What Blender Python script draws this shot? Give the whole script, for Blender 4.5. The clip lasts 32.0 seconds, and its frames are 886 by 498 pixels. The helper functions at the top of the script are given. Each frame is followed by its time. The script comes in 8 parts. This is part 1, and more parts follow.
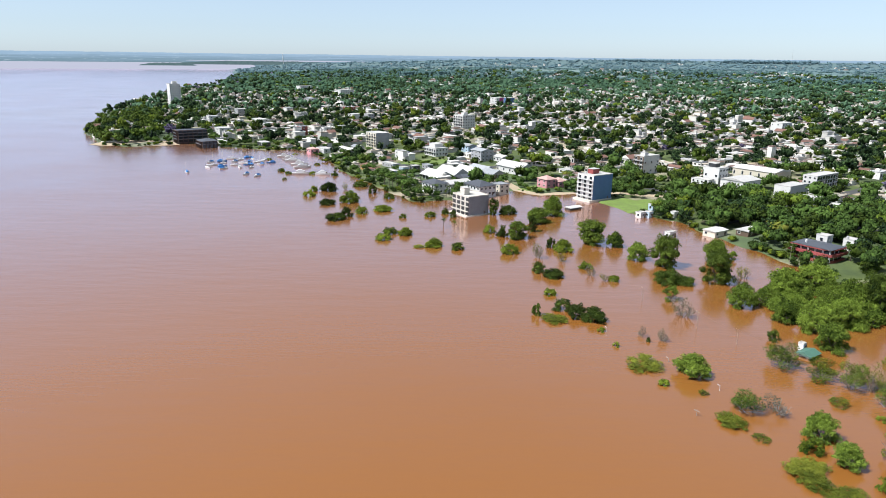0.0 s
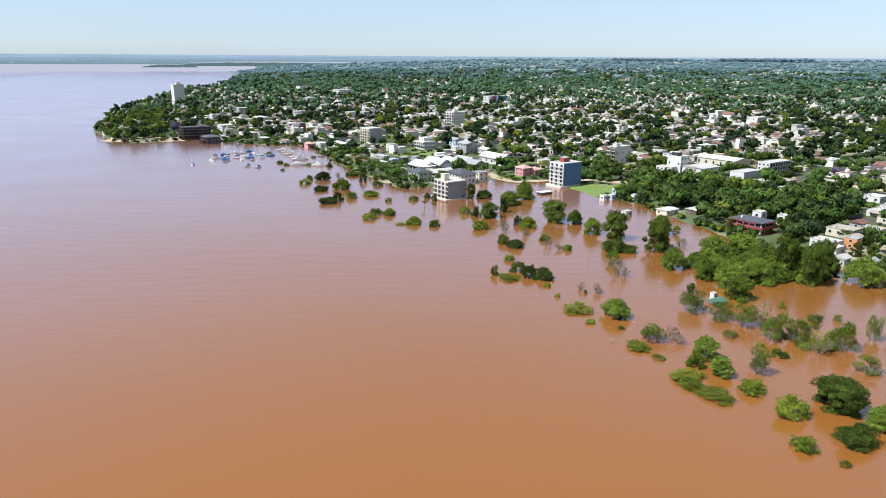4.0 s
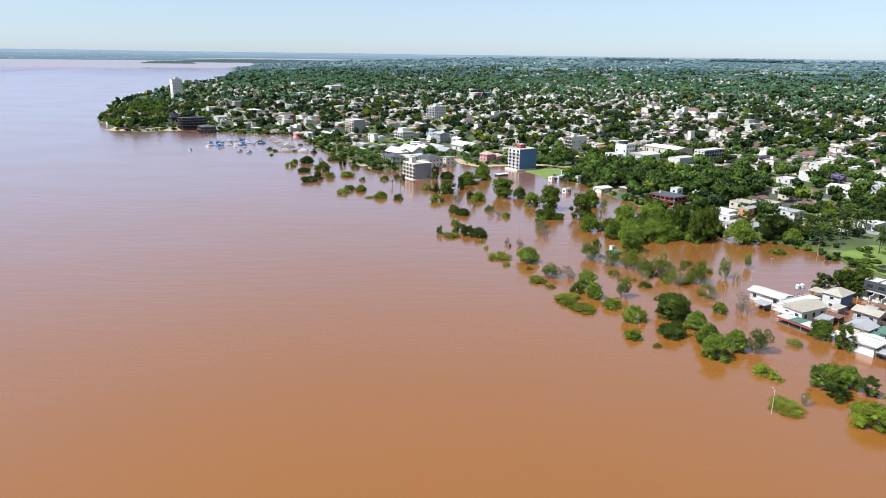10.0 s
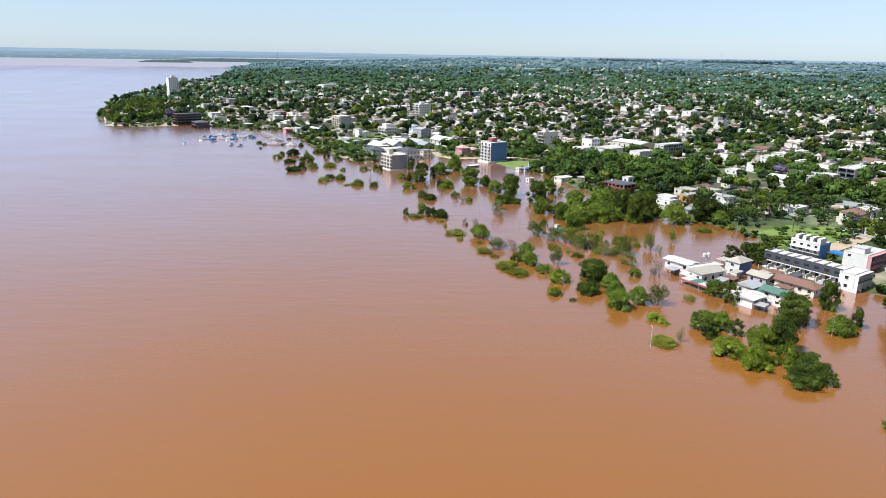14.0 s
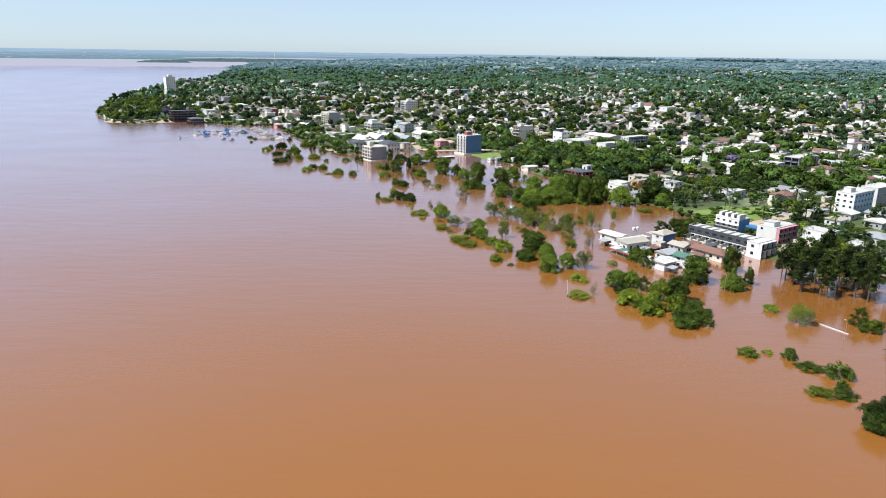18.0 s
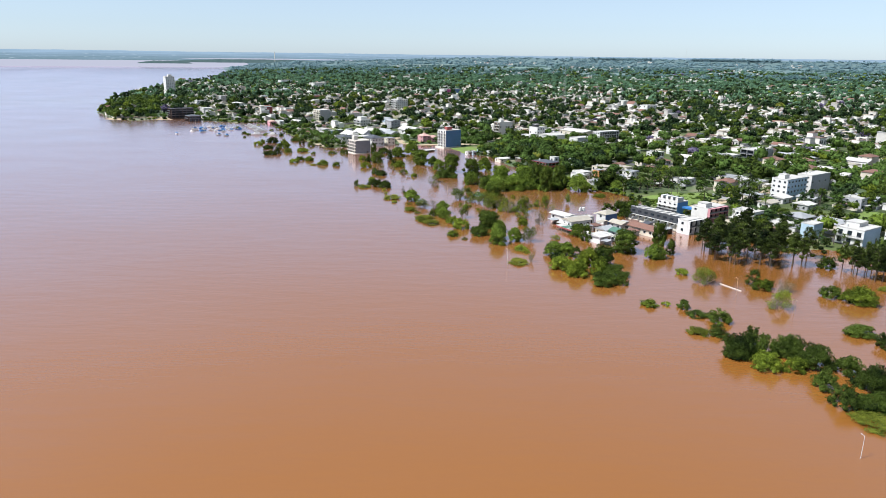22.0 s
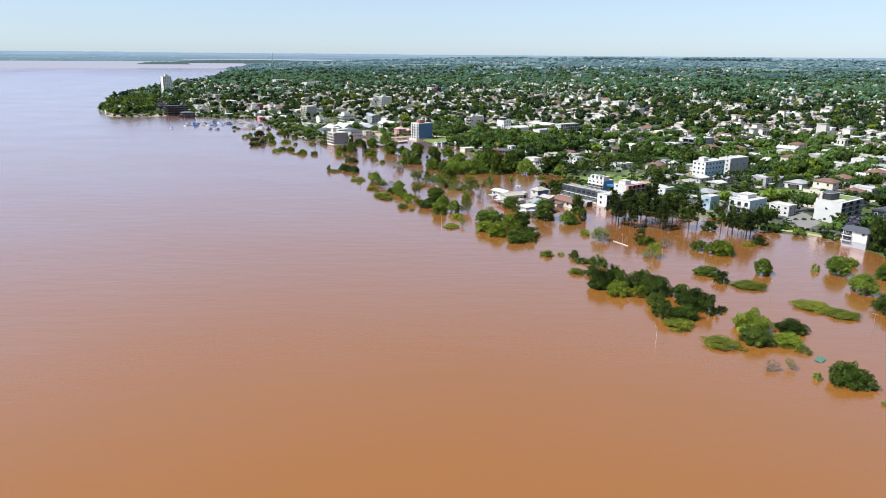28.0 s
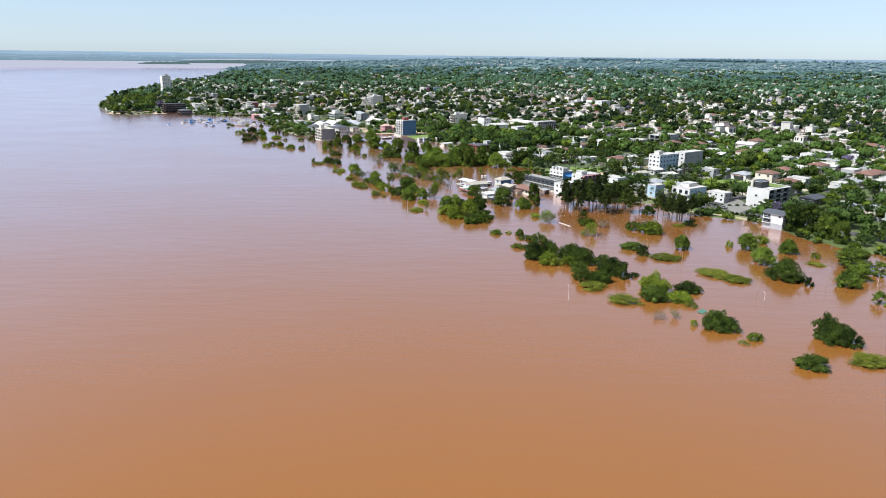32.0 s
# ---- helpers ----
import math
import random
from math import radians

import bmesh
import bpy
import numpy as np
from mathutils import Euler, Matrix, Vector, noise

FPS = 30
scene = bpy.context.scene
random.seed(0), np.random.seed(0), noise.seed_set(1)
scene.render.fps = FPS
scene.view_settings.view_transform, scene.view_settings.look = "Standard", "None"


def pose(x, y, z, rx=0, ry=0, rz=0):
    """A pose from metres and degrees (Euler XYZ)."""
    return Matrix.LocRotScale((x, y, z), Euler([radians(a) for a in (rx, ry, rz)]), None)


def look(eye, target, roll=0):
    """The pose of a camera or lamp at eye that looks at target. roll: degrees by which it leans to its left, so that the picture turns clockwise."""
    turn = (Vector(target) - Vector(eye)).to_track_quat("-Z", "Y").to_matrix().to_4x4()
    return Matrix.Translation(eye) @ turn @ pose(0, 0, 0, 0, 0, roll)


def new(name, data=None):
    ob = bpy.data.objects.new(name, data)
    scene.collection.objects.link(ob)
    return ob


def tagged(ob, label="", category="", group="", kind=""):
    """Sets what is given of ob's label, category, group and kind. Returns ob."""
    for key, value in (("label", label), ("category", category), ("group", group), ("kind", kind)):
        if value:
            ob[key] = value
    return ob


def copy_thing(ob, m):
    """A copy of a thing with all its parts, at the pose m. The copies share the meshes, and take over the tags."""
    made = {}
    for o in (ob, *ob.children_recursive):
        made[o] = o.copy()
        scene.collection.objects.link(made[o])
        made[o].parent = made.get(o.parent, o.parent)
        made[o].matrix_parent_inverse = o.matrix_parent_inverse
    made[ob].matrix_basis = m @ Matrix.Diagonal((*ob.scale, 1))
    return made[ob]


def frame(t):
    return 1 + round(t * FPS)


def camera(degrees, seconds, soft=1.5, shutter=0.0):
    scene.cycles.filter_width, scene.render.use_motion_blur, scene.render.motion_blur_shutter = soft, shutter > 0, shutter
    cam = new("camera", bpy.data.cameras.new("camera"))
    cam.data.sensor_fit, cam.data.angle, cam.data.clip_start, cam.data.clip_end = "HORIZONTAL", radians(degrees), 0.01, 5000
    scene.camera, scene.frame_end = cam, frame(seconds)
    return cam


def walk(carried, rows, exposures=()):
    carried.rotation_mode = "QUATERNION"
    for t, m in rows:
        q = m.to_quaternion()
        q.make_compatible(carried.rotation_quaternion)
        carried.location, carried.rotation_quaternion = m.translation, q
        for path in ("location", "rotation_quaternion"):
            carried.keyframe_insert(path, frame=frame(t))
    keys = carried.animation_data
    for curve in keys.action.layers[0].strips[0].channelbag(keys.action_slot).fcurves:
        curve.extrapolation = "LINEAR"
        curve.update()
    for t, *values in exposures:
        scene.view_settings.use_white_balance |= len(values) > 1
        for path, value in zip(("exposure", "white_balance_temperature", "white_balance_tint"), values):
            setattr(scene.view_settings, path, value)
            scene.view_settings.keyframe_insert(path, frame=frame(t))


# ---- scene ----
cam = camera(66.3, 32.0, soft=0.28)
# seconds, eye x y z, pitch, lean, heading
PATH = [
    (0, 0.08, 0.06, 84.57, -15.748, -0.698, 0.492),
    (1, 3.41, -9.95, 84.34, -15.709, -0.624, 0.574),
    (2, 6.71, -20.26, 84.06, -15.706, -0.467, 0.627),
    (3, 9.92, -30.81, 83.89, -15.723, -0.379, 0.657),
    (4, 12.80, -41.53, 83.79, -15.718, -0.324, 0.691),
    (5, 15.66, -52.21, 83.65, -15.717, -0.317, 0.727),
    (6, 18.82, -62.52, 83.49, -15.722, -0.391, 0.696),
    (7, 22.40, -72.41, 83.25, -15.763, -0.477, 0.654),
    (8, 26.34, -82.02, 83.11, -15.801, -0.603, 0.574),
    (9, 30.40, -91.83, 82.94, -15.802, -0.683, 0.502),
    (10, 34.70, -101.44, 83.09, -15.844, -0.752, 0.442),
    (11, 39.05, -110.95, 83.30, -15.882, -0.817, 0.376),
    (12, 43.58, -120.69, 83.36, -15.878, -0.867, 0.316),
    (13, 47.95, -130.66, 83.15, -15.850, -0.910, 0.283),
    (14, 52.21, -140.75, 82.98, -15.834, -0.958, 0.208),
    (15, 56.60, -150.77, 82.93, -15.874, -0.971, 0.140),
    (16, 61.19, -160.66, 82.91, -15.865, -0.943, 0.153),
    (17, 66.05, -170.31, 82.72, -15.882, -0.864, 0.165),
    (18, 70.93, -179.49, 82.49, -15.886, -0.768, 0.186),
    (19, 75.62, -188.67, 82.21, -15.884, -0.701, 0.236),
    (20, 80.31, -197.78, 81.89, -15.884, -0.707, 0.252),
    (21, 84.92, -207.28, 81.59, -15.846, -0.732, 0.263),
    (22, 89.50, -217.06, 81.38, -15.811, -0.736, 0.293),
    (23, 94.04, -226.49, 81.41, -15.835, -0.713, 0.294),
    (24, 98.53, -236.01, 81.24, -15.830, -0.761, 0.305),
    (25, 103.19, -245.24, 81.06, -15.818, -0.841, 0.304),
    (26, 107.93, -254.29, 80.89, -15.820, -0.836, 0.314),
    (27, 112.62, -263.58, 80.74, -15.773, -0.697, 0.326),
    (28, 117.06, -273.22, 80.51, -15.809, -0.493, 0.324),
    (29, 120.94, -282.88, 80.65, -15.809, -0.292, 0.370),
    (30, 125.42, -292.60, 80.77, -15.838, -0.330, 0.339),
    (31, 130.50, -301.97, 80.90, -15.810, -0.495, 0.344),
    (32, 136.33, -311.25, 80.61, -15.753, -0.648, 0.369),
]

walk(cam, [(t, pose(x, y, z, 90 + p, 0, h) @ pose(0, 0, 0, 0, 0, -r)) for t, x, y, z, p, r, h in PATH],
     [(0, 0.83, 6250, 10), (32, 0.83, 6250, 10)])

# ---- world, sun ----
SUN_EL, SUN_AZ = 54.0, (-0.93, -0.36)
world = bpy.data.worlds.new("sky")
scene.world = world
world.use_nodes = True
wt = world.node_tree
sky = wt.nodes.new("ShaderNodeTexSky")
sky.sky_type, sky.sun_disc = 'NISHITA', False
sky.sun_elevation = radians(SUN_EL)
sky.sun_rotation = math.atan2(SUN_AZ[0], SUN_AZ[1]) % (2 * math.pi)
sky.altitude, sky.air_density, sky.dust_density, sky.ozone_density = 0, 0.80, 0.40, 2.4
tint = wt.nodes.new("ShaderNodeMix")
tint.data_type, tint.blend_type = 'RGBA', 'MULTIPLY'
tint.inputs["Factor"].default_value = 1.0
tint.inputs["B"].default_value = (0.90, 0.98, 1.06, 1)
pale = wt.nodes.new("ShaderNodeHueSaturation")
pale.inputs["Saturation"].default_value = 0.66
wt.links.new(sky.outputs[0], pale.inputs["Color"])
veil = wt.nodes.new("ShaderNodeMix")
veil.data_type = 'RGBA'
veil.inputs["Factor"].default_value = 0.32
veil.inputs["B"].default_value = (5.6, 6.1, 6.5, 1)
wt.links.new(pale.outputs[0], veil.inputs["A"])
wt.links.new(veil.outputs["Result"], tint.inputs["A"])
wt.links.new(tint.outputs["Result"], wt.nodes["Background"].inputs[0])
wt.nodes["Background"].inputs[1].default_value = 0.076
sun_data = bpy.data.lights.new("sun", 'SUN')
sun_data.energy, sun_data.angle, sun_data.color = 5.0, radians(0.5), (1.0, 0.985, 0.955)
sun = new("sun", sun_data)
ce = math.cos(radians(SUN_EL))
sun.matrix_world = look((0, 0, 400), (-SUN_AZ[0] * ce * 100, -SUN_AZ[1] * ce * 100, 400 - 100 * math.sin(radians(SUN_EL))))

# ---- materials ----


def nodes_of(name):
    m = bpy.data.materials.new(name)
    m.use_nodes = True
    nt = m.node_tree
    return m, nt, nt.nodes["Principled BSDF"]


def surface(name, colour, rough=0.8, vary=0.18, scale=0.6, fine=6.0, bump=0.15, metal=0.0, by_object=0.0, by_island=0.0, spec=0.5, stain=None):
    """A surface with stains at one scale, grain at another, and a shade of its own for each object or island."""
    m, nt, bsdf = nodes_of(name)
    co = nt.nodes.new("ShaderNodeNewGeometry")
    n1 = nt.nodes.new("ShaderNodeTexNoise")
    n1.inputs["Scale"].default_value, n1.inputs["Detail"].default_value = scale, 4
    n2 = nt.nodes.new("ShaderNodeTexNoise")
    n2.inputs["Scale"].default_value, n2.inputs["Detail"].default_value = fine, 3
    nt.links.new(co.outputs["Position"], n1.inputs["Vector"])
    nt.links.new(co.outputs["Position"], n2.inputs["Vector"])
    add = nt.nodes.new("ShaderNodeMath")
    add.operation = 'ADD'
    nt.links.new(n1.outputs["Fac"], add.inputs[0])
    nt.links.new(n2.outputs["Fac"], add.inputs[1])
    last = add
    for amount, kind, out in ((by_object, "ShaderNodeObjectInfo", "Random"), (by_island, "ShaderNodeNewGeometry", "Random Per Island")):
        if amount:
            src = nt.nodes.new(kind)
            ma = nt.nodes.new("ShaderNodeMath")
            ma.operation = 'MULTIPLY_ADD'
            ma.inputs[1].default_value = amount
            nt.links.new(src.outputs[out], ma.inputs[0])
            nt.links.new(last.outputs[0], ma.inputs[2])
            last = ma
    top = 2.0 + by_object + by_island
    ramp = nt.nodes.new("ShaderNodeMapRange")
    ramp.inputs["From Min"].default_value, ramp.inputs["From Max"].default_value = 0.25 * top, 0.75 * top
    nt.links.new(last.outputs[0], ramp.inputs["Value"])
    mix = nt.nodes.new("ShaderNodeMix")
    mix.data_type = 'RGBA'
    lo = stain or tuple(c * (1 - vary * 1.3) for c in colour)
    hi = tuple(min(1, c * (1 + vary)) for c in colour)
    mix.inputs["A"].default_value, mix.inputs["B"].default_value = (*lo, 1), (*hi, 1)
    nt.links.new(ramp.outputs[0], mix.inputs["Factor"])
    nt.links.new(mix.outputs["Result"], bsdf.inputs["Base Color"])
    bsdf.inputs["Roughness"].default_value = rough
    bsdf.inputs["Metallic"].default_value = metal
    bsdf.inputs["Specular IOR Level"].default_value = spec
    if bump:
        b = nt.nodes.new("ShaderNodeBump")
        b.inputs["Strength"].default_value, b.inputs["Distance"].default_value = bump, 0.05
        nt.links.new(n2.outputs["Fac"], b.inputs["Height"])
        nt.links.new(b.outputs[0], bsdf.inputs["Normal"])
    return m


def foliage(name, low, high, sheer=0.12):
    """Leaves: each leaf and each plant has its own green, and lets some light through."""
    m, nt, bsdf = nodes_of(name)
    geo = nt.nodes.new("ShaderNodeNewGeometry")
    inf = nt.nodes.new("ShaderNodeObjectInfo")
    noi = nt.nodes.new("ShaderNodeTexNoise")
    noi.inputs["Scale"].default_value = 0.22
    nt.links.new(geo.outputs["Position"], noi.inputs["Vector"])
    a = nt.nodes.new("ShaderNodeMath")
    a.operation = 'MULTIPLY_ADD'
    a.inputs[1].default_value = 0.45
    nt.links.new(geo.outputs["Random Per Island"], a.inputs[0])
    b = nt.nodes.new("ShaderNodeMath")
    b.operation = 'MULTIPLY_ADD'
    b.inputs[1].default_value = 0.5
    nt.links.new(inf.outputs["Random"], b.inputs[0])
    nt.links.new(noi.outputs["Fac"], b.inputs[2])
    nt.links.new(b.outputs[0], a.inputs[2])
    rng = nt.nodes.new("ShaderNodeMapRange")
    fine = nt.nodes.new("ShaderNodeTexNoise")
    fine.inputs["Scale"].default_value, fine.inputs["Detail"].default_value = 2.6, 4
    nt.links.new(geo.outputs["Position"], fine.inputs["Vector"])
    c = nt.nodes.new("ShaderNodeMath")
    c.operation = 'MULTIPLY_ADD'
    c.inputs[1].default_value = 1.1
    nt.links.new(fine.outputs["Fac"], c.inputs[0])
    nt.links.new(a.outputs[0], c.inputs[2])
    bmp = nt.nodes.new("ShaderNodeBump")
    bmp.inputs["Strength"].default_value, bmp.inputs["Distance"].default_value = 0.8, 0.25
    nt.links.new(fine.outputs["Fac"], bmp.inputs["Height"])
    nt.links.new(bmp.outputs[0], bsdf.inputs["Normal"])
    rng.inputs["From Min"].default_value, rng.inputs["From Max"].default_value = 1.12, 1.98
    nt.links.new(c.outputs[0], rng.inputs["Value"])
    mix = nt.nodes.new("ShaderNodeMix")
    mix.data_type = 'RGBA'
    mix.inputs["A"].default_value, mix.inputs["B"].default_value = (*low, 1), (*high, 1)
    nt.links.new(rng.outputs[0], mix.inputs["Factor"])
    nt.links.new(mix.outputs["Result"], bsdf.inputs["Base Color"])
    bsdf.inputs["Roughness"].default_value = 0.7
    bsdf.inputs["Specular IOR Level"].default_value = 0.06
    tr = nt.nodes.new("ShaderNodeBsdfTranslucent")
    nt.links.new(mix.outputs["Result"], tr.inputs["Color"])
    ms = nt.nodes.new("ShaderNodeMixShader")
    ms.inputs[0].default_value = sheer
    nt.links.new(bsdf.outputs[0], ms.inputs[1])
    nt.links.new(tr.outputs[0], ms.inputs[2])
    nt.links.new(ms.outputs[0], nt.nodes["Material Output"].inputs["Surface"])
    return m


LEAF_GREEN = foliage("leaf_green", (0.0120, 0.0260, 0.0030), (0.1800, 0.2300, 0.0240))
LEAF_DARK = foliage("leaf_dark", (0.0022, 0.0070, 0.0022), (0.0720, 0.1060, 0.0160), 0.08)
LEAF_WILLOW = foliage("leaf_willow", (0.0110, 0.0260, 0.0040), (0.1520, 0.2120, 0.0280))
LEAF_OLIVE = foliage("leaf_olive", (0.0480, 0.0620, 0.0080), (0.1680, 0.1800, 0.0230))
LEAF_PINE = foliage("leaf_pine", (0.0030, 0.0072, 0.0024), (0.0520, 0.0720, 0.0130), 0.08)
# extra blue here stands for haze and bluish shade over the town
LEAF_TOWN = foliage("leaf_town", (0.0016, 0.0060, 0.0034), (0.0740, 0.1260, 0.0420), 0.06)
LEAF_WOOD = foliage("leaf_wood", (0.0020, 0.0068, 0.0024), (0.0740, 0.1250, 0.0260), 0.07)
LEAF_BROAD = foliage("leaf_broad", (0.0036, 0.0105, 0.0026), (0.0900, 0.1280, 0.0180), 0.1)
LEAF_GREY = foliage("leaf_grey", (0.0620, 0.0620, 0.0403), (0.1320, 0.1254, 0.0792), 0.1)
# next three: distance haze put into the leaf colour, paler and bluer
LEAF_FAR_HAZE = foliage("leaf_far_haze", (0.012, 0.036, 0.022), (0.086, 0.152, 0.084), 0.1)
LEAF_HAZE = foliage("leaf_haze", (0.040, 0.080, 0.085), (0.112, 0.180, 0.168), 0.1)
LEAF_BLUE_HAZE = foliage("leaf_blue_haze", (0.074, 0.126, 0.150), (0.122, 0.190, 0.208), 0.1)
LEAF_YELLOW = foliage("leaf_yellow", (0.045, 0.054, 0.009), (0.160, 0.168, 0.030))
LEAF_LILAC = foliage("leaf_lilac", (0.050, 0.042, 0.075), (0.175, 0.150, 0.235))
BARK = surface("bark", (0.060, 0.047, 0.036), 0.9, 0.3, 2.0, 14.0, 0.5)
TWIG = surface("twig", (0.1800, 0.1500, 0.1200), 0.9, 0.25, 2.0, 14.0, 0.3)
WHITE = surface("white_render", (0.475, 0.465, 0.445), 0.75, 0.12, 0.35, 3.0, 0.1, by_object=0.5)
WHITE_ROOF = surface("white_roof_membrane", (0.392, 0.376, 0.352), 0.7, 0.20, 0.3, 2.0, 0.1, by_object=0.7, by_island=0.7)
CREAM = surface("cream_render", (0.4650, 0.4200, 0.3375), 0.8, 0.1, 0.35, 3.0, 0.1, by_object=0.5)
GREY_WALL = surface("grey_render", (0.2700, 0.2700, 0.2775), 0.8, 0.14, 0.35, 3.0, 0.15)
BLUE_WALL = surface("slate_blue_render", (0.055, 0.115, 0.235), 0.75, 0.12, 0.3, 3.0, 0.1)
AZURE = surface("azure_render", (0.085, 0.225, 0.480), 0.75, 0.12, 0.3, 3.0, 0.1)
PALE_BLUE = surface("pale_blue_render", (0.30, 0.39, 0.47), 0.75, 0.1, 0.3, 3.0, 0.1)
PINK_WALL = surface("pink_render", (0.4200, 0.1950, 0.2150), 0.75, 0.12, 0.3, 3.0, 0.1)
RED_WALL = surface("red_render", (0.2250, 0.0450, 0.0413), 0.7, 0.15, 0.3, 3.0, 0.1)
PURPLE_WALL = surface("violet_panel", (0.3150, 0.0375, 0.1650), 0.6, 0.12, 0.3, 3.0, 0.05)
ORANGE_WALL = surface("orange_render", (0.4500, 0.2100, 0.0750), 0.75, 0.12, 0.3, 3.0, 0.1)
CONCRETE = surface("bare_concrete", (0.4500, 0.4125, 0.3525), 0.9, 0.22, 0.25, 4.0, 0.3, stain=(0.30, 0.28, 0.25))
BLOCKWORK = surface("grey_blockwork", (0.185, 0.185, 0.195), 0.9, 0.25, 0.25, 5.0, 0.35)
TILE = surface("clay_roof_tiles", (0.135, 0.068, 0.050), 0.85, 0.25, 0.4, 5.0, 0.5, by_object=0.5, by_island=0.5)
PINK_TILE = surface("pink_roof_tiles", (0.3900, 0.2400, 0.2100), 0.85, 0.2, 0.4, 5.0, 0.5)
SLATE = surface("dark_roof_sheet", (0.0562, 0.0600, 0.0713), 0.6, 0.25, 0.4, 5.0, 0.3, by_object=0.5)
GREY_ROOF = surface("zinc_roof_sheet", (0.25, 0.255, 0.262), 0.5, 0.24, 0.4, 5.0, 0.2, by_object=0.7, by_island=0.7)
GREEN_ROOF = surface("green_roof_sheet", (0.055, 0.125, 0.090), 0.6, 0.18, 0.4, 5.0, 0.2)
BEIGE_ROOF = surface("beige_roof_sheet", (0.29, 0.262, 0.215), 0.7, 0.18, 0.4, 5.0, 0.2)
BLUE_TARP = surface("blue_tarpaulin", (0.0225, 0.1200, 0.3150), 0.5, 0.2, 0.8, 6.0, 0.3)
WOOD = surface("dark_timber", (0.0975, 0.0638, 0.0413), 0.8, 0.3, 0.8, 9.0, 0.4)
DARK_FRAME = surface("dark_weathered_brick", (0.055, 0.036, 0.030), 0.9, 0.3, 0.3, 4.0, 0.2)
BLACK_PANEL = surface("black_cladding", (0.0263, 0.0277, 0.0315), 0.5, 0.2, 0.5, 6.0, 0.1)
METAL = surface("galvanised_steel", (0.3375, 0.3375, 0.3300), 0.45, 0.15, 1.0, 9.0, 0.1, metal=0.7)
POLE = surface("weathered_pole", (0.2100, 0.1800, 0.1500), 0.85, 0.2, 1.0, 9.0, 0.3)
PALE_POLE = surface("white_painted_steel", (0.38, 0.375, 0.36), 0.6, 0.1, 1.0, 9.0, 0.1)
BOAT_WHITE = surface("white_gelcoat", (0.46, 0.46, 0.455), 0.3, 0.06, 0.8, 6.0, 0.0)
PAVING = surface("pale_paving", (0.150, 0.145, 0.130), 0.9, 0.2, 0.2, 3.0, 0.2)
ASPHALT = surface("worn_asphalt", (0.05, 0.049, 0.048), 0.9, 0.25, 0.15, 3.0, 0.3)
DIRT = surface("sandy_dirt", (0.3150, 0.2475, 0.1650), 0.95, 0.2, 0.12, 3.0, 0.3)
LAWN = surface("mown_grass", (0.095, 0.150, 0.022), 0.9, 0.4, 0.16, 2.0, 0.3, stain=(0.070, 0.085, 0.020))
# farm green paled and blued to paint in the distance haze
FIELD = surface("hazy_farm_field", (0.105, 0.155, 0.140), 0.95, 0.25, 0.01, 0.08, 0)
# far woodland floor with bluish distance haze put into its colour
HAZY_PLAIN = surface("hazy_wooded_plain", (0.070, 0.116, 0.116), 0.95, 0.30, 0.004, 0.03, 0)
RUBBER = surface("dark_plastic", (0.0225, 0.0225, 0.0225), 0.6, 0.2, 1.0, 8.0, 0.1)
TANK = surface("plastic_water_tank", (0.4125, 0.4125, 0.4050), 0.5, 0.15, 1.0, 8.0, 0.05, by_object=0.8)

GLASS, gt, gb = nodes_of("window_glass")
gb.inputs["Base Color"].default_value = (0.018, 0.024, 0.03, 1)
gb.inputs["Roughness"].default_value = 0.06
gb.inputs["Specular IOR Level"].default_value = 0.8

# river: silt-laden water, ruffled by a light wind
WATER, wn, wb = nodes_of("silty_river_water")
geo = wn.nodes.new("ShaderNodeNewGeometry")
big = wn.nodes.new("ShaderNodeTexNoise")
big.inputs["Scale"].default_value, big.inputs["Detail"].default_value = 0.004, 5
mid = wn.nodes.new("ShaderNodeTexNoise")
mid.inputs["Scale"].default_value, mid.inputs["Detail"].default_value = 0.35, 4
rip = wn.nodes.new("ShaderNodeTexNoise")
rip.inputs["Scale"].default_value, rip.inputs["Detail"].default_value = 1.6, 3
stretch = wn.nodes.new("ShaderNodeMapping")
stretch.inputs["Scale"].default_value = (1.0, 0.45, 1.0)
stretch.inputs["Rotation"].default_value = (0, 0, radians(25))
wn.links.new(geo.outputs["Position"], stretch.inputs["Vector"])
for n in (big, mid, rip):
    wn.links.new(stretch.outputs[0], n.inputs["Vector"])
wmix = wn.nodes.new("ShaderNodeMix")
wmix.data_type = 'RGBA'
wmix.inputs["A"].default_value, wmix.inputs["B"].default_value = (0.178, 0.0685, 0.0130, 1), (0.200, 0.0795, 0.0170, 1)
wn.links.new(big.outputs["Fac"], wmix.inputs["Factor"])
wn.links.new(wmix.outputs["Result"], wb.inputs["Base Color"])
wb.inputs["Specular IOR Level"].default_value = 0.0
wb.inputs["Roughness"].default_value = 1.0
gloss = wn.nodes.new("ShaderNodeBsdfGlossy")
gloss.inputs["Color"].default_value = (1.0, 0.955, 1.05, 1)
fres = wn.nodes.new("ShaderNodeFresnel")
fres.inputs["IOR"].default_value = 1.333
fpow = wn.nodes.new("ShaderNodeMath")
fpow.operation = 'POWER'
fpow.inputs[1].default_value = 1.32
fmul = wn.nodes.new("ShaderNodeMath")
fmul.operation = 'MULTIPLY'
fmul.inputs[1].default_value = 4.9
fone = wn.nodes.new("ShaderNodeMath")
fone.inputs[1].default_value = 1.0
fdiv = wn.nodes.new("ShaderNodeMath")
fdiv.operation = 'DIVIDE'
fcap = wn.nodes.new("ShaderNodeMath")
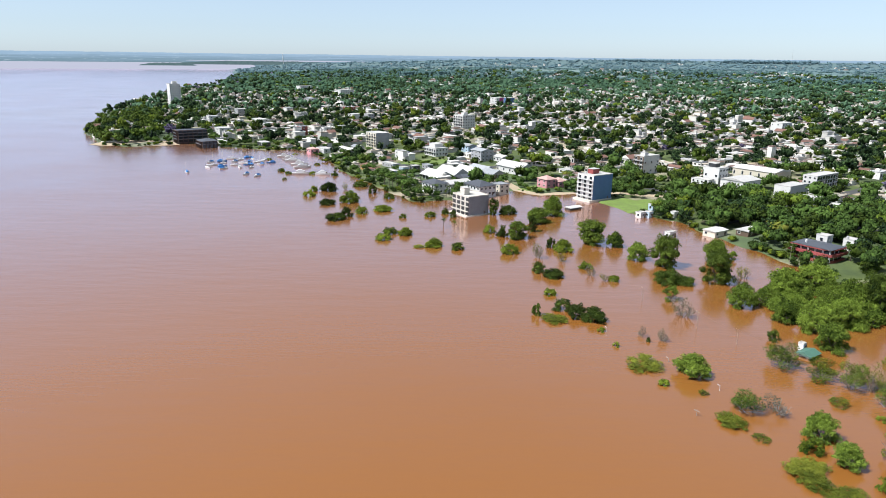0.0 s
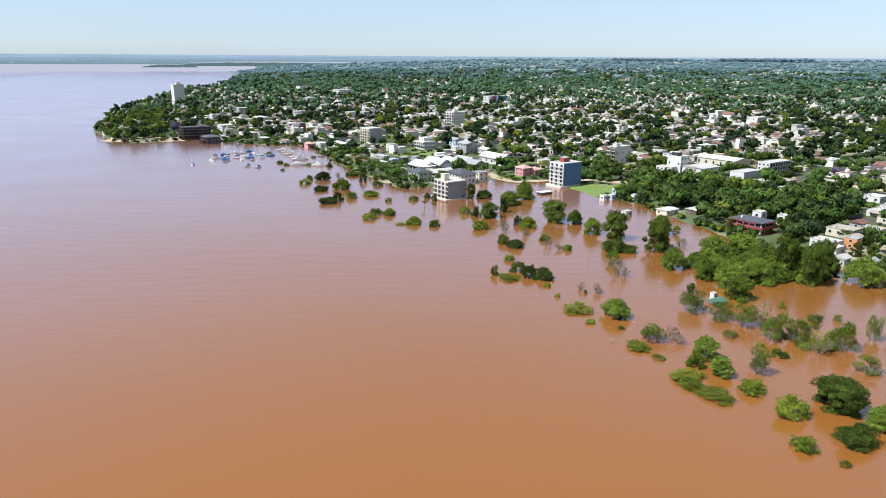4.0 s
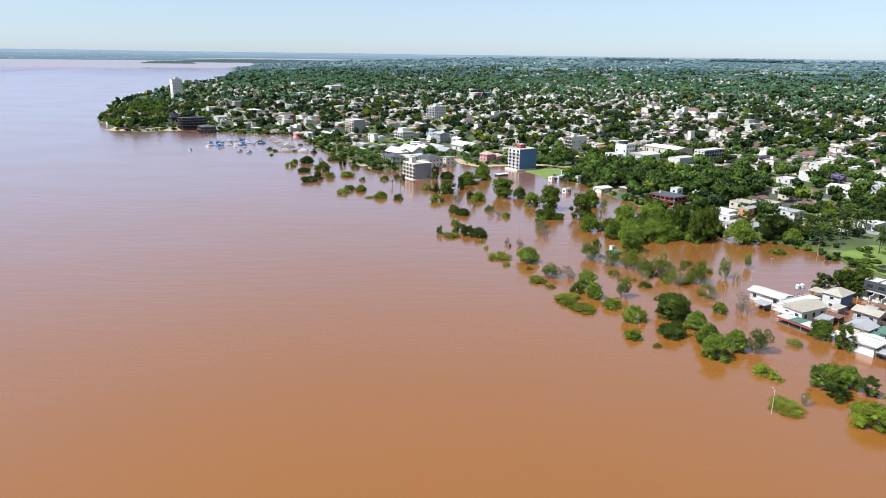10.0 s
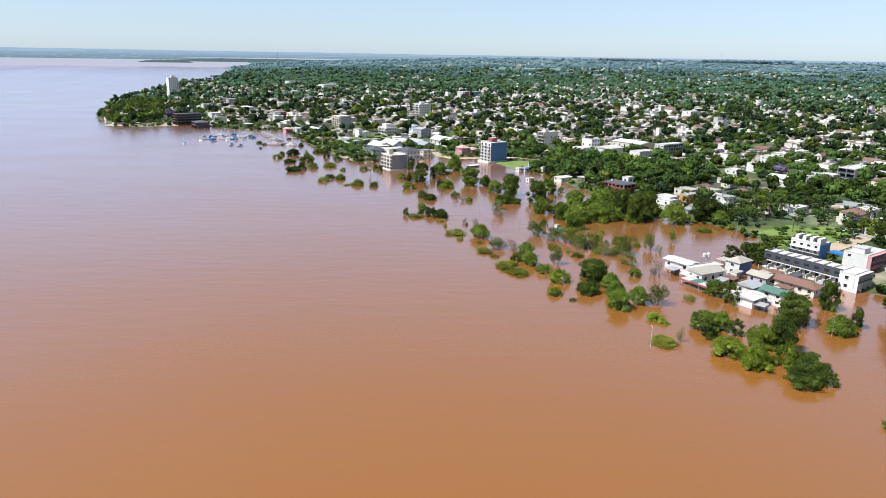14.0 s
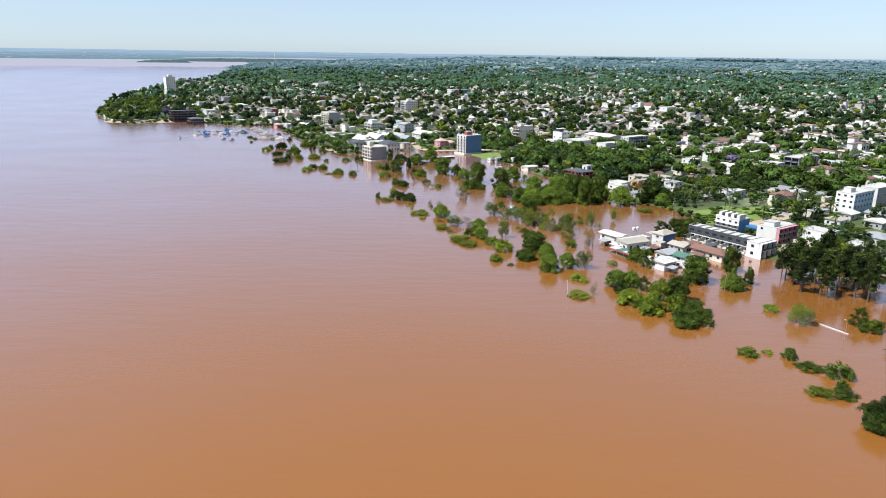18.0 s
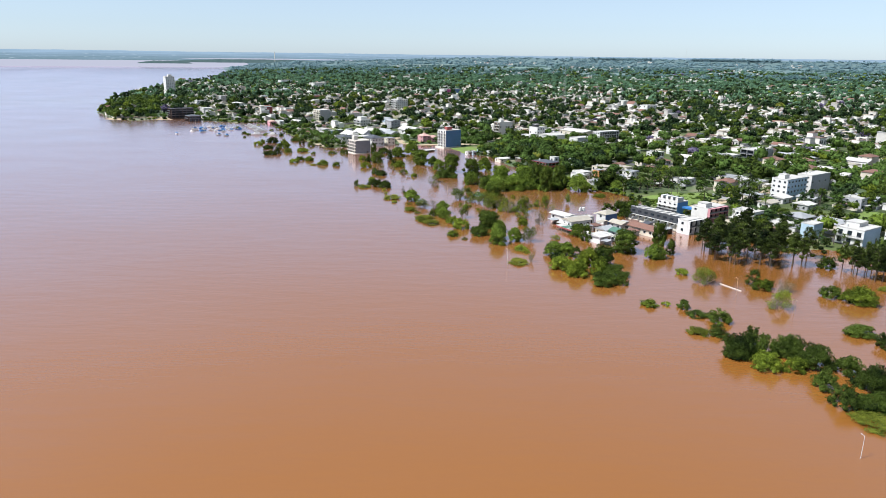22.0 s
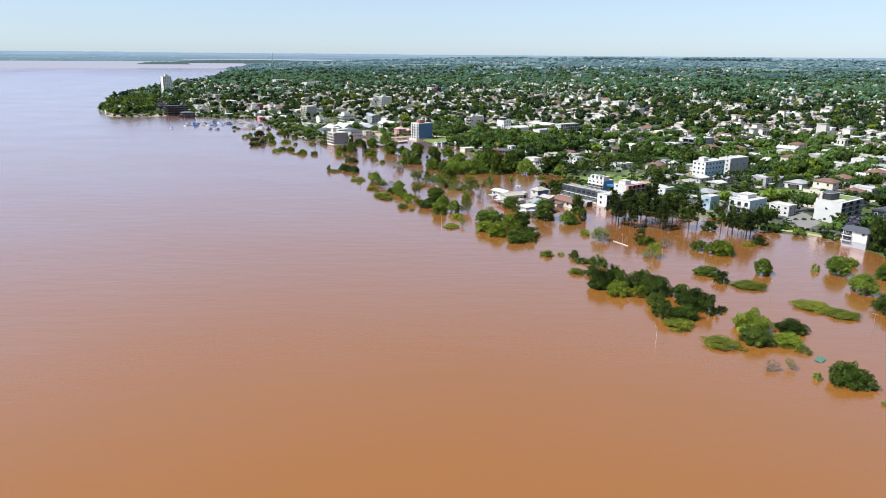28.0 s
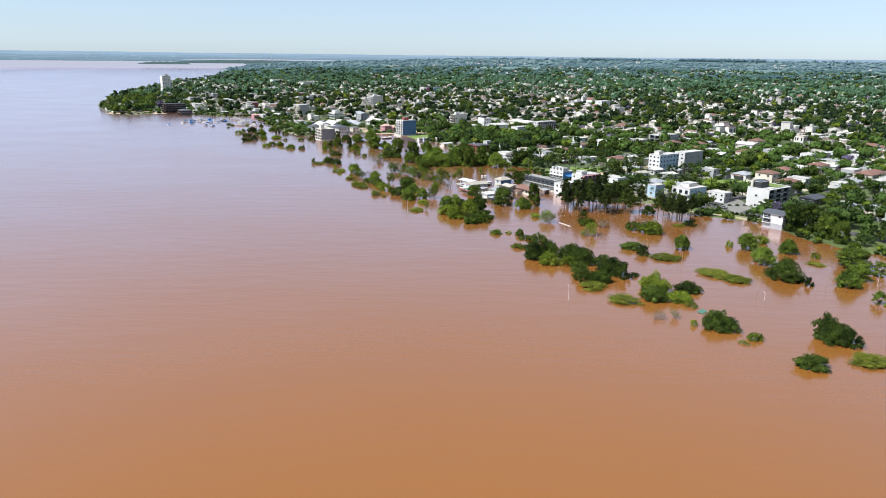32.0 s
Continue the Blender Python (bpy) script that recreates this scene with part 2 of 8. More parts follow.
fcap.operation, fcap.use_clamp = 'MULTIPLY', True
fcap.inputs[1].default_value = 1.15
wn.links.new(fmul.outputs[0], fone.inputs[0])
wn.links.new(fmul.outputs[0], fdiv.inputs[0])
wn.links.new(fone.outputs[0], fdiv.inputs[1])
wn.links.new(fdiv.outputs[0], fcap.inputs[0])
wn.links.new(fres.outputs[0], fpow.inputs[0])
wn.links.new(fpow.outputs[0], fmul.inputs[0])
wms = wn.nodes.new("ShaderNodeMixShader")
wn.links.new(fcap.outputs[0], wms.inputs[0])
wn.links.new(wb.outputs[0], wms.inputs[1])
wn.links.new(gloss.outputs[0], wms.inputs[2])
wn.links.new(wms.outputs[0], wn.nodes["Material Output"].inputs["Surface"])
rr = wn.nodes.new("ShaderNodeMapRange")
rr.inputs["From Min"].default_value, rr.inputs["From Max"].default_value = 0.3, 0.7
rr.inputs["To Min"].default_value, rr.inputs["To Max"].default_value = 0.14, 0.23
wn.links.new(big.outputs["Fac"], rr.inputs["Value"])
wn.links.new(rr.outputs[0], gloss.inputs["Roughness"])
b1 = wn.nodes.new("ShaderNodeBump")
b1.inputs["Strength"].default_value, b1.inputs["Distance"].default_value = 0.22, 0.25
wn.links.new(mid.outputs["Fac"], b1.inputs["Height"])
b2 = wn.nodes.new("ShaderNodeBump")
b2.inputs["Strength"].default_value, b2.inputs["Distance"].default_value = 0.06, 0.08
wn.links.new(rip.outputs["Fac"], b2.inputs["Height"])
wn.links.new(b1.outputs[0], b2.inputs["Normal"])
wn.links.new(b2.outputs[0], gloss.inputs["Normal"])
drift = wn.nodes.new("ShaderNodeTexNoise")
drift.inputs["Scale"].default_value, drift.inputs["Detail"].default_value = 0.020, 6
dmap = wn.nodes.new("ShaderNodeMapping")
dmap.inputs["Scale"].default_value = (0.55, 1.0, 1.0)
dmap.inputs["Rotation"].default_value = (0, 0, radians(8))
wn.links.new(geo.outputs["Position"], dmap.inputs["Vector"])
wn.links.new(dmap.outputs[0], drift.inputs["Vector"])
dran = wn.nodes.new("ShaderNodeMapRange")
dran.inputs["From Min"].default_value, dran.inputs["From Max"].default_value = 0.3, 0.7
dran.inputs["To Min"].default_value, dran.inputs["To Max"].default_value = 1.08, 1.20
wn.links.new(drift.outputs["Fac"], dran.inputs["Value"])
wn.links.new(dran.outputs[0], fcap.inputs[1])
crest = wn.nodes.new("ShaderNodeTexNoise")
crest.inputs["Scale"].default_value, crest.inputs["Detail"].default_value = 0.55, 3
cmap = wn.nodes.new("ShaderNodeMapping")
cmap.inputs["Scale"].default_value = (0.45, 1.5, 1.0)
cmap.inputs["Rotation"].default_value = (0, 0, radians(-12))
wn.links.new(geo.outputs["Position"], cmap.inputs["Vector"])
wn.links.new(cmap.outputs[0], crest.inputs["Vector"])
swell = wn.nodes.new("ShaderNodeTexNoise")
swell.inputs["Scale"].default_value, swell.inputs["Detail"].default_value = 0.11, 5
wn.links.new(cmap.outputs[0], swell.inputs["Vector"])
b4 = wn.nodes.new("ShaderNodeBump")
b4.inputs["Strength"].default_value, b4.inputs["Distance"].default_value = 0.16, 0.9
wn.links.new(swell.outputs["Fac"], b4.inputs["Height"])
b3 = wn.nodes.new("ShaderNodeBump")
wn.links.new(b4.outputs[0], b3.inputs["Normal"])
b3.inputs["Strength"].default_value, b3.inputs["Distance"].default_value = 0.13, 0.25
wn.links.new(crest.outputs["Fac"], b3.inputs["Height"])
wn.links.new(b3.outputs[0], fres.inputs["Normal"])

# ground: grass, trodden earth and paving mixed at two scales
GROUND, gn, gbs = nodes_of("town_ground")
ggeo = gn.nodes.new("ShaderNodeNewGeometry")
g1 = gn.nodes.new("ShaderNodeTexNoise")
g1.inputs["Scale"].default_value, g1.inputs["Detail"].default_value = 0.022, 6
g2 = gn.nodes.new("ShaderNodeTexNoise")
g2.inputs["Scale"].default_value, g2.inputs["Detail"].default_value = 0.5, 5
gn.links.new(ggeo.outputs["Position"], g1.inputs["Vector"])
gn.links.new(ggeo.outputs["Position"], g2.inputs["Vector"])
gr = gn.nodes.new("ShaderNodeValToRGB")
cr = gr.color_ramp
cr.elements[0].position, cr.elements[0].color = 0.36, (0.0240, 0.0400, 0.0080, 1)
cr.elements[1].position, cr.elements[1].color = 0.64, (0.2500, 0.2120, 0.1500, 1)
e = cr.elements.new(0.53)
e.color = (0.0620, 0.0840, 0.0160, 1)
gn.links.new(g1.outputs["Fac"], gr.inputs["Fac"])
gm = gn.nodes.new("ShaderNodeMix")
gm.data_type, gm.blend_type = 'RGBA', 'MULTIPLY'
gm.inputs["Factor"].default_value = 0.7
gr2 = gn.nodes.new("ShaderNodeMapRange")
gr2.inputs["To Min"].default_value, gr2.inputs["To Max"].default_value = 0.55, 1.35
gn.links.new(g2.outputs["Fac"], gr2.inputs["Value"])
gn.links.new(gr.outputs["Color"], gm.inputs["A"])
gn.links.new(gr2.outputs[0], gm.inputs["B"])
g3 = gn.nodes.new("ShaderNodeTexNoise")
g3.inputs["Scale"].default_value, g3.inputs["Detail"].default_value = 0.0035, 4
gn.links.new(ggeo.outputs["Position"], g3.inputs["Vector"])
gf = gn.nodes.new("ShaderNodeMapRange")
gf.inputs["From Min"].default_value, gf.inputs["From Max"].default_value = 0.52, 0.60
gf.inputs["To Max"].default_value = 0.6
gn.links.new(g3.outputs["Fac"], gf.inputs["Value"])
gfm = gn.nodes.new("ShaderNodeMix")
gfm.data_type = 'RGBA'
gfm.inputs["B"].default_value = (0.066, 0.098, 0.050, 1)
gn.links.new(gf.outputs[0], gfm.inputs["Factor"])
gn.links.new(gm.outputs["Result"], gfm.inputs["A"])
gn.links.new(gfm.outputs["Result"], gbs.inputs["Base Color"])
gbs.inputs["Roughness"].default_value = 0.95

# distance beyond the plain: hazy woods and the far bank, haze painted in, self-lit
FAR, fn, fb = nodes_of("glowing_hazy_distance")
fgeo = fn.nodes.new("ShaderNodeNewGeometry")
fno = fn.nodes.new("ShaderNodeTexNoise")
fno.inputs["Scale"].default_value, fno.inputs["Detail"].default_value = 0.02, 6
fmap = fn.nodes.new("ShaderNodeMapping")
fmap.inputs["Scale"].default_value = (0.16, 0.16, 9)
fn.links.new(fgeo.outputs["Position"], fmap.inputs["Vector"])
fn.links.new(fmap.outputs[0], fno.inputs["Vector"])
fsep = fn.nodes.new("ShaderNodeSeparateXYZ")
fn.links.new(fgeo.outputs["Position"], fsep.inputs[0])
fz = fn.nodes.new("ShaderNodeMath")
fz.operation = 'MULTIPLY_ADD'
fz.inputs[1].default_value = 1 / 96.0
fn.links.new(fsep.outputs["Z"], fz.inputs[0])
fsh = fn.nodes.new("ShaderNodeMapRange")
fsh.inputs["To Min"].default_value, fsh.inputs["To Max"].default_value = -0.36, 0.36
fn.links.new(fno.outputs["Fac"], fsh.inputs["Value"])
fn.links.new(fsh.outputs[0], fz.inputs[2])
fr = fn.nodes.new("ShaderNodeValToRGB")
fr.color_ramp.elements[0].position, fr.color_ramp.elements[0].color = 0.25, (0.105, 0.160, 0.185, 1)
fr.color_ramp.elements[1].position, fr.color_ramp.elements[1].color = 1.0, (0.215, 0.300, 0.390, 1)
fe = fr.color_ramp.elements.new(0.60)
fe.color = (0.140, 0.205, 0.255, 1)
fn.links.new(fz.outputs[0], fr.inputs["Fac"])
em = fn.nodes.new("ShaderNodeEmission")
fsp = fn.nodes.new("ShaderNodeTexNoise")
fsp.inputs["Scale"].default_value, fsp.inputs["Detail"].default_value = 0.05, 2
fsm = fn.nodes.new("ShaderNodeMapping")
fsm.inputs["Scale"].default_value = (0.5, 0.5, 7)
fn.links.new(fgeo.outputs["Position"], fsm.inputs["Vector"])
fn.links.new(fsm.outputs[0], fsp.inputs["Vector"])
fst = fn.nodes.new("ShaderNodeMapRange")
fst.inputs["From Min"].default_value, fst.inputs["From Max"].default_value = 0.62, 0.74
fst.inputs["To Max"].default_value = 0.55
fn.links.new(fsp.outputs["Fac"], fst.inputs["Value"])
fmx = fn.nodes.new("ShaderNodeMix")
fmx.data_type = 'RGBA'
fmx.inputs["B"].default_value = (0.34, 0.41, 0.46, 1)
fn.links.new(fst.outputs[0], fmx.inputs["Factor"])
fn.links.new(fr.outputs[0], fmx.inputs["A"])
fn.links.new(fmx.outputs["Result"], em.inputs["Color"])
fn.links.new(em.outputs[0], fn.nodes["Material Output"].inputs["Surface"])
# wooded spit and island: emission in haze-dulled green, unlit by the sun
SPIT, tn, tb = nodes_of("glowing_hazy_spit")
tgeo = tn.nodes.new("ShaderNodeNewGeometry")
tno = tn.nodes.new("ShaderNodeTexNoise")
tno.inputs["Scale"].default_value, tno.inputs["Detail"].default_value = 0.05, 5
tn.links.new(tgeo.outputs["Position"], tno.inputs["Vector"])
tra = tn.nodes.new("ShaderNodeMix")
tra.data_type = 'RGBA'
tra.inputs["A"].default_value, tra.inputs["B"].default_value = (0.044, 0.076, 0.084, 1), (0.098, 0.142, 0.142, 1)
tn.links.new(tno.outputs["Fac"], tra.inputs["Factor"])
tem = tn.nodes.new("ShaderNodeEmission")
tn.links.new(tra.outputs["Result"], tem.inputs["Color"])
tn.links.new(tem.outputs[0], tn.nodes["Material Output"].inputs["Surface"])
# far river: one glowing pale tone for hazy water reflecting sky
FAR_WATER, hn, hb = nodes_of("glowing_hazy_water")
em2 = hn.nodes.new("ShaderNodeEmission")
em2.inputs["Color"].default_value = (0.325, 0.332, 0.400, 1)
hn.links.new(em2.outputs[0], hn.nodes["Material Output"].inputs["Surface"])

# ---- mesh helpers ----


def part(name, bm, material, parent=None, label=""):
    me = bpy.data.meshes.new(name)
    bm.to_mesh(me)
    bm.free()
    for m in (material if isinstance(material, (list, tuple)) else (material,)):
        me.materials.append(m)
    ob = new(name, me)
    if parent:
        ob.parent = parent
    if label:
        ob["label"] = label
    return ob


def share(name, me, parent, m):
    ob = new(name, me)
    ob.parent = parent
    ob.matrix_basis = m
    return ob


def box(bm, x0, x1, y0, y1, z0, z1):
    """A box between two corners."""
    v = [bm.verts.new(p) for p in ((x0, y0, z0), (x1, y0, z0), (x1, y1, z0), (x0, y1, z0), (x0, y0, z1), (x1, y0, z1), (x1, y1, z1), (x0, y1, z1))]
    for f in ((0, 3, 2, 1), (4, 5, 6, 7), (0, 1, 5, 4), (1, 2, 6, 5), (2, 3, 7, 6), (3, 0, 4, 7)):
        bm.faces.new([v[i] for i in f])
    return bm


def boxes(*dims):
    bm = bmesh.new()
    for d in dims:
        box(bm, *d)
    return bm


def tube(bm, a, b, ra, rb, sides=6):
    """A tapered round bar from a to b."""
    a, b = Vector(a), Vector(b)
    q = (b - a).to_track_quat('Z', 'Y')
    rings = []
    for p, r in ((a, ra), (b, rb)):
        rings.append([bm.verts.new(p + q @ Vector((r * math.cos(2 * math.pi * i / sides), r * math.sin(2 * math.pi * i / sides), 0))) for i in range(sides)])
    for i in range(sides):
        j = (i + 1) % sides
        bm.faces.new((rings[0][i], rings[0][j], rings[1][j], rings[1][i]))
    bm.faces.new(rings[1])
    bm.faces.new(rings[0][::-1])
    return bm


def quads(name, V, Q, materials, index=None):
    """A mesh from arrays of corners and of four-sided faces."""
    me = bpy.data.meshes.new(name)
    V, Q = np.asarray(V, np.float32), np.asarray(Q, np.int32)
    me.vertices.add(len(V))
    me.vertices.foreach_set("co", V.ravel())
    me.loops.add(Q.size)
    me.loops.foreach_set("vertex_index", Q.ravel())
    me.polygons.add(len(Q))
    me.polygons.foreach_set("loop_start", np.arange(0, Q.size, 4, dtype=np.int32))
    me.polygons.foreach_set("loop_total", np.full(len(Q), 4, np.int32))
    for m in materials:
        me.materials.append(m)
    me.polygons.foreach_set("use_smooth", np.zeros(len(Q), bool))
    if index is not None:
        me.polygons.foreach_set("material_index", np.asarray(index, np.int32))
    me.update(calc_edges=True)
    return me


# ---- the lie of the land ----
TURN = 35.0
U = np.array([math.cos(radians(TURN)), math.sin(radians(TURN))])
W = np.array([-U[1], U[0]])
SHORE = [(900, -640), (430, -140), (327, -26), (316, -16), (309, -1), (303, 17), (297, 36), (288, 41), (270, 53), (268, 68), (258, 78), (237, 88),
         (212, 104), (196, 116), (190, 140), (205, 168), (200, 200), (184, 214), (176, 240), (157, 258), (148, 290), (133, 340), (126, 362),
         (108, 379), (98, 404), (82, 440), (61, 439), (41, 450), (8, 414), (-20, 408), (-51, 462), (-76, 506), (-113, 596), (-145, 640), (-165, 630),
         (-218, 652), (-262, 673), (-302, 640), (-335, 652), (-405, 750)]
COAST = [(-438, 842), (-520, 1037), (-600, 1361), (-690, 1773), (-712, 2088), (-945, 3055), (-1150, 3700), (-1500, 4990), (-1500, 9000), (9000, 9000), (9000, -640)]
LAND = np.array(SHORE + COAST, float)


def inland(x, y):
    """Metres from the flood's edge: positive on land, negative over the water."""
    x, y = np.asarray(x, float), np.asarray(y, float)
    best = np.full(x.shape, 1e9)
    inside = np.zeros(x.shape, bool)
    for a, b in zip(LAND, np.roll(LAND, -1, axis=0)):
        d = b - a
        s = np.clip(((x - a[0]) * d[0] + (y - a[1]) * d[1]) / (d @ d), 0, 1)
        best = np.minimum(best, np.hypot(x - a[0] - s * d[0], y - a[1] - s * d[1]))
        cross = (a[1] > y) != (b[1] > y)
        with np.errstate(divide='ignore', invalid='ignore'):
            inside ^= cross & (x < d[0] * (y - a[1]) / (d[1] if d[1] else 1e-9) + a[0])
    return np.where(inside, best, -best)


def ground_height(x, y):
    d = inland(x, y)
    wob = 0.25 * np.sin(np.asarray(x) * 0.21) * np.sin(np.asarray(y) * 0.17 + 1) + 0.2 * np.sin(np.asarray(x) * 0.07 + np.asarray(y) * 0.053)
    up = 0.25 + 5.5 * (1 - np.exp(-np.maximum(d, 0) / 160.0)) + wob
    down = np.maximum(-4.0, 0.25 + d * 0.14) + wob
    # the plain climbs to low hills on the horizon, higher away from the river
    far, ang = np.hypot(np.asarray(x) - 80.0, np.asarray(y) + 150.0), np.degrees(np.arctan2(np.asarray(x) - 80.0, np.asarray(y) + 150.0))
    crest = 36 + 40 * np.clip((ang + 11) / 14, 0, 1)
    climb = crest * np.clip((far - 2300) / 2300, 0, 1) ** 1.4 * np.clip(d / 350, 0, 1)
    return np.where(d > 0, up + climb, down)


def spaced(fine0, fine1, step, far0, far1, growth):
    xs = list(np.arange(fine0, fine1, step))
    s, v = step, fine1
    while v < far1:
        xs.append(v)
        s *= growth
        v += s
    xs.append(far1)
    s, v = step, fine0 - step
    while v > far0:
        xs.insert(0, v)
        s *= growth
        v -= s
    xs.insert(0, far0)
    return np.array(xs)


gx = spaced(-460, 460, 6.0, -5600, 5600, 1.10)
gy = spaced(-120, 760, 6.0, -1500, 5600, 1.10)
GX, GY = np.meshgrid(gx, gy)
GZ = ground_height(GX, GY)
nx, ny = len(gx), len(gy)
idx = np.arange(nx * ny).reshape(ny, nx)
Q = np.stack([idx[:-1, :-1], idx[:-1, 1:], idx[1:, 1:], idx[1:, :-1]], -1).reshape(-1, 4)
mid_x, mid_y = (.25 * (A[:-1, :-1] + A[:-1, 1:] + A[1:, 1:] + A[1:, :-1]).ravel() for A in (GX, GY))
# beyond 2100 m the ground takes the haze-tinted colour
ground = new("ground", quads("ground", np.stack([GX, GY, GZ], -1).reshape(-1, 3), Q, [GROUND, HAZY_PLAIN], np.hypot(mid_x - 80, mid_y + 150) > 2100))
ground.data.polygons.foreach_set("use_smooth", np.ones(len(ground.data.polygons), bool))
tagged(ground, "grassy earth and sandy town ground by the river", "ground", kind="structure")

wbm = bmesh.new()
vs = [wbm.verts.new(p) for p in ((-5600, -1500, 0), (5600, -1500, 0), (5600, 5600, 0), (-5600, 5600, 0))]
wbm.faces.new(vs)
tagged(part("water", wbm, WATER), "broad flooded river of brown silty water", "river", kind="structure")

# distance: curved strips on the horizon that glow in painted haze colours
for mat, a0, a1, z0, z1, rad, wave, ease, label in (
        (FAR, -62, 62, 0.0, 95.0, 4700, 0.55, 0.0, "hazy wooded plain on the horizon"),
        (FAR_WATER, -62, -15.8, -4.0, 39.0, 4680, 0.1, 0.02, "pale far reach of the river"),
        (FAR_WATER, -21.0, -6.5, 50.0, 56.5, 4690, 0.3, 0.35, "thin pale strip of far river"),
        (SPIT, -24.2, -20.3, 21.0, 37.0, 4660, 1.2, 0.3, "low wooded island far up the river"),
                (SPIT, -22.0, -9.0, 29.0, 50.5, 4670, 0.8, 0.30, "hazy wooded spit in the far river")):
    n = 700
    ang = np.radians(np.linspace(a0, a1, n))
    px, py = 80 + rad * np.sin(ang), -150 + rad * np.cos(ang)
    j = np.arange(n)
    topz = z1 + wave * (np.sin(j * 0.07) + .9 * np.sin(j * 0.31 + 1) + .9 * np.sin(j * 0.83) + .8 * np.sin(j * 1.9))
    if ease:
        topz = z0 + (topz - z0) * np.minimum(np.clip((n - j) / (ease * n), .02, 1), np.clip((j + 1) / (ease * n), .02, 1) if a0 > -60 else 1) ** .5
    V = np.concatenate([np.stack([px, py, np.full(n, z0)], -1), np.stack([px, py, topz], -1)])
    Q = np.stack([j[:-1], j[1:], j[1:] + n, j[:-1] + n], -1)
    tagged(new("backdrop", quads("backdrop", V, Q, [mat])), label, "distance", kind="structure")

# ---- plants ----


def ball_template():
    """A ball of 24 four-sided faces."""
    V, Q, seen = [], [], {}
    for ax in range(3):
        for sg in (-1, 1):
            for i in range(2):
                for j in range(2):
                    face = []
                    for di, dj in ((0, 0), (1, 0), (1, 1), (0, 1)):
                        p = [0, 0, 0]
                        p[ax], p[(ax + 1) % 3], p[(ax + 2) % 3] = sg, (i + di) - 1, (j + dj) - 1
                        key = tuple(p)
                        if key not in seen:
                            seen[key] = len(V)
                            V.append(np.array(p, float) / np.linalg.norm(p))
                        face.append(seen[key])
                    Q.append(face if sg > 0 else face[::-1])
    return np.array(V), np.array(Q)


BALL_V, BALL_Q = ball_template()
CHUNK_V = np.array([(i, j, k) for i in (-1, 1) for j in (-1, 1) for k in (-1, 1)], float) / math.sqrt(3)
CHUNK_Q = np.array([(0, 1, 3, 2), (4, 6, 7, 5), (0, 4, 5, 1), (2, 3, 7, 6), (0, 2, 6, 4), (1, 5, 7, 3)])


def tuft_tree(seed, n, size, lobes=4, core=0.55, base=0.25, sprays=0, spray=0.11):
    """A crown one metre in radius, of ragged leafy tufts heaped on a few boughs."""
    rng = np.random.default_rng(seed)
    boughs = []
    for k in range(lobes):
        a, q = k * 2.4 + rng.random(), .52 * math.sqrt((k + .25) / lobes)
        boughs.append((np.array([q * math.cos(a), q * math.sin(a), base + .28 + .34 * rng.random() * (1.15 - q)]), rng.uniform(.36, .54)))
    Vs, Qs, at = [], [], 0
    for k in range(n):
        c, r = boughs[k % lobes]
        d = rng.normal(size=3)
        d /= np.linalg.norm(d)
        d[2] = abs(d[2]) if rng.random() < .72 else d[2]
        p = c + d * r * rng.uniform(.72, 1.12) * np.array([1, 1, .85])
        turn = np.linalg.qr(rng.normal(size=(3, 3)))[0]
        if np.linalg.det(turn) < 0:
            turn[:, 0] *= -1
        ragged = CHUNK_V * rng.uniform(.55, 1.45, (8, 1)) * size * rng.uniform(.6, 1.35) * np.array([1.15, 1.0, .62])
        Vs.append(p + ragged @ turn.T)
        Qs.append(CHUNK_Q + at)
        at += 8
    for k in range(sprays):
        c, r = boughs[k % lobes]
        d = rng.normal(size=3)
        d /= np.linalg.norm(d)
        d[2] = abs(d[2]) if rng.random() < .8 else d[2]
        p = c + d * r * rng.uniform(1.0, 1.34) * np.array([1, 1, .85])
        t1 = np.cross(d + .7 * rng.normal(size=3), rng.normal(size=3))
        t1 /= np.linalg.norm(t1) + 1e-9
        t2 = np.cross(d + .5 * rng.normal(size=3), t1)
        t2 /= np.linalg.norm(t2) + 1e-9
        a, b = spray * rng.uniform(.6, 1.4), spray * rng.uniform(.3, .8)
        Vs.append(np.stack([p - t1 * a, p - t2 * b, p + t1 * a, p + t2 * b]))
        Qs.append(np.arange(4)[None] + at)
        at += 4
    if core:
        for c, r in boughs:
            Vs.append(c + CHUNK_V * r * core * 1.75 * rng.uniform(.85, 1.15, (8, 1)))
            Qs.append(CHUNK_Q + at)
            at += 8
    Q = np.concatenate(Qs)
    return np.concatenate(Vs), Q, np.zeros(len(Q), int)


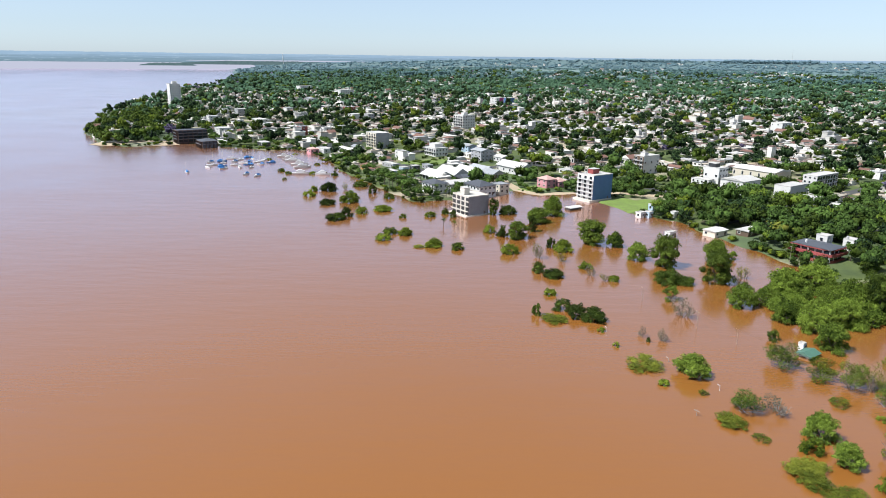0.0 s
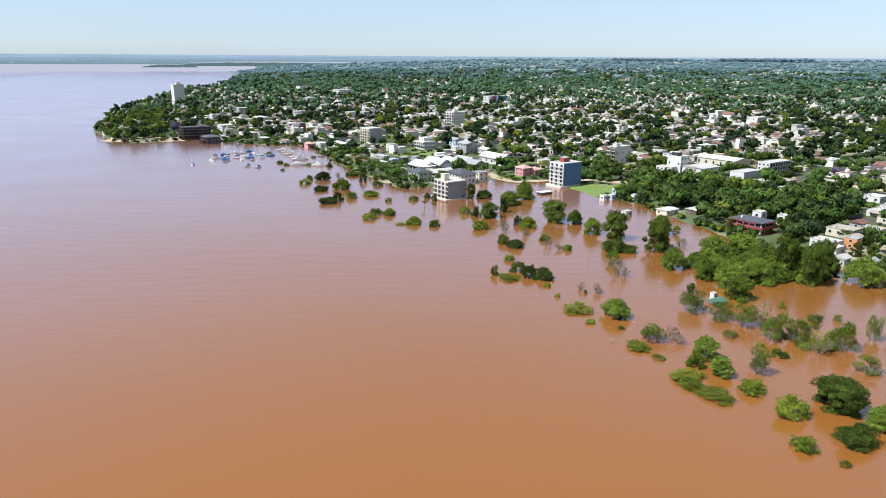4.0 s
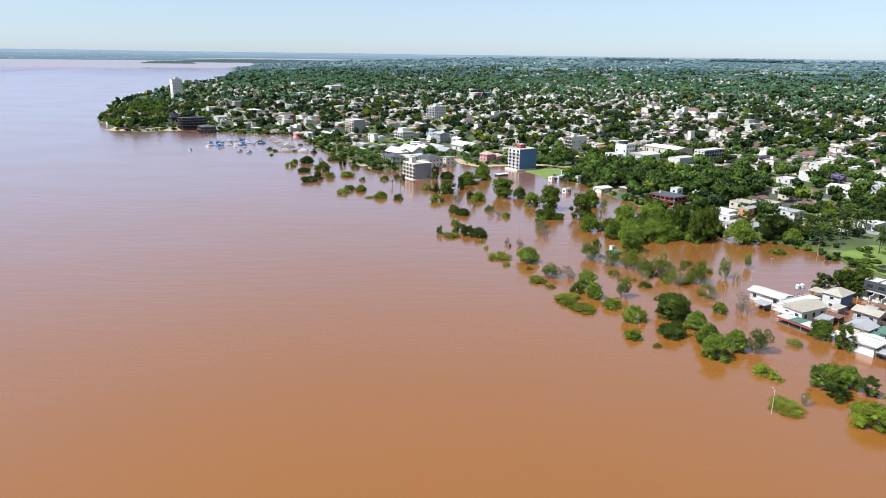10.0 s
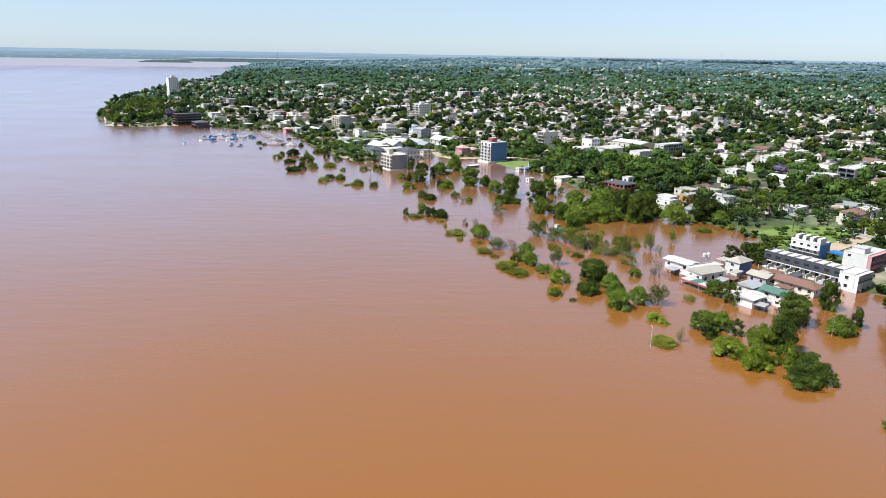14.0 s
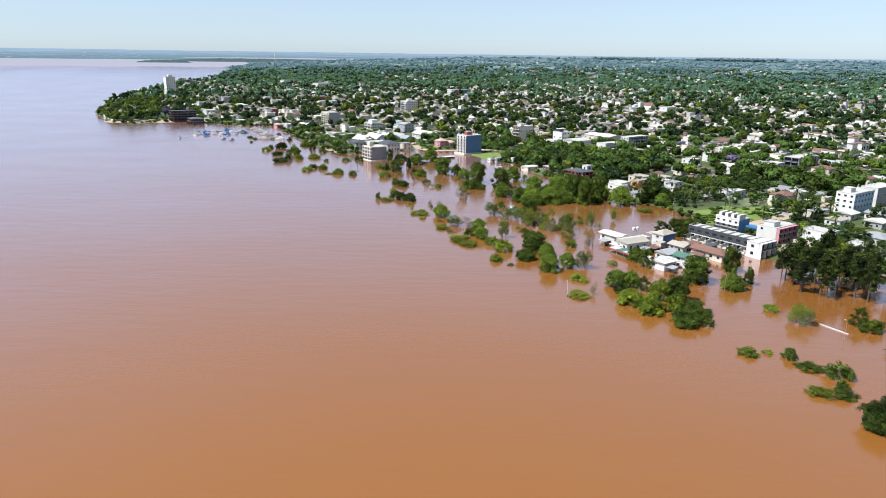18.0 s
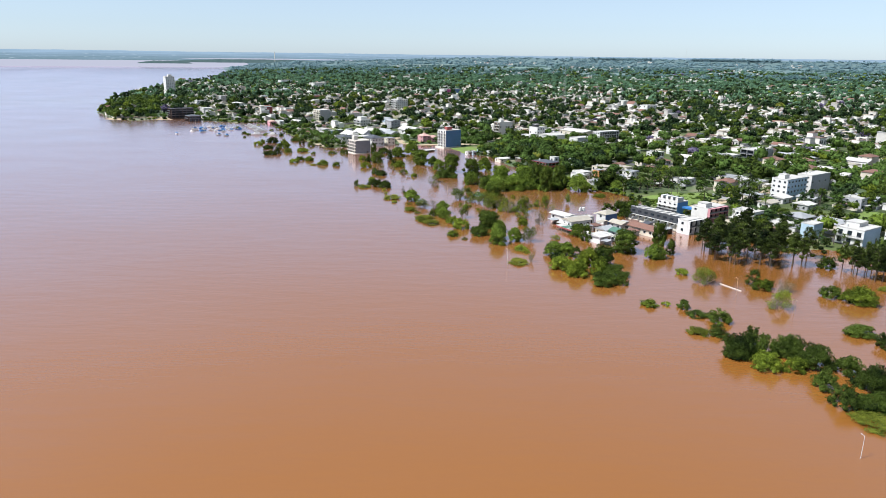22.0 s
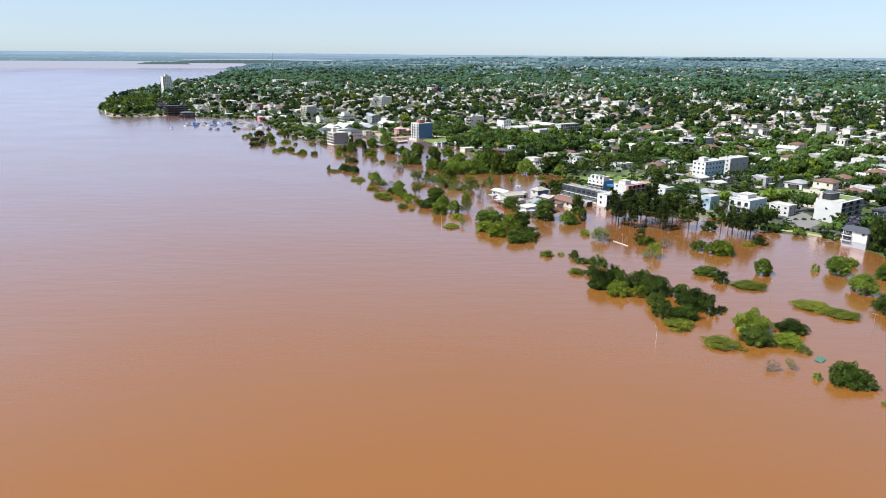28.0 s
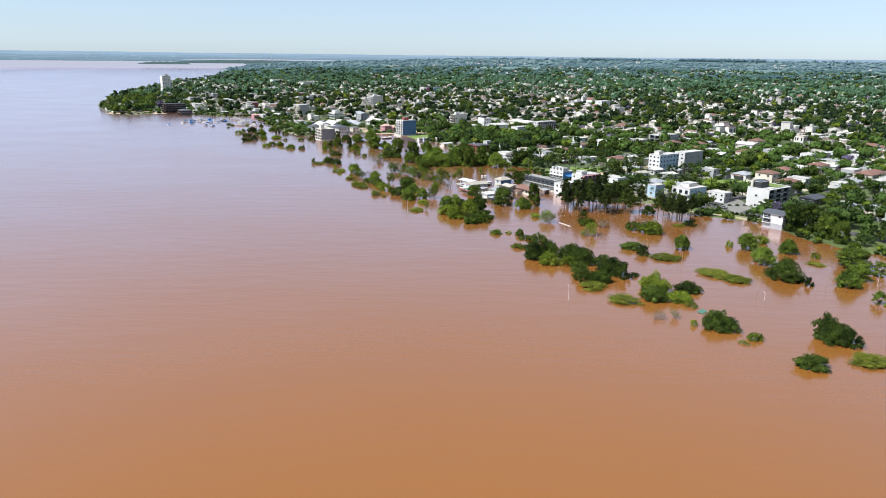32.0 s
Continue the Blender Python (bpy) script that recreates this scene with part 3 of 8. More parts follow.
def leaf_cloud(rng, centres, radii, leaf, cover, low=-0.45, droop=0.0, squash=1.0, core=0.70, outward=0.0, inner=None):
    """Leaves spread over the outside of a heap of clumps, with a dense inside; corners and faces."""
    centres, radii = np.asarray(centres, float), np.asarray(radii, float)
    out = []
    for k, (c, r) in enumerate(zip(centres, radii)):
        n = max(6, int(cover * 4 * math.pi * r * r / (1.15 * leaf * leaf)))
        d = rng.normal(size=(n, 3))
        d /= np.linalg.norm(d, axis=1)[:, None]
        d = d[d[:, 2] > low]
        far_out = 0.70 + 0.48 * rng.random((len(d), 1)) + 0.38 * (rng.random((len(d), 1)) < .13)
        p = c + d * r * far_out * np.array([1, 1, squash])
        keep = np.ones(len(p), bool)
        for m, (c2, r2) in enumerate(zip(centres, radii)):
            if m != k:
                keep &= np.linalg.norm((p - c2) / np.array([1, 1, squash]), axis=1) > 0.80 * r2
        p, d = p[keep], d[keep]
        nrm = d + 0.55 * rng.normal(size=d.shape) + np.array([0, 0, 0.2])
        nrm /= np.linalg.norm(nrm, axis=1)[:, None]
        t1 = np.cross(nrm, rng.normal(size=d.shape))
        t1 /= np.linalg.norm(t1, axis=1)[:, None] + 1e-9
        if outward:
            t1 = t1 * (1 - outward) + d * outward
            t1 /= np.linalg.norm(t1, axis=1)[:, None] + 1e-9
        if droop:
            t1 = t1 * (1 - droop) + np.array([0, 0, -1.0]) * droop
            t1 /= np.linalg.norm(t1, axis=1)[:, None] + 1e-9
        t2 = np.cross(nrm, t1)
        s = leaf * (0.55 + 0.8 * rng.random((len(p), 1)))
        long = s * (1.0 + 1.1 * droop)
        short = s * (0.40 - 0.12 * droop)
        off = long * droop
        q = p + t1 * off * 0.6
        out.append(np.stack([q - t1 * long, q - t2 * short, q + t1 * long, q + t2 * short], 1).reshape(-1, 3))
    V = np.concatenate(out)
    Q = np.arange(len(V)).reshape(-1, 4)
    if core:
        cv, cq, base = [], [], len(V)
        for c, r in zip(*(inner or (centres, radii))):
            jit = 1 + 0.12 * rng.normal(size=(len(BALL_V), 1))
            cv.append(c + BALL_V * jit * r * core * np.array([1, 1, squash]))
            cq.append(BALL_Q + base)
            base += len(BALL_V)
        V, Q = np.concatenate([V] + cv), np.concatenate([Q] + cq)
    return V, Q


def clumped(rng, centres, radii, m, low=-0.3, spread=0.72):
    """Each large clump broken into tufts that stand on its outside."""
    cs, rs = [], []
    for c, r in zip(centres, radii):
        for k in range(m):
            d = rng.normal(size=3)
            d /= np.linalg.norm(d)
            if d[2] < low:
                d[2] = -d[2] * .5
            cs.append(np.array(c) + d * r * spread * rng.uniform(.75, 1.25))
            rs.append(r * rng.uniform(.26, .52))
    return cs, rs


def tufted(rng, centres, radii, leaf, cover, low=-0.45, droop=0.0, squash=0.72, core=0.62, m=8, outward=0.45):
    cs, rs = clumped(rng, centres, radii, m)
    return leaf_cloud(rng, cs, rs, leaf, cover, low, droop, squash, core, outward, (centres, radii) if core else None)


def bush_shape(seed, r, h, leaf=0.42, cover=1.5, n=9, low=-0.2, core=0.7):
    rng = np.random.default_rng(seed)
    cs, rs = [], []
    for k in range(n):
        a, q = rng.random() * 6.283, math.sqrt((k + 0.3) / n) * 0.72
        rc = r * rng.uniform(0.16, 0.42)
        top = 1 - 0.62 * q * q - 0.25 * rng.random()
        cs.append((r * q * math.cos(a), r * q * math.sin(a), max(0.0, h * top - rc * h / r * 0.9) * r / h))
        rs.append(rc)
    for k in range(n // 2 + 2):
        a, q = k * 2.4 + rng.random(), rng.uniform(.45, .82)
        cs.append((r * q * math.cos(a), r * q * math.sin(a), r * rng.uniform(.06, .2)))
        rs.append(r * rng.uniform(.2, .34))
    V, Q = tufted(rng, cs, rs, leaf, cover, low, core=core * .85)
    V[:, 2] *= h / r
    return V, Q


def limbs(seed, h, r, base=0.16, n=5, fork=0.35, down=1.2):
    """A tapered trunk that forks into limbs."""
    rng = random.Random(seed)
    bm = bmesh.new()
    lean = Vector((rng.uniform(-.06, .06) * h, rng.uniform(-.06, .06) * h, h * fork))
    tube(bm, (0, 0, -down), lean, base * 1.25, base * 0.85, 7)
    for k in range(n):
        a = k * 6.283 / n + rng.uniform(-.5, .5)
        m = lean + Vector((math.cos(a) * r * .35, math.sin(a) * r * .35, h * rng.uniform(.12, .22)))
        e = m + Vector((math.cos(a) * r * .35, math.sin(a) * r * .35, h * rng.uniform(.12, .25)))
        tube(bm, lean, m, base * .6, base * .4, 5)
        tube(bm, m, e, base * .4, base * .15, 5)
    return bm


def bare_shape(seed, h, r):
    """Leafless stems and twigs that spread from the foot."""
    rng = random.Random(seed)
    bm = bmesh.new()

    def grow(p, d, length, rad, level):
        e = p + d * length
        tube(bm, p, e, rad, rad * .6, 4)
        if level < 3:
            for _ in range(3):
                q = (d + Vector((rng.gauss(0, .45), rng.gauss(0, .45), rng.gauss(.1, .3)))).normalized()
                grow(p + d * length * rng.uniform(.55, 1), q, length * rng.uniform(.45, .7), rad * .55, level + 1)
    for k in range(6):
        a = rng.random() * 6.283
        s = rng.uniform(0.2, 1.0)
        grow(Vector((math.cos(a) * .04, math.sin(a) * .04, -.7)), Vector((math.cos(a) * s, math.sin(a) * s, 1)).normalized(), h * .5, .085, 0)
    return bm


def mesh_of(bm, name, material):
    me = bpy.data.meshes.new(name)
    bm.to_mesh(me)
    bm.free()
    me.materials.append(material)
    return me


PROTO = {}
seed = 100
for key, r0, h0, leaf, n in (("s", 1.8, 1.5, 0.14, 8), ("m", 3.4, 2.8, 0.175, 13), ("l", 6.0, 4.2, 0.205, 22)):
    for mname, m in (("g", LEAF_GREEN), ("d", LEAF_DARK)):
        for v in range(4):
            seed += 1
            V, Q = bush_shape(seed, r0, h0, leaf, 1.0, n)
            PROTO.setdefault(("bush", mname), []).append((r0, h0, quads("bush", V, Q, [m])))
for r0, h0, leaf, n in ((2.0, 0.9, 0.14, 12), (4.5, 1.6, 0.18, 18)):
    for v in range(4):
        seed += 1
        V, Q = bush_shape(seed, r0, h0, leaf, 0.8, n, -0.2, 0.0 if r0 < 3 else 0.6)
        PROTO.setdefault(("reeds",), []).append((r0, h0, quads("reeds", V, Q, [LEAF_OLIVE])))


def tree_shape(seed, r, h, leaf, cover, n, bottom=0.28, narrow=1.0):
    rng = np.random.default_rng(seed)
    cs, rs = [], []
    for k in range(n):
        a = k * 2.4 + rng.random() * .6
        f = (k + .5) / n
        q = r * .66 * math.sqrt(max(0.02, 1 - (2 * f - 0.85) ** 2 * .8)) * rng.uniform(.45, 1.2) * narrow
        rc = r * rng.uniform(.20, .42)
        z = h * (bottom + (1 - bottom) * f)
        cs.append((q * math.cos(a), q * math.sin(a), min(z, h - rc * .8)))
        rs.append(rc)
    return tufted(rng, cs, rs, leaf, cover, -0.6)


for r0, h0, leaf, n in ((3.0, 5.5, 0.19, 19), (5.0, 8.0, 0.22, 26)):
    for v in range(4):
        seed += 1
        V, Q = tree_shape(seed, r0, h0, leaf, 0.95, n, 0.10)
        PROTO.setdefault(("tree",), []).append((r0, h0, quads("crown", V, Q, [LEAF_BROAD]), mesh_of(limbs(seed, h0, r0, .22), "trunk", BARK)))
for r0, h0, leaf, n in ((2.6, 4.5, 0.20, 14), (5.0, 7.0, 0.25, 30)):
    for v in range(4):
        seed += 1
        rng = np.random.default_rng(seed)
        cs, rs = [], []
        for k in range(n):
            a, f = k * 2.4 + rng.random() * .7, (k + .5) / n
            rc = r0 * rng.uniform(.15, .34)
            q = r0 * .72 * math.sqrt(f) * rng.uniform(.6, 1.15)
            cs.append((q * math.cos(a), q * math.sin(a), h0 * (0.9 - 0.5 * f * rng.uniform(.6, 1.1)) - rc * .4))
            rs.append(rc)
        for k in range(n // 3):
            a, q = k * 2.4 + rng.random(), r0 * rng.uniform(.4, .8)
            cs.append((q * math.cos(a), q * math.sin(a), h0 * rng.uniform(.16, .34)))
            rs.append(r0 * rng.uniform(.15, .28))
        V, Q = tufted(rng, cs, rs, leaf * .92, 0.9, -0.7, 0.34, 0.8, 0.55, 9)
        V[:, 2] = np.maximum(V[:, 2], 0.05)
        PROTO.setdefault(("willow",), []).append((r0, h0, quads("crown", V, Q, [LEAF_WILLOW]), mesh_of(limbs(seed, h0, r0, .2, 6, .25), "trunk", BARK)))
for r0, h0, leaf, n in ((4.0, 6.2, 0.42, 11),):
    for v in range(7):
        seed += 1
        V, Q = tree_shape(seed, r0, h0, leaf, 0.85, n, 0.25)
        PROTO.setdefault(("garden",), []).append((r0, h0, quads("crown", V, Q, [(LEAF_WOOD, LEAF_TOWN, LEAF_DARK, LEAF_WOOD, LEAF_GREEN, LEAF_DARK, LEAF_WOOD)[v]]), mesh_of(limbs(seed, h0, r0, .2, 3), "trunk", BARK)))
for v in range(4):
    seed += 1
    r0, h0 = 3.4, 13.0
    rng = np.random.default_rng(seed)
    cs, rs = [], []
    for k in range(17):
        f = (k + .5) / 17
        a = k * 2.4 + rng.random()
        q = r0 * (.95 - .62 * f) * rng.uniform(.3, 1.0)
        cs.append((q * math.cos(a), q * math.sin(a), h0 * (.34 + .60 * f)))
        rs.append(r0 * rng.uniform(.32, .52) * (1.05 - .35 * f))
    V, Q = tufted(rng, cs, rs, 0.26, 0.9, -0.8, 0.0, 0.8, 0.6, 6)
    bm = bmesh.new()
    tube(bm, (0, 0, -1.2), (0, 0, h0 * .5), .27, .2, 8)
    tube(bm, (0, 0, h0 * .5), (rng.uniform(-.3, .3), .2, h0 * .96), .18, .05, 7)
    for k in range(9):
        z, a = h0 * (.4 + .055 * k), k * 2.4
        tube(bm, (0, 0, z), (math.cos(a) * r0 * .6, math.sin(a) * r0 * .6, z + .7), .07, .03, 5)
    PROTO.setdefault(("pine",), []).append((r0, h0, quads("crown", V, Q, [LEAF_PINE]), mesh_of(bm, "trunk", BARK)))
for v in range(6):
    seed += 1
    rng = np.random.default_rng(seed)
    cs = [(rng.uniform(-1.2, 1.2), rng.uniform(-1.2, 1.2), rng.uniform(.6, 2.4)) for _ in range(8)]
    V, Q = leaf_cloud(rng, cs, [rng.uniform(.4, .8) for _ in cs], .14, .42, -1, 0, 1, 0, .5)
    PROTO.setdefault(("bare",), []).append((2.0, 3.0, quads("leaf_spray", V, Q, [LEAF_GREY if v % 2 else LEAF_OLIVE]), mesh_of(bare_shape(seed, 3.0, 2.0), "stem", TWIG)))

for v in range(5):
    seed += 1
    rng = np.random.default_rng(seed)
    cs = []
    for k in range(16):
        a, q = k * 2.4, 1.9 * math.sqrt((k + .4) / 16)
        cs.append((q * math.cos(a), q * math.sin(a), 3.7 - .45 * q + rng.uniform(-2.2, .6)))
    V, Q = leaf_cloud(rng, cs, rng.uniform(.4, .9, 16), .13, .95, -1, .1, .9, 0, .5)
    bm = bare_shape(seed, 4.2, 2.4)
    PROTO.setdefault(("sapling",), []).append((2.4, 4.6, quads("crown", V, Q, [LEAF_WILLOW if v % 2 else LEAF_GREEN]), mesh_of(bm, "stem", TWIG)))


def frond_mesh(seed, length, n=15):
    """Palm fronds: arched ribs with leaflets on both sides."""
    rng = random.Random(seed)
    V, Q = [], []
    for k in range(n):
        a, lift = k * 2.4, rng.uniform(-.35, 1.0)
        ca, sa = math.cos(a), math.sin(a)
        for s in range(9):
            for side in (-1, 1):
                f0, f1 = s / 9, (s + .8) / 9
                wd = length * .17 * math.sin(math.pi * (0.12 + .85 * f0))

                def at(f, q, dz=0.0):
                    d = length * f
                    return (ca * d - sa * q, sa * d + ca * q, lift * d * .8 - 0.55 * length * f * f * (1.1 - .3 * lift) + dz)
                base = len(V)
                V += [at(f0, 0), at(f1, 0), at(f1 + .07, side * wd, -.12 * length * .3), at(f0 + .07, side * wd, -.12 * length * .3)]
                Q.append((base, base + 1, base + 2, base + 3))
    return V, Q


for v in range(3):
    seed += 1
    V, Q = frond_mesh(seed, 2.1)
    h0 = 5.0
    V = np.array(V) + np.array([0.2, 0, h0])
    bm = bmesh.new()
    tube(bm, (0, 0, -1.2), (.12, 0, h0 * .5), .2, .15, 7)
    tube(bm, (.12, 0, h0 * .5), (.2, 0, h0), .15, .13, 7)
    PROTO.setdefault(("palm",), []).append((2.1, h0, quads("fronds", V, Q, [LEAF_DARK]), mesh_of(bm, "trunk", BARK)))

pick = random.Random(5)


def choose(kind, r):
    some = PROTO[kind]
    best = min(abs(math.log(p[0] / max(r, .3))) for p in some)
    return pick.choice([p for p in some if abs(math.log(p[0] / max(r, .3))) < best + .01])


def plant(name, kind, x, y, z, r, h, label, category, group="", leafname="crown", stem="trunk"):
    p = choose(kind, r)
    root = new(name)
    root.matrix_basis = pose(x, y, z, 0, 0, pick.uniform(0, 360)) @ Matrix.Diagonal((r / p[0], r / p[0], h / p[1], 1))
    share(stem, p[3], root, Matrix())
    leaves = share(leafname, p[2], root, Matrix())
    if leafname == "leaf_spray":
        tagged(leaves, kind="stuff")
    return tagged(root, label, category, group)


def bush(x, y, r, h, leaf=None):
    p = choose(("bush", "d" if leaf is LEAF_DARK else "g"), r)
    ob = new("bush", p[2])
    ob.matrix_basis = pose(x, y, -0.15, 0, 0, pick.uniform(0, 360)) @ Matrix.Diagonal((r / p[0] * 1.05, r / p[0] * 0.97, h / p[1] * 1.0, 1))
    return tagged(ob, "dark green bush half drowned in brown floodwater" if leaf is LEAF_DARK else "bright green bush standing in brown floodwater", "bush", "flooded shrubs")


def reeds(x, y, r, h):
    p = choose(("reeds",), r)
    ob = new("reed_bed", p[2])
    ob.matrix_basis = pose(x, y, -0.12, 0, 0, pick.uniform(0, 360)) @ Matrix.Diagonal((r / p[0] * 1.10, r / p[0] * .92, max(min(h, 2.6), .5) / p[1] * .85, 1))
    return tagged(ob, "low yellow-green mat of flooded plants on the water", "water plants", "flooded plant mats")


def bare(x, y, r, h):
    return plant("bare_shrub", ("bare",), x, y, 0, max(r, 1), max(h, 1.5), "grey half leafless shrub standing in floodwater", "shrub", "bare shrubs", "leaf_spray", "stem")


def sapling(x, y, r, h):
    return plant("sparse_tree", ("sapling",), x, y, -0.3, r * 1.1, max(h, 2.5) * 1.1, "thin many-stemmed tree with sparse leaves in floodwater", "tree", "sparse flooded trees", "crown", "stem")


def willow(x, y, r, h):
    h = min(max(h, r * .8), r * 1.7)
    return plant("willow_tree", ("willow",), x, y, -0.16 * h, r * 1.0, h * 1.12, "drooping light green willow standing in floodwater", "tree", "flooded willows")


def tree(x, y, r, h):
    z = max(0.0, float(ground_height(x, y)))
    h = min(max(h, r * 1.0), r * 2.8)
    return plant("broadleaf_tree", ("tree",), x, y, z - 0.14 * h, r * 1.0, h * 1.1, "dense dark green broadleaf tree at the flood's edge", "tree", "flooded trees")


def palm(x, y, r, h):
    z = max(0.0, float(ground_height(x, y)))
    return plant("palm_tree", ("palm",), x, y, z, r, h, "small palm with arching fronds and slim trunk", "palm tree", "palms", "fronds")


def pine(x, y, r, h):
    z = max(0.0, float(ground_height(x, y)))
    return plant("pine_tree", ("pine",), x, y, z, r, h, "tall dark pine with bare lower trunk in floodwater", "pine tree", "flooded pines")

# ---- building kit ----


def frame_mesh():
    bm = boxes((-.5, -.42, -.03, .06, 0, 1), (.42, .5, -.03, .06, 0, 1), (-.42, .42, -.03, .06, .92, 1), (-.42, .42, -.05, .06, 0, .08))
    return mesh_of(bm, "window", WHITE)


WIN_FRAME = frame_mesh()
WIN_PANE = mesh_of(boxes((-.42, .42, -.01, .03, .08, .92)), "pane", GLASS)
DOOR_LEAF = mesh_of(boxes((-.5, .5, -.03, .05, 0, 1), (.30, .36, -.08, -.03, .45, .52)), "door", WOOD)


def window(root, x, y, z, w, h, face):
    m = pose(x, y, z, 0, 0, {"front": 0, "left": -90, "back": 180, "right": 90}[face]) @ Matrix.Diagonal((w, 1, h, 1))
    wdw = share("window", WIN_FRAME, root, m)
    share("pane", WIN_PANE, wdw, Matrix())


def rail_mesh(length, h=1.0):
    dims = [(-length / 2, length / 2, -.03, .03, h - .06, h), (-length / 2, length / 2, -.03, .03, .05, .1)]
    n = max(2, int(length / .6))
    for k in range(n + 1):
        x = -length / 2 + length * k / n
        dims.append((x - .025, x + .025, -.02, .02, 0, h))
    return boxes(*dims)


def hip_roof(wx, wy, z, rise, over=.5, thick=.14, gable=False):
    """A pitched roof of real thickness, its ridge along the longer side."""
    bm = bmesh.new()
    a, b = wx / 2 + over, wy / 2 + over
    along_x = a >= b
    run = 0 if gable else min(a, b)
    ridge = [(-(a - run), 0), (a - run, 0)] if along_x else [(0, -(b - run)), (0, b - run)]
    lo = [bm.verts.new((px, py, z)) for px, py in ((-a, -b), (a, -b), (a, b), (-a, b))]
    eave = [bm.verts.new((px, py, z + thick)) for px, py in ((-a, -b), (a, -b), (a, b), (-a, b))]
    r = [bm.verts.new((px, py, z + thick + rise)) for px, py in ridge]
    bm.faces.new(lo[::-1])
    for i in range(4):
        bm.faces.new((lo[i], lo[(i + 1) % 4], eave[(i + 1) % 4], eave[i]))
    if along_x:
        bm.faces.new((eave[0], eave[1], r[1], r[0]))
        bm.faces.new((eave[2], eave[3], r[0], r[1]))
        bm.faces.new((eave[1], eave[2], r[1]))
        bm.faces.new((eave[3], eave[0], r[0]))
    else:
        bm.faces.new((eave[1], eave[2], r[1], r[0]))
        bm.faces.new((eave[3], eave[0], r[0], r[1]))
        bm.faces.new((eave[0], eave[1], r[0]))
        bm.faces.new((eave[2], eave[3], r[1]))
    return bm


def flat_roof(wx, wy, z, lip=.45, t=.22):
    a, b = wx / 2 + .06, wy / 2 + .06
    return boxes((-a + t, a - t, -b + t, b - t, z, z + .12), (-a, a, -b, -b + t, z, z + lip), (-a, a, b - t, b, z, z + lip),
                 (-a, -a + t, -b + t, b - t, z, z + lip), (a - t, a, -b + t, b - t, z, z + lip))


def water_tank(root, x, y, z, s=1.0):
    bm = bmesh.new()
    tube(bm, (x, y, z), (x, y, z + 1.1 * s), .55 * s, .55 * s, 12)
    tube(bm, (x, y, z + 1.1 * s), (x, y, z + 1.35 * s), .55 * s, .2 * s, 12)
    part("water_tank", bm, TANK, root)


KEEP_OUT = []


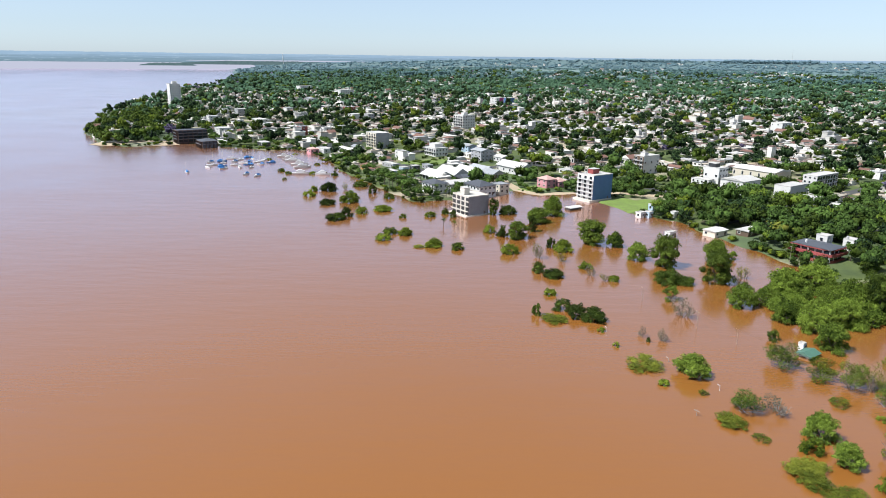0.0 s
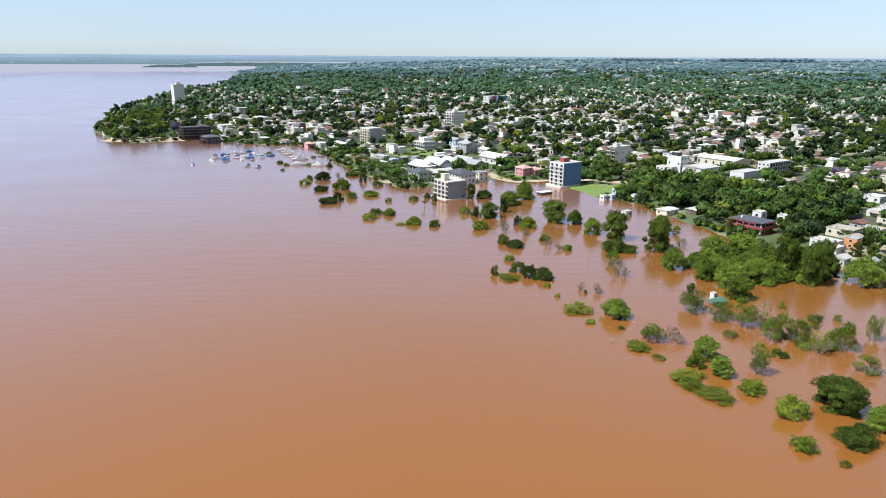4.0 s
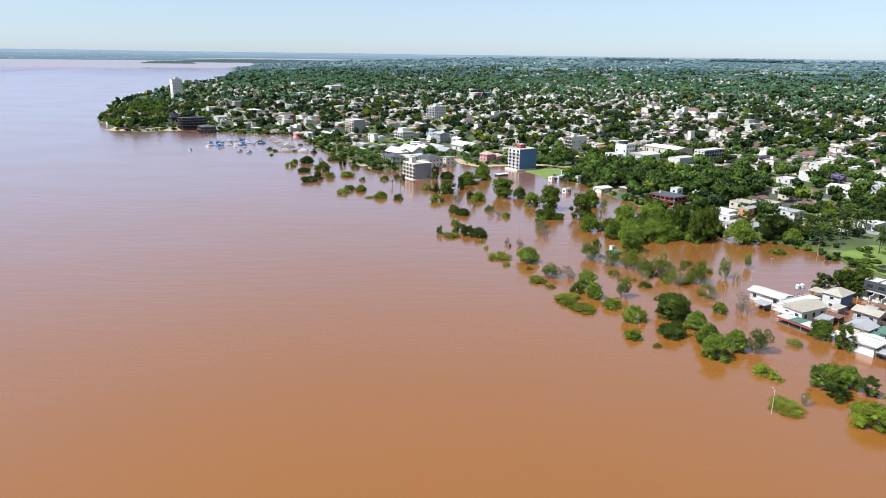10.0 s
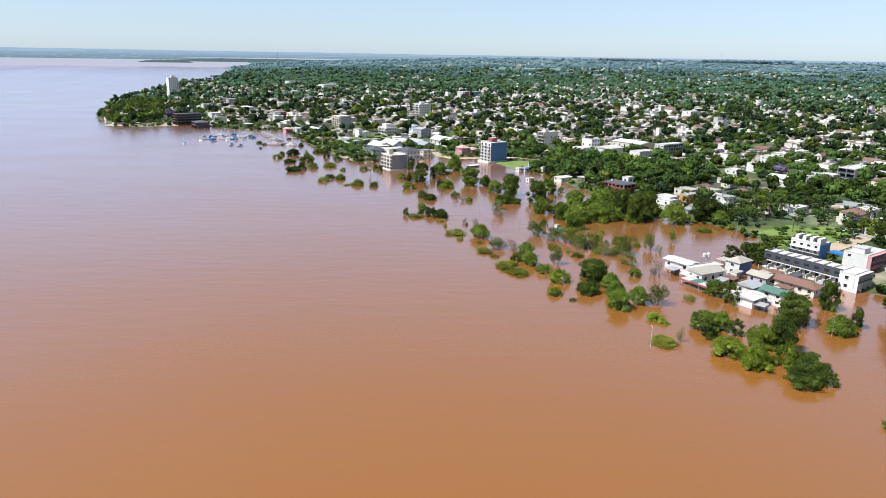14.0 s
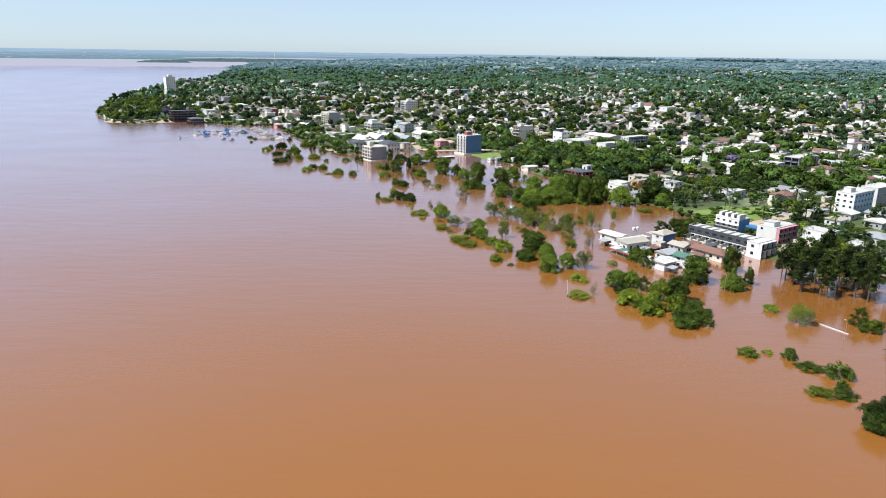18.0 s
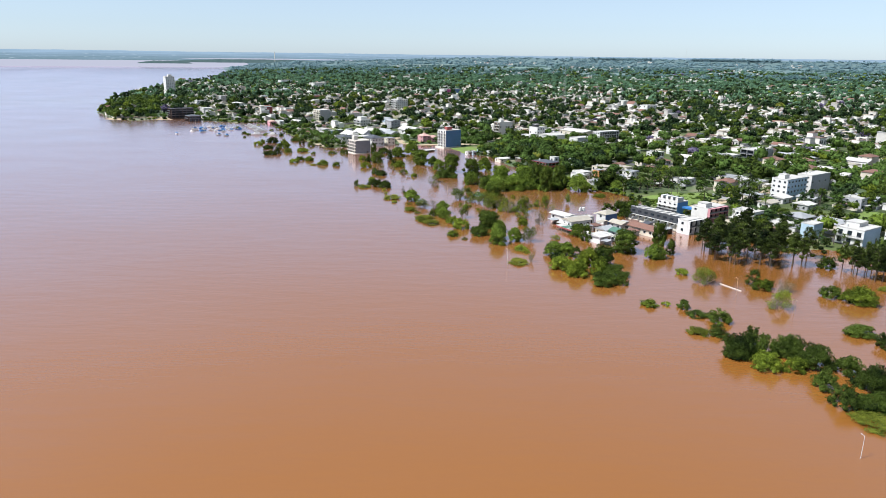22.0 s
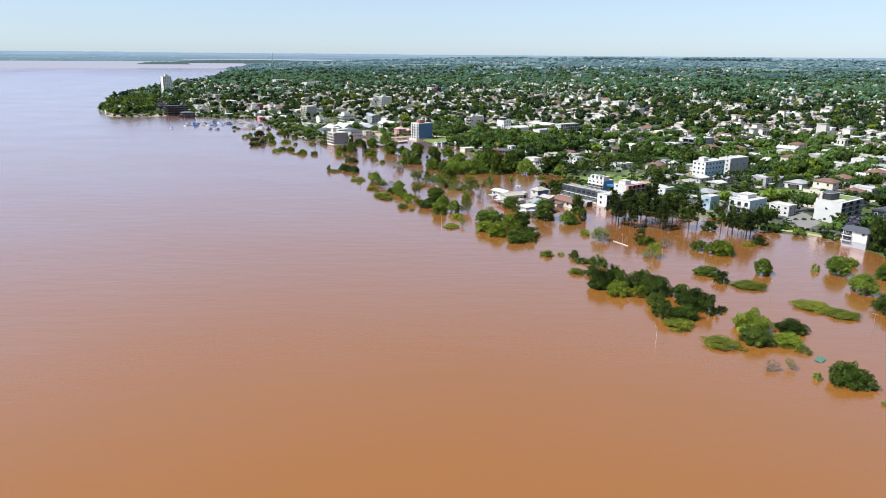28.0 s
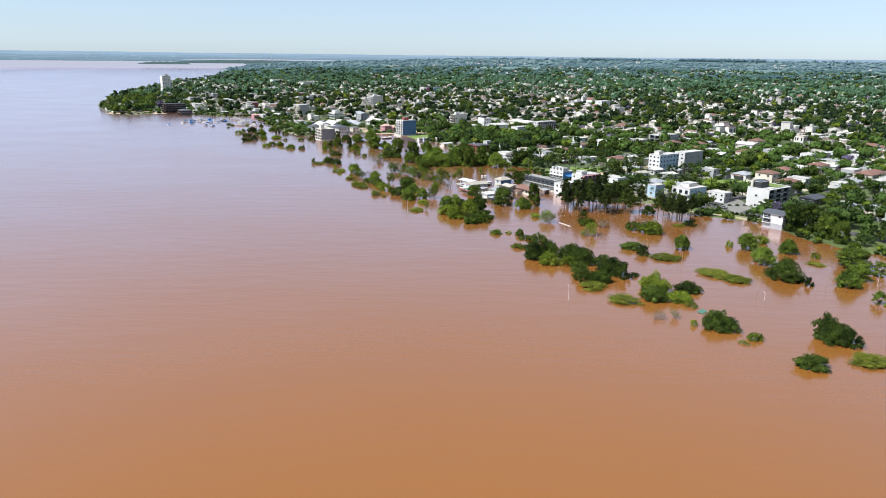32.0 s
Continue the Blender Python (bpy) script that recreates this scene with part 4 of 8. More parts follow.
def building(name, label, category, cx, cy, z0, wx, wy, h, floors, wall=WHITE, left="windows", front="windows", roof="flat", roof_mat=WHITE_ROOF,
             front_mat=None, left_mat=None, rise=1.6, over=.5, penthouse=None, tanks=0, group="", low=1.5, bay=3.2, turn=TURN):
    """A house or block on the town's grid: its walls, roof, windows, balconies, doors and what stands on its roof."""
    root = new(name)
    root.matrix_basis = pose(cx, cy, z0, 0, 0, turn)
    tagged(root, label, category, group)
    KEEP_OUT.append((cx, cy, math.hypot(wx, wy) / 2 + 3.0))
    part("wall", boxes((-wx / 2, wx / 2, -wy / 2, wy / 2, -low, h)), wall, root)
    fh = h / floors
    for face, width, depth, style, fmat in (("front", wx, wy, front, front_mat), ("left", wy, wx, left, left_mat)):
        rz = 0 if face == "front" else -90
        if fmat:
            pl = part("facade_panel", boxes((-width / 2, width / 2, -.06, -.003, -low, h)), fmat, root)
            pl.matrix_basis = pose(0, 0, 0, 0, 0, rz) @ pose(0, -depth / 2, 0)
        n = max(1, int(width / bay))
        for f in range(floors):
            z = f * fh
            if style == "blank":
                continue
            if style == "few" and f % 2:
                continue
            for k in range(n):
                s = -width / 2 + width * (k + .5) / n
                if style == "few" and k % 2:
                    continue
                p = pose(0, 0, 0, 0, 0, rz) @ Vector((s, -depth / 2 - .075, z + fh * .3))
                if style == "loggia":
                    continue
                if style == "balcony":
                    window(root, p.x, p.y, z + .12, min(2.3, width / n * .75), fh * .78, face)
                elif style == "glazed":
                    window(root, p.x, p.y, z + .1, width / n * .93, fh * .9, face)
                else:
                    window(root, p.x, p.y, z + fh * .32, min(1.5, width / n * .5), fh * .46, face)
            if style == "loggia":
                side = pose(0, 0, 0, 0, 0, rz) @ pose(0, -depth / 2, 0)
                part("recess", boxes((-width / 2 + .3, width / 2 - .3, -.07, -.004, z + .25, z + fh - .12)), GLASS, root, "dark recessed glazing").matrix_basis = side
                part("floor_slab", boxes((-width / 2, width / 2, -1.5, -.08, z + fh - .12, z + fh + .12)), wall, root).matrix_basis = side
                for k in range(n + 1):
                    q = -width / 2 + .14 + (width - .28) * k / n
                    part("column", boxes((q - .14, q + .14, -1.46, -.08, z + .12 if f else -low, z + fh - .12)), wall, root).matrix_basis = side
                if f:
                    part("railing", boxes((-width / 2 + .2, width / 2 - .2, -1.48, -1.42, z + .12, z + .95)), SLATE, root, "smoked glass railing").matrix_basis = side
            if style == "balcony" and (f or floors == 1):
                b = part("balcony", boxes((-width / 2 + .2, width / 2 - .2, -1.3, -.08, z - .18, z)), wall, root)
                b.matrix_basis = pose(0, 0, 0, 0, 0, rz) @ pose(0, -depth / 2, 0)
                rl = part("railing", rail_mesh(width - .5), METAL, b)
                rl.matrix_basis = pose(0, -1.25, z)
    d = share("door", DOOR_LEAF, root, pose(wx * .3, -wy / 2 - .08, 0.02) @ Matrix.Diagonal((1.1, 1, min(2.1, fh * .85), 1)))
    d["label"] = "dark timber door"
    if roof == "flat":
        part("roof", flat_roof(wx, wy, h), roof_mat, root)
        top = h + .12
    else:
        part("roof", hip_roof(wx, wy, h, rise, over, gable=roof == "gable"), roof_mat, root)
        if roof == "gable":
            bm = bmesh.new()
            long_x = wx >= wy
            for sgn in (-1, 1):
                if long_x:
                    tri = [(sgn * wx / 2, -wy / 2, h), (sgn * wx / 2, wy / 2, h), (sgn * wx / 2, 0, h + rise * .97)]
                else:
                    tri = [(-wx / 2, sgn * wy / 2, h), (wx / 2, sgn * wy / 2, h), (0, sgn * wy / 2, h + rise * .97)]
                bm.faces.new([bm.verts.new(p) for p in tri])
            part("gable", bm, front_mat or wall, root)
        top = h + rise
    if penthouse:
        px, py, pw, pd, ph, pm = penthouse
        ph_ob = part("rooftop_room", boxes((px - pw / 2, px + pw / 2, py - pd / 2, py + pd / 2, h + .12, h + ph)), pm, root)
        part("slab", boxes((px - pw / 2 - .2, px + pw / 2 + .2, py - pd / 2 - .2, py + pd / 2 + .2, h + ph, h + ph + .18)), WHITE_ROOF, ph_ob)
    for k in range(tanks):
        water_tank(root, wx * (-.28 + .22 * k), wy * .25, top if roof == "flat" else h + rise * .5)
    return root


# ---- the waterfront's own buildings ----
b = building("unfinished_building", "unfinished four-storey concrete block with open floors in floodwater", "building", 12.1, 376.6, 0, 13.9, 15.2, 10.8, 4,
             BLOCKWORK, "blank", "blank", roof_mat=CONCRETE, left_mat=CONCRETE, penthouse=(-3.4, 1.0, 3.6, 4.2, 4.0, CONCRETE))
for f in range(4):
    z = f * 2.7
    sl = part("floor_slab", boxes((-6.95 - 1.6 + .35 * f, -6.95, -7.6, 7.6 - .7 * f, z - .12, z + .14)), CONCRETE, b)
    for k in range(4):
        y = -6.4 + 4.1 * k
        # wall is solid; dark plates imitate the shade inside the open floors
        o = part("opening", boxes((-7.09, -6.99, y - 1.35, y + 1.35, z + .3, z + 2.35)), RUBBER, b, "dark plate for the shade inside an open floor")
        part("parapet", boxes((-8.5 + .35 * f, -8.38 + .35 * f, y - 1.9, y + 1.9, z + .14, z + .55)), CONCRETE, b)
part("plinth", boxes((-9.4, 7.6, -8.6, 8.6, -1.5, .55)), CONCRETE, b)

b = building("apartment_building", "six-storey apartment block with balconies and slate blue side wall", "apartment block", 90.7, 420.3, 0.6, 16.6, 13.5, 15.6, 6,
             WHITE, "balcony", "blank", left_mat=WHITE, front_mat=BLUE_WALL, penthouse=(0, 1.5, 5.5, 4.5, 3.0, RED_WALL), tanks=1, bay=4.4)
part("plinth", boxes((-11.0, 8.4, -7.2, 7.2, -1.5, .8)), CONCRETE, b)
b = building("restaurant", "dark glazed two-storey restaurant with red bands and black roof", "restaurant", 163.5, 291.0, 1.5, 10.5, 16.0, 5.6, 2, BLACK_PANEL, "glazed", "glazed", roof="hip", roof_mat=SLATE, rise=1.0, over=.9, tanks=1)
for z, out in ((-.6, 1.0), (2.4, 1.7), (5.1, 1.2)):
    x0, y0, h_ = 5.25 + out, 8.0 + out, 1.15 if z < 2.5 else .35
    bm = bmesh.new()
    ring = [(-x0, y0), (-x0, -y0 * .55), (-x0 * .72, -y0 * .9), (-x0 * .3, -y0), (x0, -y0), (x0, y0)]
    lo_, hi_ = [bm.verts.new((px, py, z)) for px, py in ring], [bm.verts.new((px, py, z + h_)) for px, py in ring]
    for i in range(6):
        bm.faces.new((lo_[i], lo_[(i + 1) % 6], hi_[(i + 1) % 6], hi_[i]))
    bm.faces.new(hi_)
    bm.faces.new(lo_[::-1])
    part("red_band", bm, RED_WALL, b, "red painted balcony band")
building("white_house", "white block house with a stair tower", "house", 171.0, 300.5, 2.0, 5.0, 5.0, 7.0, 2, WHITE)
building("school_tower", "white four-storey school tower with dark rooftop room", "school", 175.6, 446.7, 4, 9.7, 11.5, 13.4, 4, WHITE, "few", "windows", penthouse=(-1, 1, 5, 5, 2.6, BLACK_PANEL))
building("school_wing", "low white school wing with parapet", "school", 166.6, 444.0, 4, 6.0, 13.0, 6.0, 2, WHITE)
building("sports_hall", "white sports hall with a broad shallow roof", "hall", 188.6, 437.4, 4, 19.0, 16.3, 7.3, 2, WHITE, "few", "few", roof="gable", rise=1.6)
building("sports_hall", "long pale hall with a shallow white roof", "hall", 224.0, 487.1, 4, 21.0, 32.0, 6.3, 1, CREAM, "few", "blank", roof="gable", rise=1.7)
building("school_block", "plain white school block with blank walls", "school", 214.0, 422.1, 4, 20.0, 10.4, 6.8, 2, WHITE, "blank", "few")
building("school_block", "four-storey block with dark glazed front", "school", 240.5, 438.7, 4, 26.0, 9.0, 11.0, 4, WHITE, "windows", "glazed", front_mat=BLACK_PANEL, bay=3.0)
# pale blue front panel paints the bluish shade of a white wall
building("apartment_building", "white four-storey apartment block, one side's shade painted pale blue", "apartment block", 293.9, 185.7, 3, 21.2, 9.8, 11.6, 4, WHITE, "windows", "windows", front_mat=PALE_BLUE, penthouse=(-5, 1, 5, 4, 2.4, WHITE))
building("apartment_building", "grey and white four-storey apartment block", "apartment block", 319.0, 206.0, 3, 22.0, 9.0, 11.1, 4, WHITE, "windows", "few", front_mat=GREY_WALL, tanks=2)
# front panel's pale blue stands for skylit shade on the white house
building("modern_house", "white three-level house with wide glazed terraces", "house", 280.2, 89.2, 1.2, 16.0, 12.2, 7.0, 2, WHITE, "balcony", "blank", front_mat=PALE_BLUE, penthouse=(2, 2, 8, 6, 2.0, WHITE), tanks=1, bay=3.9)
building("modern_house", "pale blue flat-roofed two-storey house", "house", 262.8, 97.0, 1.2, 8.5, 6.0, 6.6, 2, PALE_BLUE, "few", "few")
building("modern_house", "low white house on a dark carport level", "house", 296.0, 82.3, 1.5, 7.5, 11.0, 5.1, 2, WHITE, "windows", "windows", front_mat=GREY_WALL)
b = building("apartment_building", "tall white four-storey block with deep dark loggias", "apartment block", 318.6, 71.8, 1.0, 21.6, 11.7, 11.0, 4, WHITE, "few", "loggia", penthouse=(-5.2, 2.2, 8.6, 6.0, 3.4, BLACK_PANEL), tanks=0, bay=6.6)
part("chimney", boxes((-10.7, -9.7, 3.0, 4.4, 11.0, 15.2)), CONCRETE, b, "pale concrete chimney slab")
part("solar_panel", boxes((-9.2, -1.2, -.6, 4.8, 14.62, 14.78)), SLATE, b, "dark rooftop panels")
part("roof_rail", boxes((-3.0, 10.6, -5.8, -5.7, 11.95, 12.07), (-3.0, -2.9, -5.8, -5.7, 11.45, 11.95), (4.2, 4.3, -5.8, -5.7, 11.45, 11.95), (10.5, 10.6, -5.8, -5.7, 11.45, 11.95)), PALE_POLE, b)
part("roof_lawn", boxes((-.6, 10.2, -5.2, 5.2, 11.13, 11.22)), LAWN, b, "green roof terrace")
b = building("villa", "white three-storey villa with a dark grey roof and balconies", "house", 302.6, 23.2, .6, 9.4, 10.4, 6.9, 3, WHITE, "few", "few", roof="gable", roof_mat=SLATE, rise=1.0, over=.8, bay=3.0)
part("ground_storey", boxes((-4.85, -4.75, -5.0, 5.0, -1.4, 2.1)), GREY_WALL, b, "grey ground storey")
for z in (2.2, 4.5):
    part("balcony", boxes((-6.1, -4.7, 1.0, 5.2, z - .16, z)), WHITE, b)
    part("balcony_door", boxes((-4.8, -4.72, 1.4, 4.8, z + .05, z + 1.95)), GLASS, b, "dark balcony glazing")
    rl = part("railing", rail_mesh(4.2), METAL, b)
    rl.matrix_basis = pose(-6.05, 3.1, z, 0, 0, 90)
building("villa", "dark grey pitched-roof house behind the tall block", "house", 346.0, 74.0, 1.5, 12.0, 9.0, 4.2, 1, BLACK_PANEL, "windows", "windows", roof="gable", roof_mat=SLATE, rise=1.4)
building("apartment_building", "beige and grey five-storey apartment block", "apartment block", -68.8, 646.1, 3, 14.0, 20.0, 13.0, 5, CREAM, "balcony", "blank", front_mat=GREY_WALL, bay=4.5)
building("apartment_building", "white five-storey block with balconies", "apartment block", 16.4, 811.0, 4, 18.0, 18.0, 16.0, 5, WHITE, "balcony", "windows", penthouse=(0, 0, 6, 5, 3, WHITE), tanks=1)
b = building("office_building", "violet, white and blue office block", "office block", 82.0, 1238.3, 5, 16.0, 18.0, 12.0, 3, WHITE, "windows", "few", front_mat=WHITE, bay=4)
part("violet_panel", boxes((-1.0, 8.3, -9.3, -9.07, -1, 12.3)), PURPLE_WALL, b, "violet cladding panel")
part("glass_band", boxes((-7.8, -1.2, -9.2, -9.07, 5.0, 7.5)), GLASS, b)
building("office_building", "dark blue office block with flat roof", "office block", 104.6, 1256.0, 5, 15.0, 16.0, 11.5, 4, BLUE_WALL, "few", "few", bay=5)
building("tower_block", "tall white tower block on the headland", "tower block", -466.0, 1165.0, 3, 17.0, 20.0, 34.0, 12, WHITE, "windows", "windows", penthouse=(2, 2, 7, 7, 4, WHITE), bay=3.4)
building("waterfront_block", "dark brown three-storey waterfront block", "building", -258.1, 677.8, 1.5, 28.0, 14.0, 11.5, 4, DARK_FRAME, "loggia", "loggia", roof_mat=SLATE, bay=4.5)
building("pavilion", "brown timber pavilion on the river's edge", "pavilion", -231.0, 646.0, .2, 14.0, 16.0, 6.2, 2, DARK_FRAME, "loggia", "loggia", roof="hip", roof_mat=SLATE, rise=1.8, over=1.2)
for x, y, wx, wy, rise, mat, label in ((-9, 478, 12, 19, 3.8, WHITE_ROOF, "white gabled hall with glazed end beside the palms"), (2, 488, 12, 22, 4.6, WHITE_ROOF, "tall white gabled hall with glazed end"), (14, 495, 11, 19, 4.0, WHITE_ROOF, "white gabled hall with broad eaves"),
                                       (24, 505, 11, 18, 3.4, GREY_ROOF, "grey gabled hall behind the white ones"), (31, 490, 9, 13, 3.0, GREY_ROOF, "small zinc gabled hall"), (12, 470, 9, 9, 2.4, SLATE, "small hall with dark slate roof")):
    # black fronts and gables stand for dark glazing and the eaves' shadow
    building("event_hall", label, "hall", x, y, 1.0, wx, wy, 3.4, 1, WHITE, "glazed", "glazed", roof="gable", roof_mat=mat, rise=rise, over=1.6, front_mat=BLACK_PANEL)
building("villa", "white villa with dark hip roof and tall windows", "house", -9.3, 432.7, .8, 10.5, 14.0, 6.4, 2, WHITE, "windows", "windows", roof="hip", roof_mat=SLATE, rise=2.2, over=.8)
building("villa", "white villa with dark slate hip roof", "house", 19.4, 428.8, .8, 13.0, 17.0, 6.4, 2, WHITE, "windows", "windows", roof="hip", roof_mat=SLATE, rise=2.6, over=.7)
building("villa", "pale two-storey house beside the halls", "house", 33.0, 436.0, .8, 8.0, 9.0, 5.6, 2, CREAM, "windows", "windows", roof_mat=GREY_ROOF)
building("warehouse", "white warehouse with a blue gable end", "warehouse", 49.3, 509.9, 1.5, 13.0, 28.0, 5.0, 1, WHITE, "few", "blank", roof="gable", rise=3.6, over=.8, front_mat=PALE_BLUE)
building("pink_house", "pink house with pale pink tiled roofs", "house", 66.0, 456.4, 1.2, 9.0, 9.5, 5.4, 2, PINK_WALL, "windows", "windows", roof="hip", roof_mat=PINK_TILE, rise=2.2)
building("pink_house", "pink single-storey wing with tiled roof", "house", 74.5, 460.0, 1.2, 8.0, 9.0, 3.6, 1, PINK_WALL, "windows", "windows", roof="hip", roof_mat=PINK_TILE, rise=2.0)
building("modern_house", "white two-storey house with stepped terraces", "house", -11.9, 593.1, 3, 13.0, 17.0, 6.4, 2, WHITE, "balcony", "windows", penthouse=(1, 2, 8, 9, 3.2, WHITE))
building("apartment_building", "white five-storey block with brown balcony side", "apartment block", 147.9, 511.0, 3.5, 17.7, 9.5, 12.4, 4, WHITE, "balcony", "few", left_mat=WOOD, penthouse=(-3, 0, 4, 4, 2.5, WHITE))
building("white_block", "plain white commercial block above the houses", "building", 381.0, 794.8, 5, 20.0, 14.0, 12.3, 3, WHITE, "few", "few")
building("white_block", "long white apartment slab above the trees", "building", -218.4, 1419.3, 5, 30.0, 30.0, 14.0, 4, WHITE, "windows", "windows", bay=5)
building("white_block", "pale apartment slab among far trees", "building", -338.6, 1606.8, 5, 30.0, 24.0, 13.0, 4, WHITE, "windows", "windows", bay=5)
building("apartment_building", "grey three-storey block with dark balconies", "apartment block", 340.3, 335.5, 3, 27.0, 11.5, 10.1, 3, GREY_WALL, "loggia", "blank", tanks=1, bay=4)
row = building("town_house_row", "row of town houses under a sloped black upper storey", "terrace", 199.4, 124.5, .3, 6.5, 32.0, 5.8, 2, CREAM, "blank", "blank", roof_mat=WHITE_ROOF, bay=3.6)
bm = bmesh.new()
prof = ((-3.3, 2.9), (-4.3, 3.05), (-3.7, 6.2), (-3.3, 6.3))
ends = [[bm.verts.new((px, py, pz)) for px, pz in prof] for py in (-16.1, 16.1)]
for i in range(4):
    bm.faces.new((ends[0][i], ends[0][(i + 1) % 4], ends[1][(i + 1) % 4], ends[1][i]))
bm.faces.new(ends[0][::-1])
bm.faces.new(ends[1])
bmesh.ops.recalc_face_normals(bm, faces=bm.faces[:])
part("mansard", bm, BLACK_PANEL, row, "sloped black cladding of the upper storey")
for k in range(9):
    y = -16 + 4 * k
    part("garden_wall", boxes((-7.4, -3.3, y - .12, y + .12, -1, 1.9)), WHITE, row, "low white garden wall")
    part("fin", boxes((-4.5, -3.25, y - .14, y + .14, 0, 3.0)), WHITE, row, "white dividing wall between the houses")
    part("ridge_strip", boxes((-3.6, 3.2, y - .16, y + .16, 6.0, 6.55)), WHITE, row, "white party wall crossing the roof")
    if k < 8:
        part("balcony", boxes((-4.6, -3.3, y + .2, y + 3.8, 2.62, 2.86)), WHITE, row)
        part("patio_door", boxes((-3.36, -3.28, y + .5, y + 2.5, .1, 2.3)), GLASS, row, "dark glass patio door")
        part("upper_window", boxes((-4.12, -3.6, y + 1.0, y + 3.0, 4.0, 5.1)), GLASS, row, "dark window set in the slope")
        part("planter", boxes((-7.2, -6.6, y + .6, y + 3.2, -.6, .8)), CREAM, row, "pale planter box")
        part("patio", boxes((-7.4, -3.3, y + .14, y + 3.86, -1, .12)), PAVING, row, "pale paved patio")
rw = building("town_house_row", "white stepped town houses with a blue end wall", "terrace", 213.5, 149.6, .6, 9.0, 12.8, 6.7, 3, WHITE, "windows", "blank", front_mat=AZURE, bay=3.2)
for k in range(4):
    y = -6.35 + 3.2 * k
    part("rooftop_room", boxes((-4.4, .6, y, y + 1.55, 6.8, 9.4)), WHITE, rw, "white stair tower on the roof")
    # solid dark boxes stand for timber terraces and the gaps' shade
    part("rooftop_recess", boxes((-3.2, 1.4, y + 1.6, y + 3.1, 6.8, 8.5)), WOOD if k % 2 else BLACK_PANEL, rw, "dark box for timber terrace and shaded gap between the towers")
    part("terrace_wall", boxes((-4.55, -4.3, y + 1.55, y + 3.2, 6.8, 7.7)), WHITE, rw)
part("cornice", boxes((-5.6, -4.58, -6.4, 6.4, 4.2, 4.45)), WHITE, rw)
# black box along the ground storey, jutting past the wall
part("lower_storey", boxes((-5.5, -4.6, -6.4, 6.4, -1, 2.4)), BLACK_PANEL, rw, "black box band along the ground storey")
tarp = part("pool_cover", boxes((-1.0, 3.0, -15.5, -9.5, 6.1, 6.9)), BLUE_TARP, rw, "bright blue cover on the terrace")
tarp.matrix_basis = pose(-6.6, -2.4, -.8)
building("corner_house", "white two-storey corner house with large windows", "house", 208.6, 107.2, .3, 11.4, 5.6, 6.4, 2, WHITE, "windows", "loggia")
building("pink_house", "white and pink three-storey house with balconies", "house", 226.6, 131.4, .6, 15.9, 9.5, 7.6, 3, PINK_WALL, "few", "loggia", left_mat=WHITE, penthouse=(-4, 0, 5, 5, 2.2, WHITE), bay=3.9)
building("club_house", "white riverside club house with pale gable roof", "club house", 154.4, 113.2, 0.1, 12.0, 7.2, 4.2, 1, WHITE, "windows", "windows", roof="gable", roof_mat=BEIGE_ROOF, rise=1.3, over=.6, turn=27)
building("club_annex", "low white flat-roofed annex behind the club", "annex", 157.0, 121.0, 0.1, 15.0, 5.2, 3.4, 1, WHITE, "few", "few", roof_mat=WHITE_ROOF, turn=27)
building("villa", "white house with beige hip roof and blue side wall", "house", 172.0, 125.0, 0.1, 8.6, 6.2, 5.0, 2, WHITE, "windows", "blank", front_mat=BLUE_WALL, roof="hip", roof_mat=BEIGE_ROOF, rise=1.7)
building("shed", "white open-sided shed with shallow metal roof", "shed", 150.0, 128.7, 0.1, 6.0, 11.5, 3.2, 1, WHITE, "few", "blank", roof="gable", roof_mat=WHITE_ROOF, rise=.8, over=.9)
building("house", "brown tiled hip-roofed house beside the club", "house", 185.2, 104.0, .2, 6.6, 17.5, 3.0, 1, CREAM, "windows", "windows", roof="hip", roof_mat=TILE, rise=1.5, over=.9)
building("house", "two-storey house with green metal roofs", "house", 170.5, 88.5, .1, 5.4, 8.4, 4.4, 2, WHITE, "windows", "windows", roof="gable", roof_mat=GREEN_ROOF, rise=1.3, over=.8)
building("shed", "white flat-roofed shed by the water", "shed", 160.4, 87.0, .1, 7.4, 7.0, 3.2, 1, WHITE, "few", "few", roof="gable", roof_mat=WHITE_ROOF, rise=.7, over=.8)
building("house", "small house with a pale beige roof", "house", 175.4, 111.4, .2, 6.2, 7.6, 3.1, 1, GREY_WALL, "windows", "windows", roof="gable", roof_mat=BEIGE_ROOF, rise=1.2, over=.7)
building("house", "grey-roofed cottage crowded between larger houses", "house", 165.5, 99.0, .2, 6.5, 6.5, 3.1, 1, CREAM, "windows", "windows", roof="gable", roof_mat=GREY_ROOF, rise=1.3, over=.5)
for hx_, hy_, w_, d_, tone, top in ((284, 173, 9.5, 8.0, WHITE, WHITE_ROOF), (299, 171, 8.0, 10.0, CREAM, GREY_ROOF), (270, 158, 9.0, 7.5, WHITE, BEIGE_ROOF), (288, 154, 8.5, 8.5, GREY_WALL, WHITE_ROOF)):
    building("house", "pale low house among dark garden trees", "house", hx_, hy_, float(ground_height(hx_, hy_)) - .2, w_, d_, 3.4, 1, tone, "windows", "windows", roof="gable", roof_mat=top, rise=1.0, over=.6)
building("flooded_hut", "flooded hut with a green metal roof", "hut", 107.9, 187.9, -1.5, 4.4, 3.2, 2.4, 1, WHITE, "few", "few", roof="gable", roof_mat=GREEN_ROOF, rise=.9, over=.9)
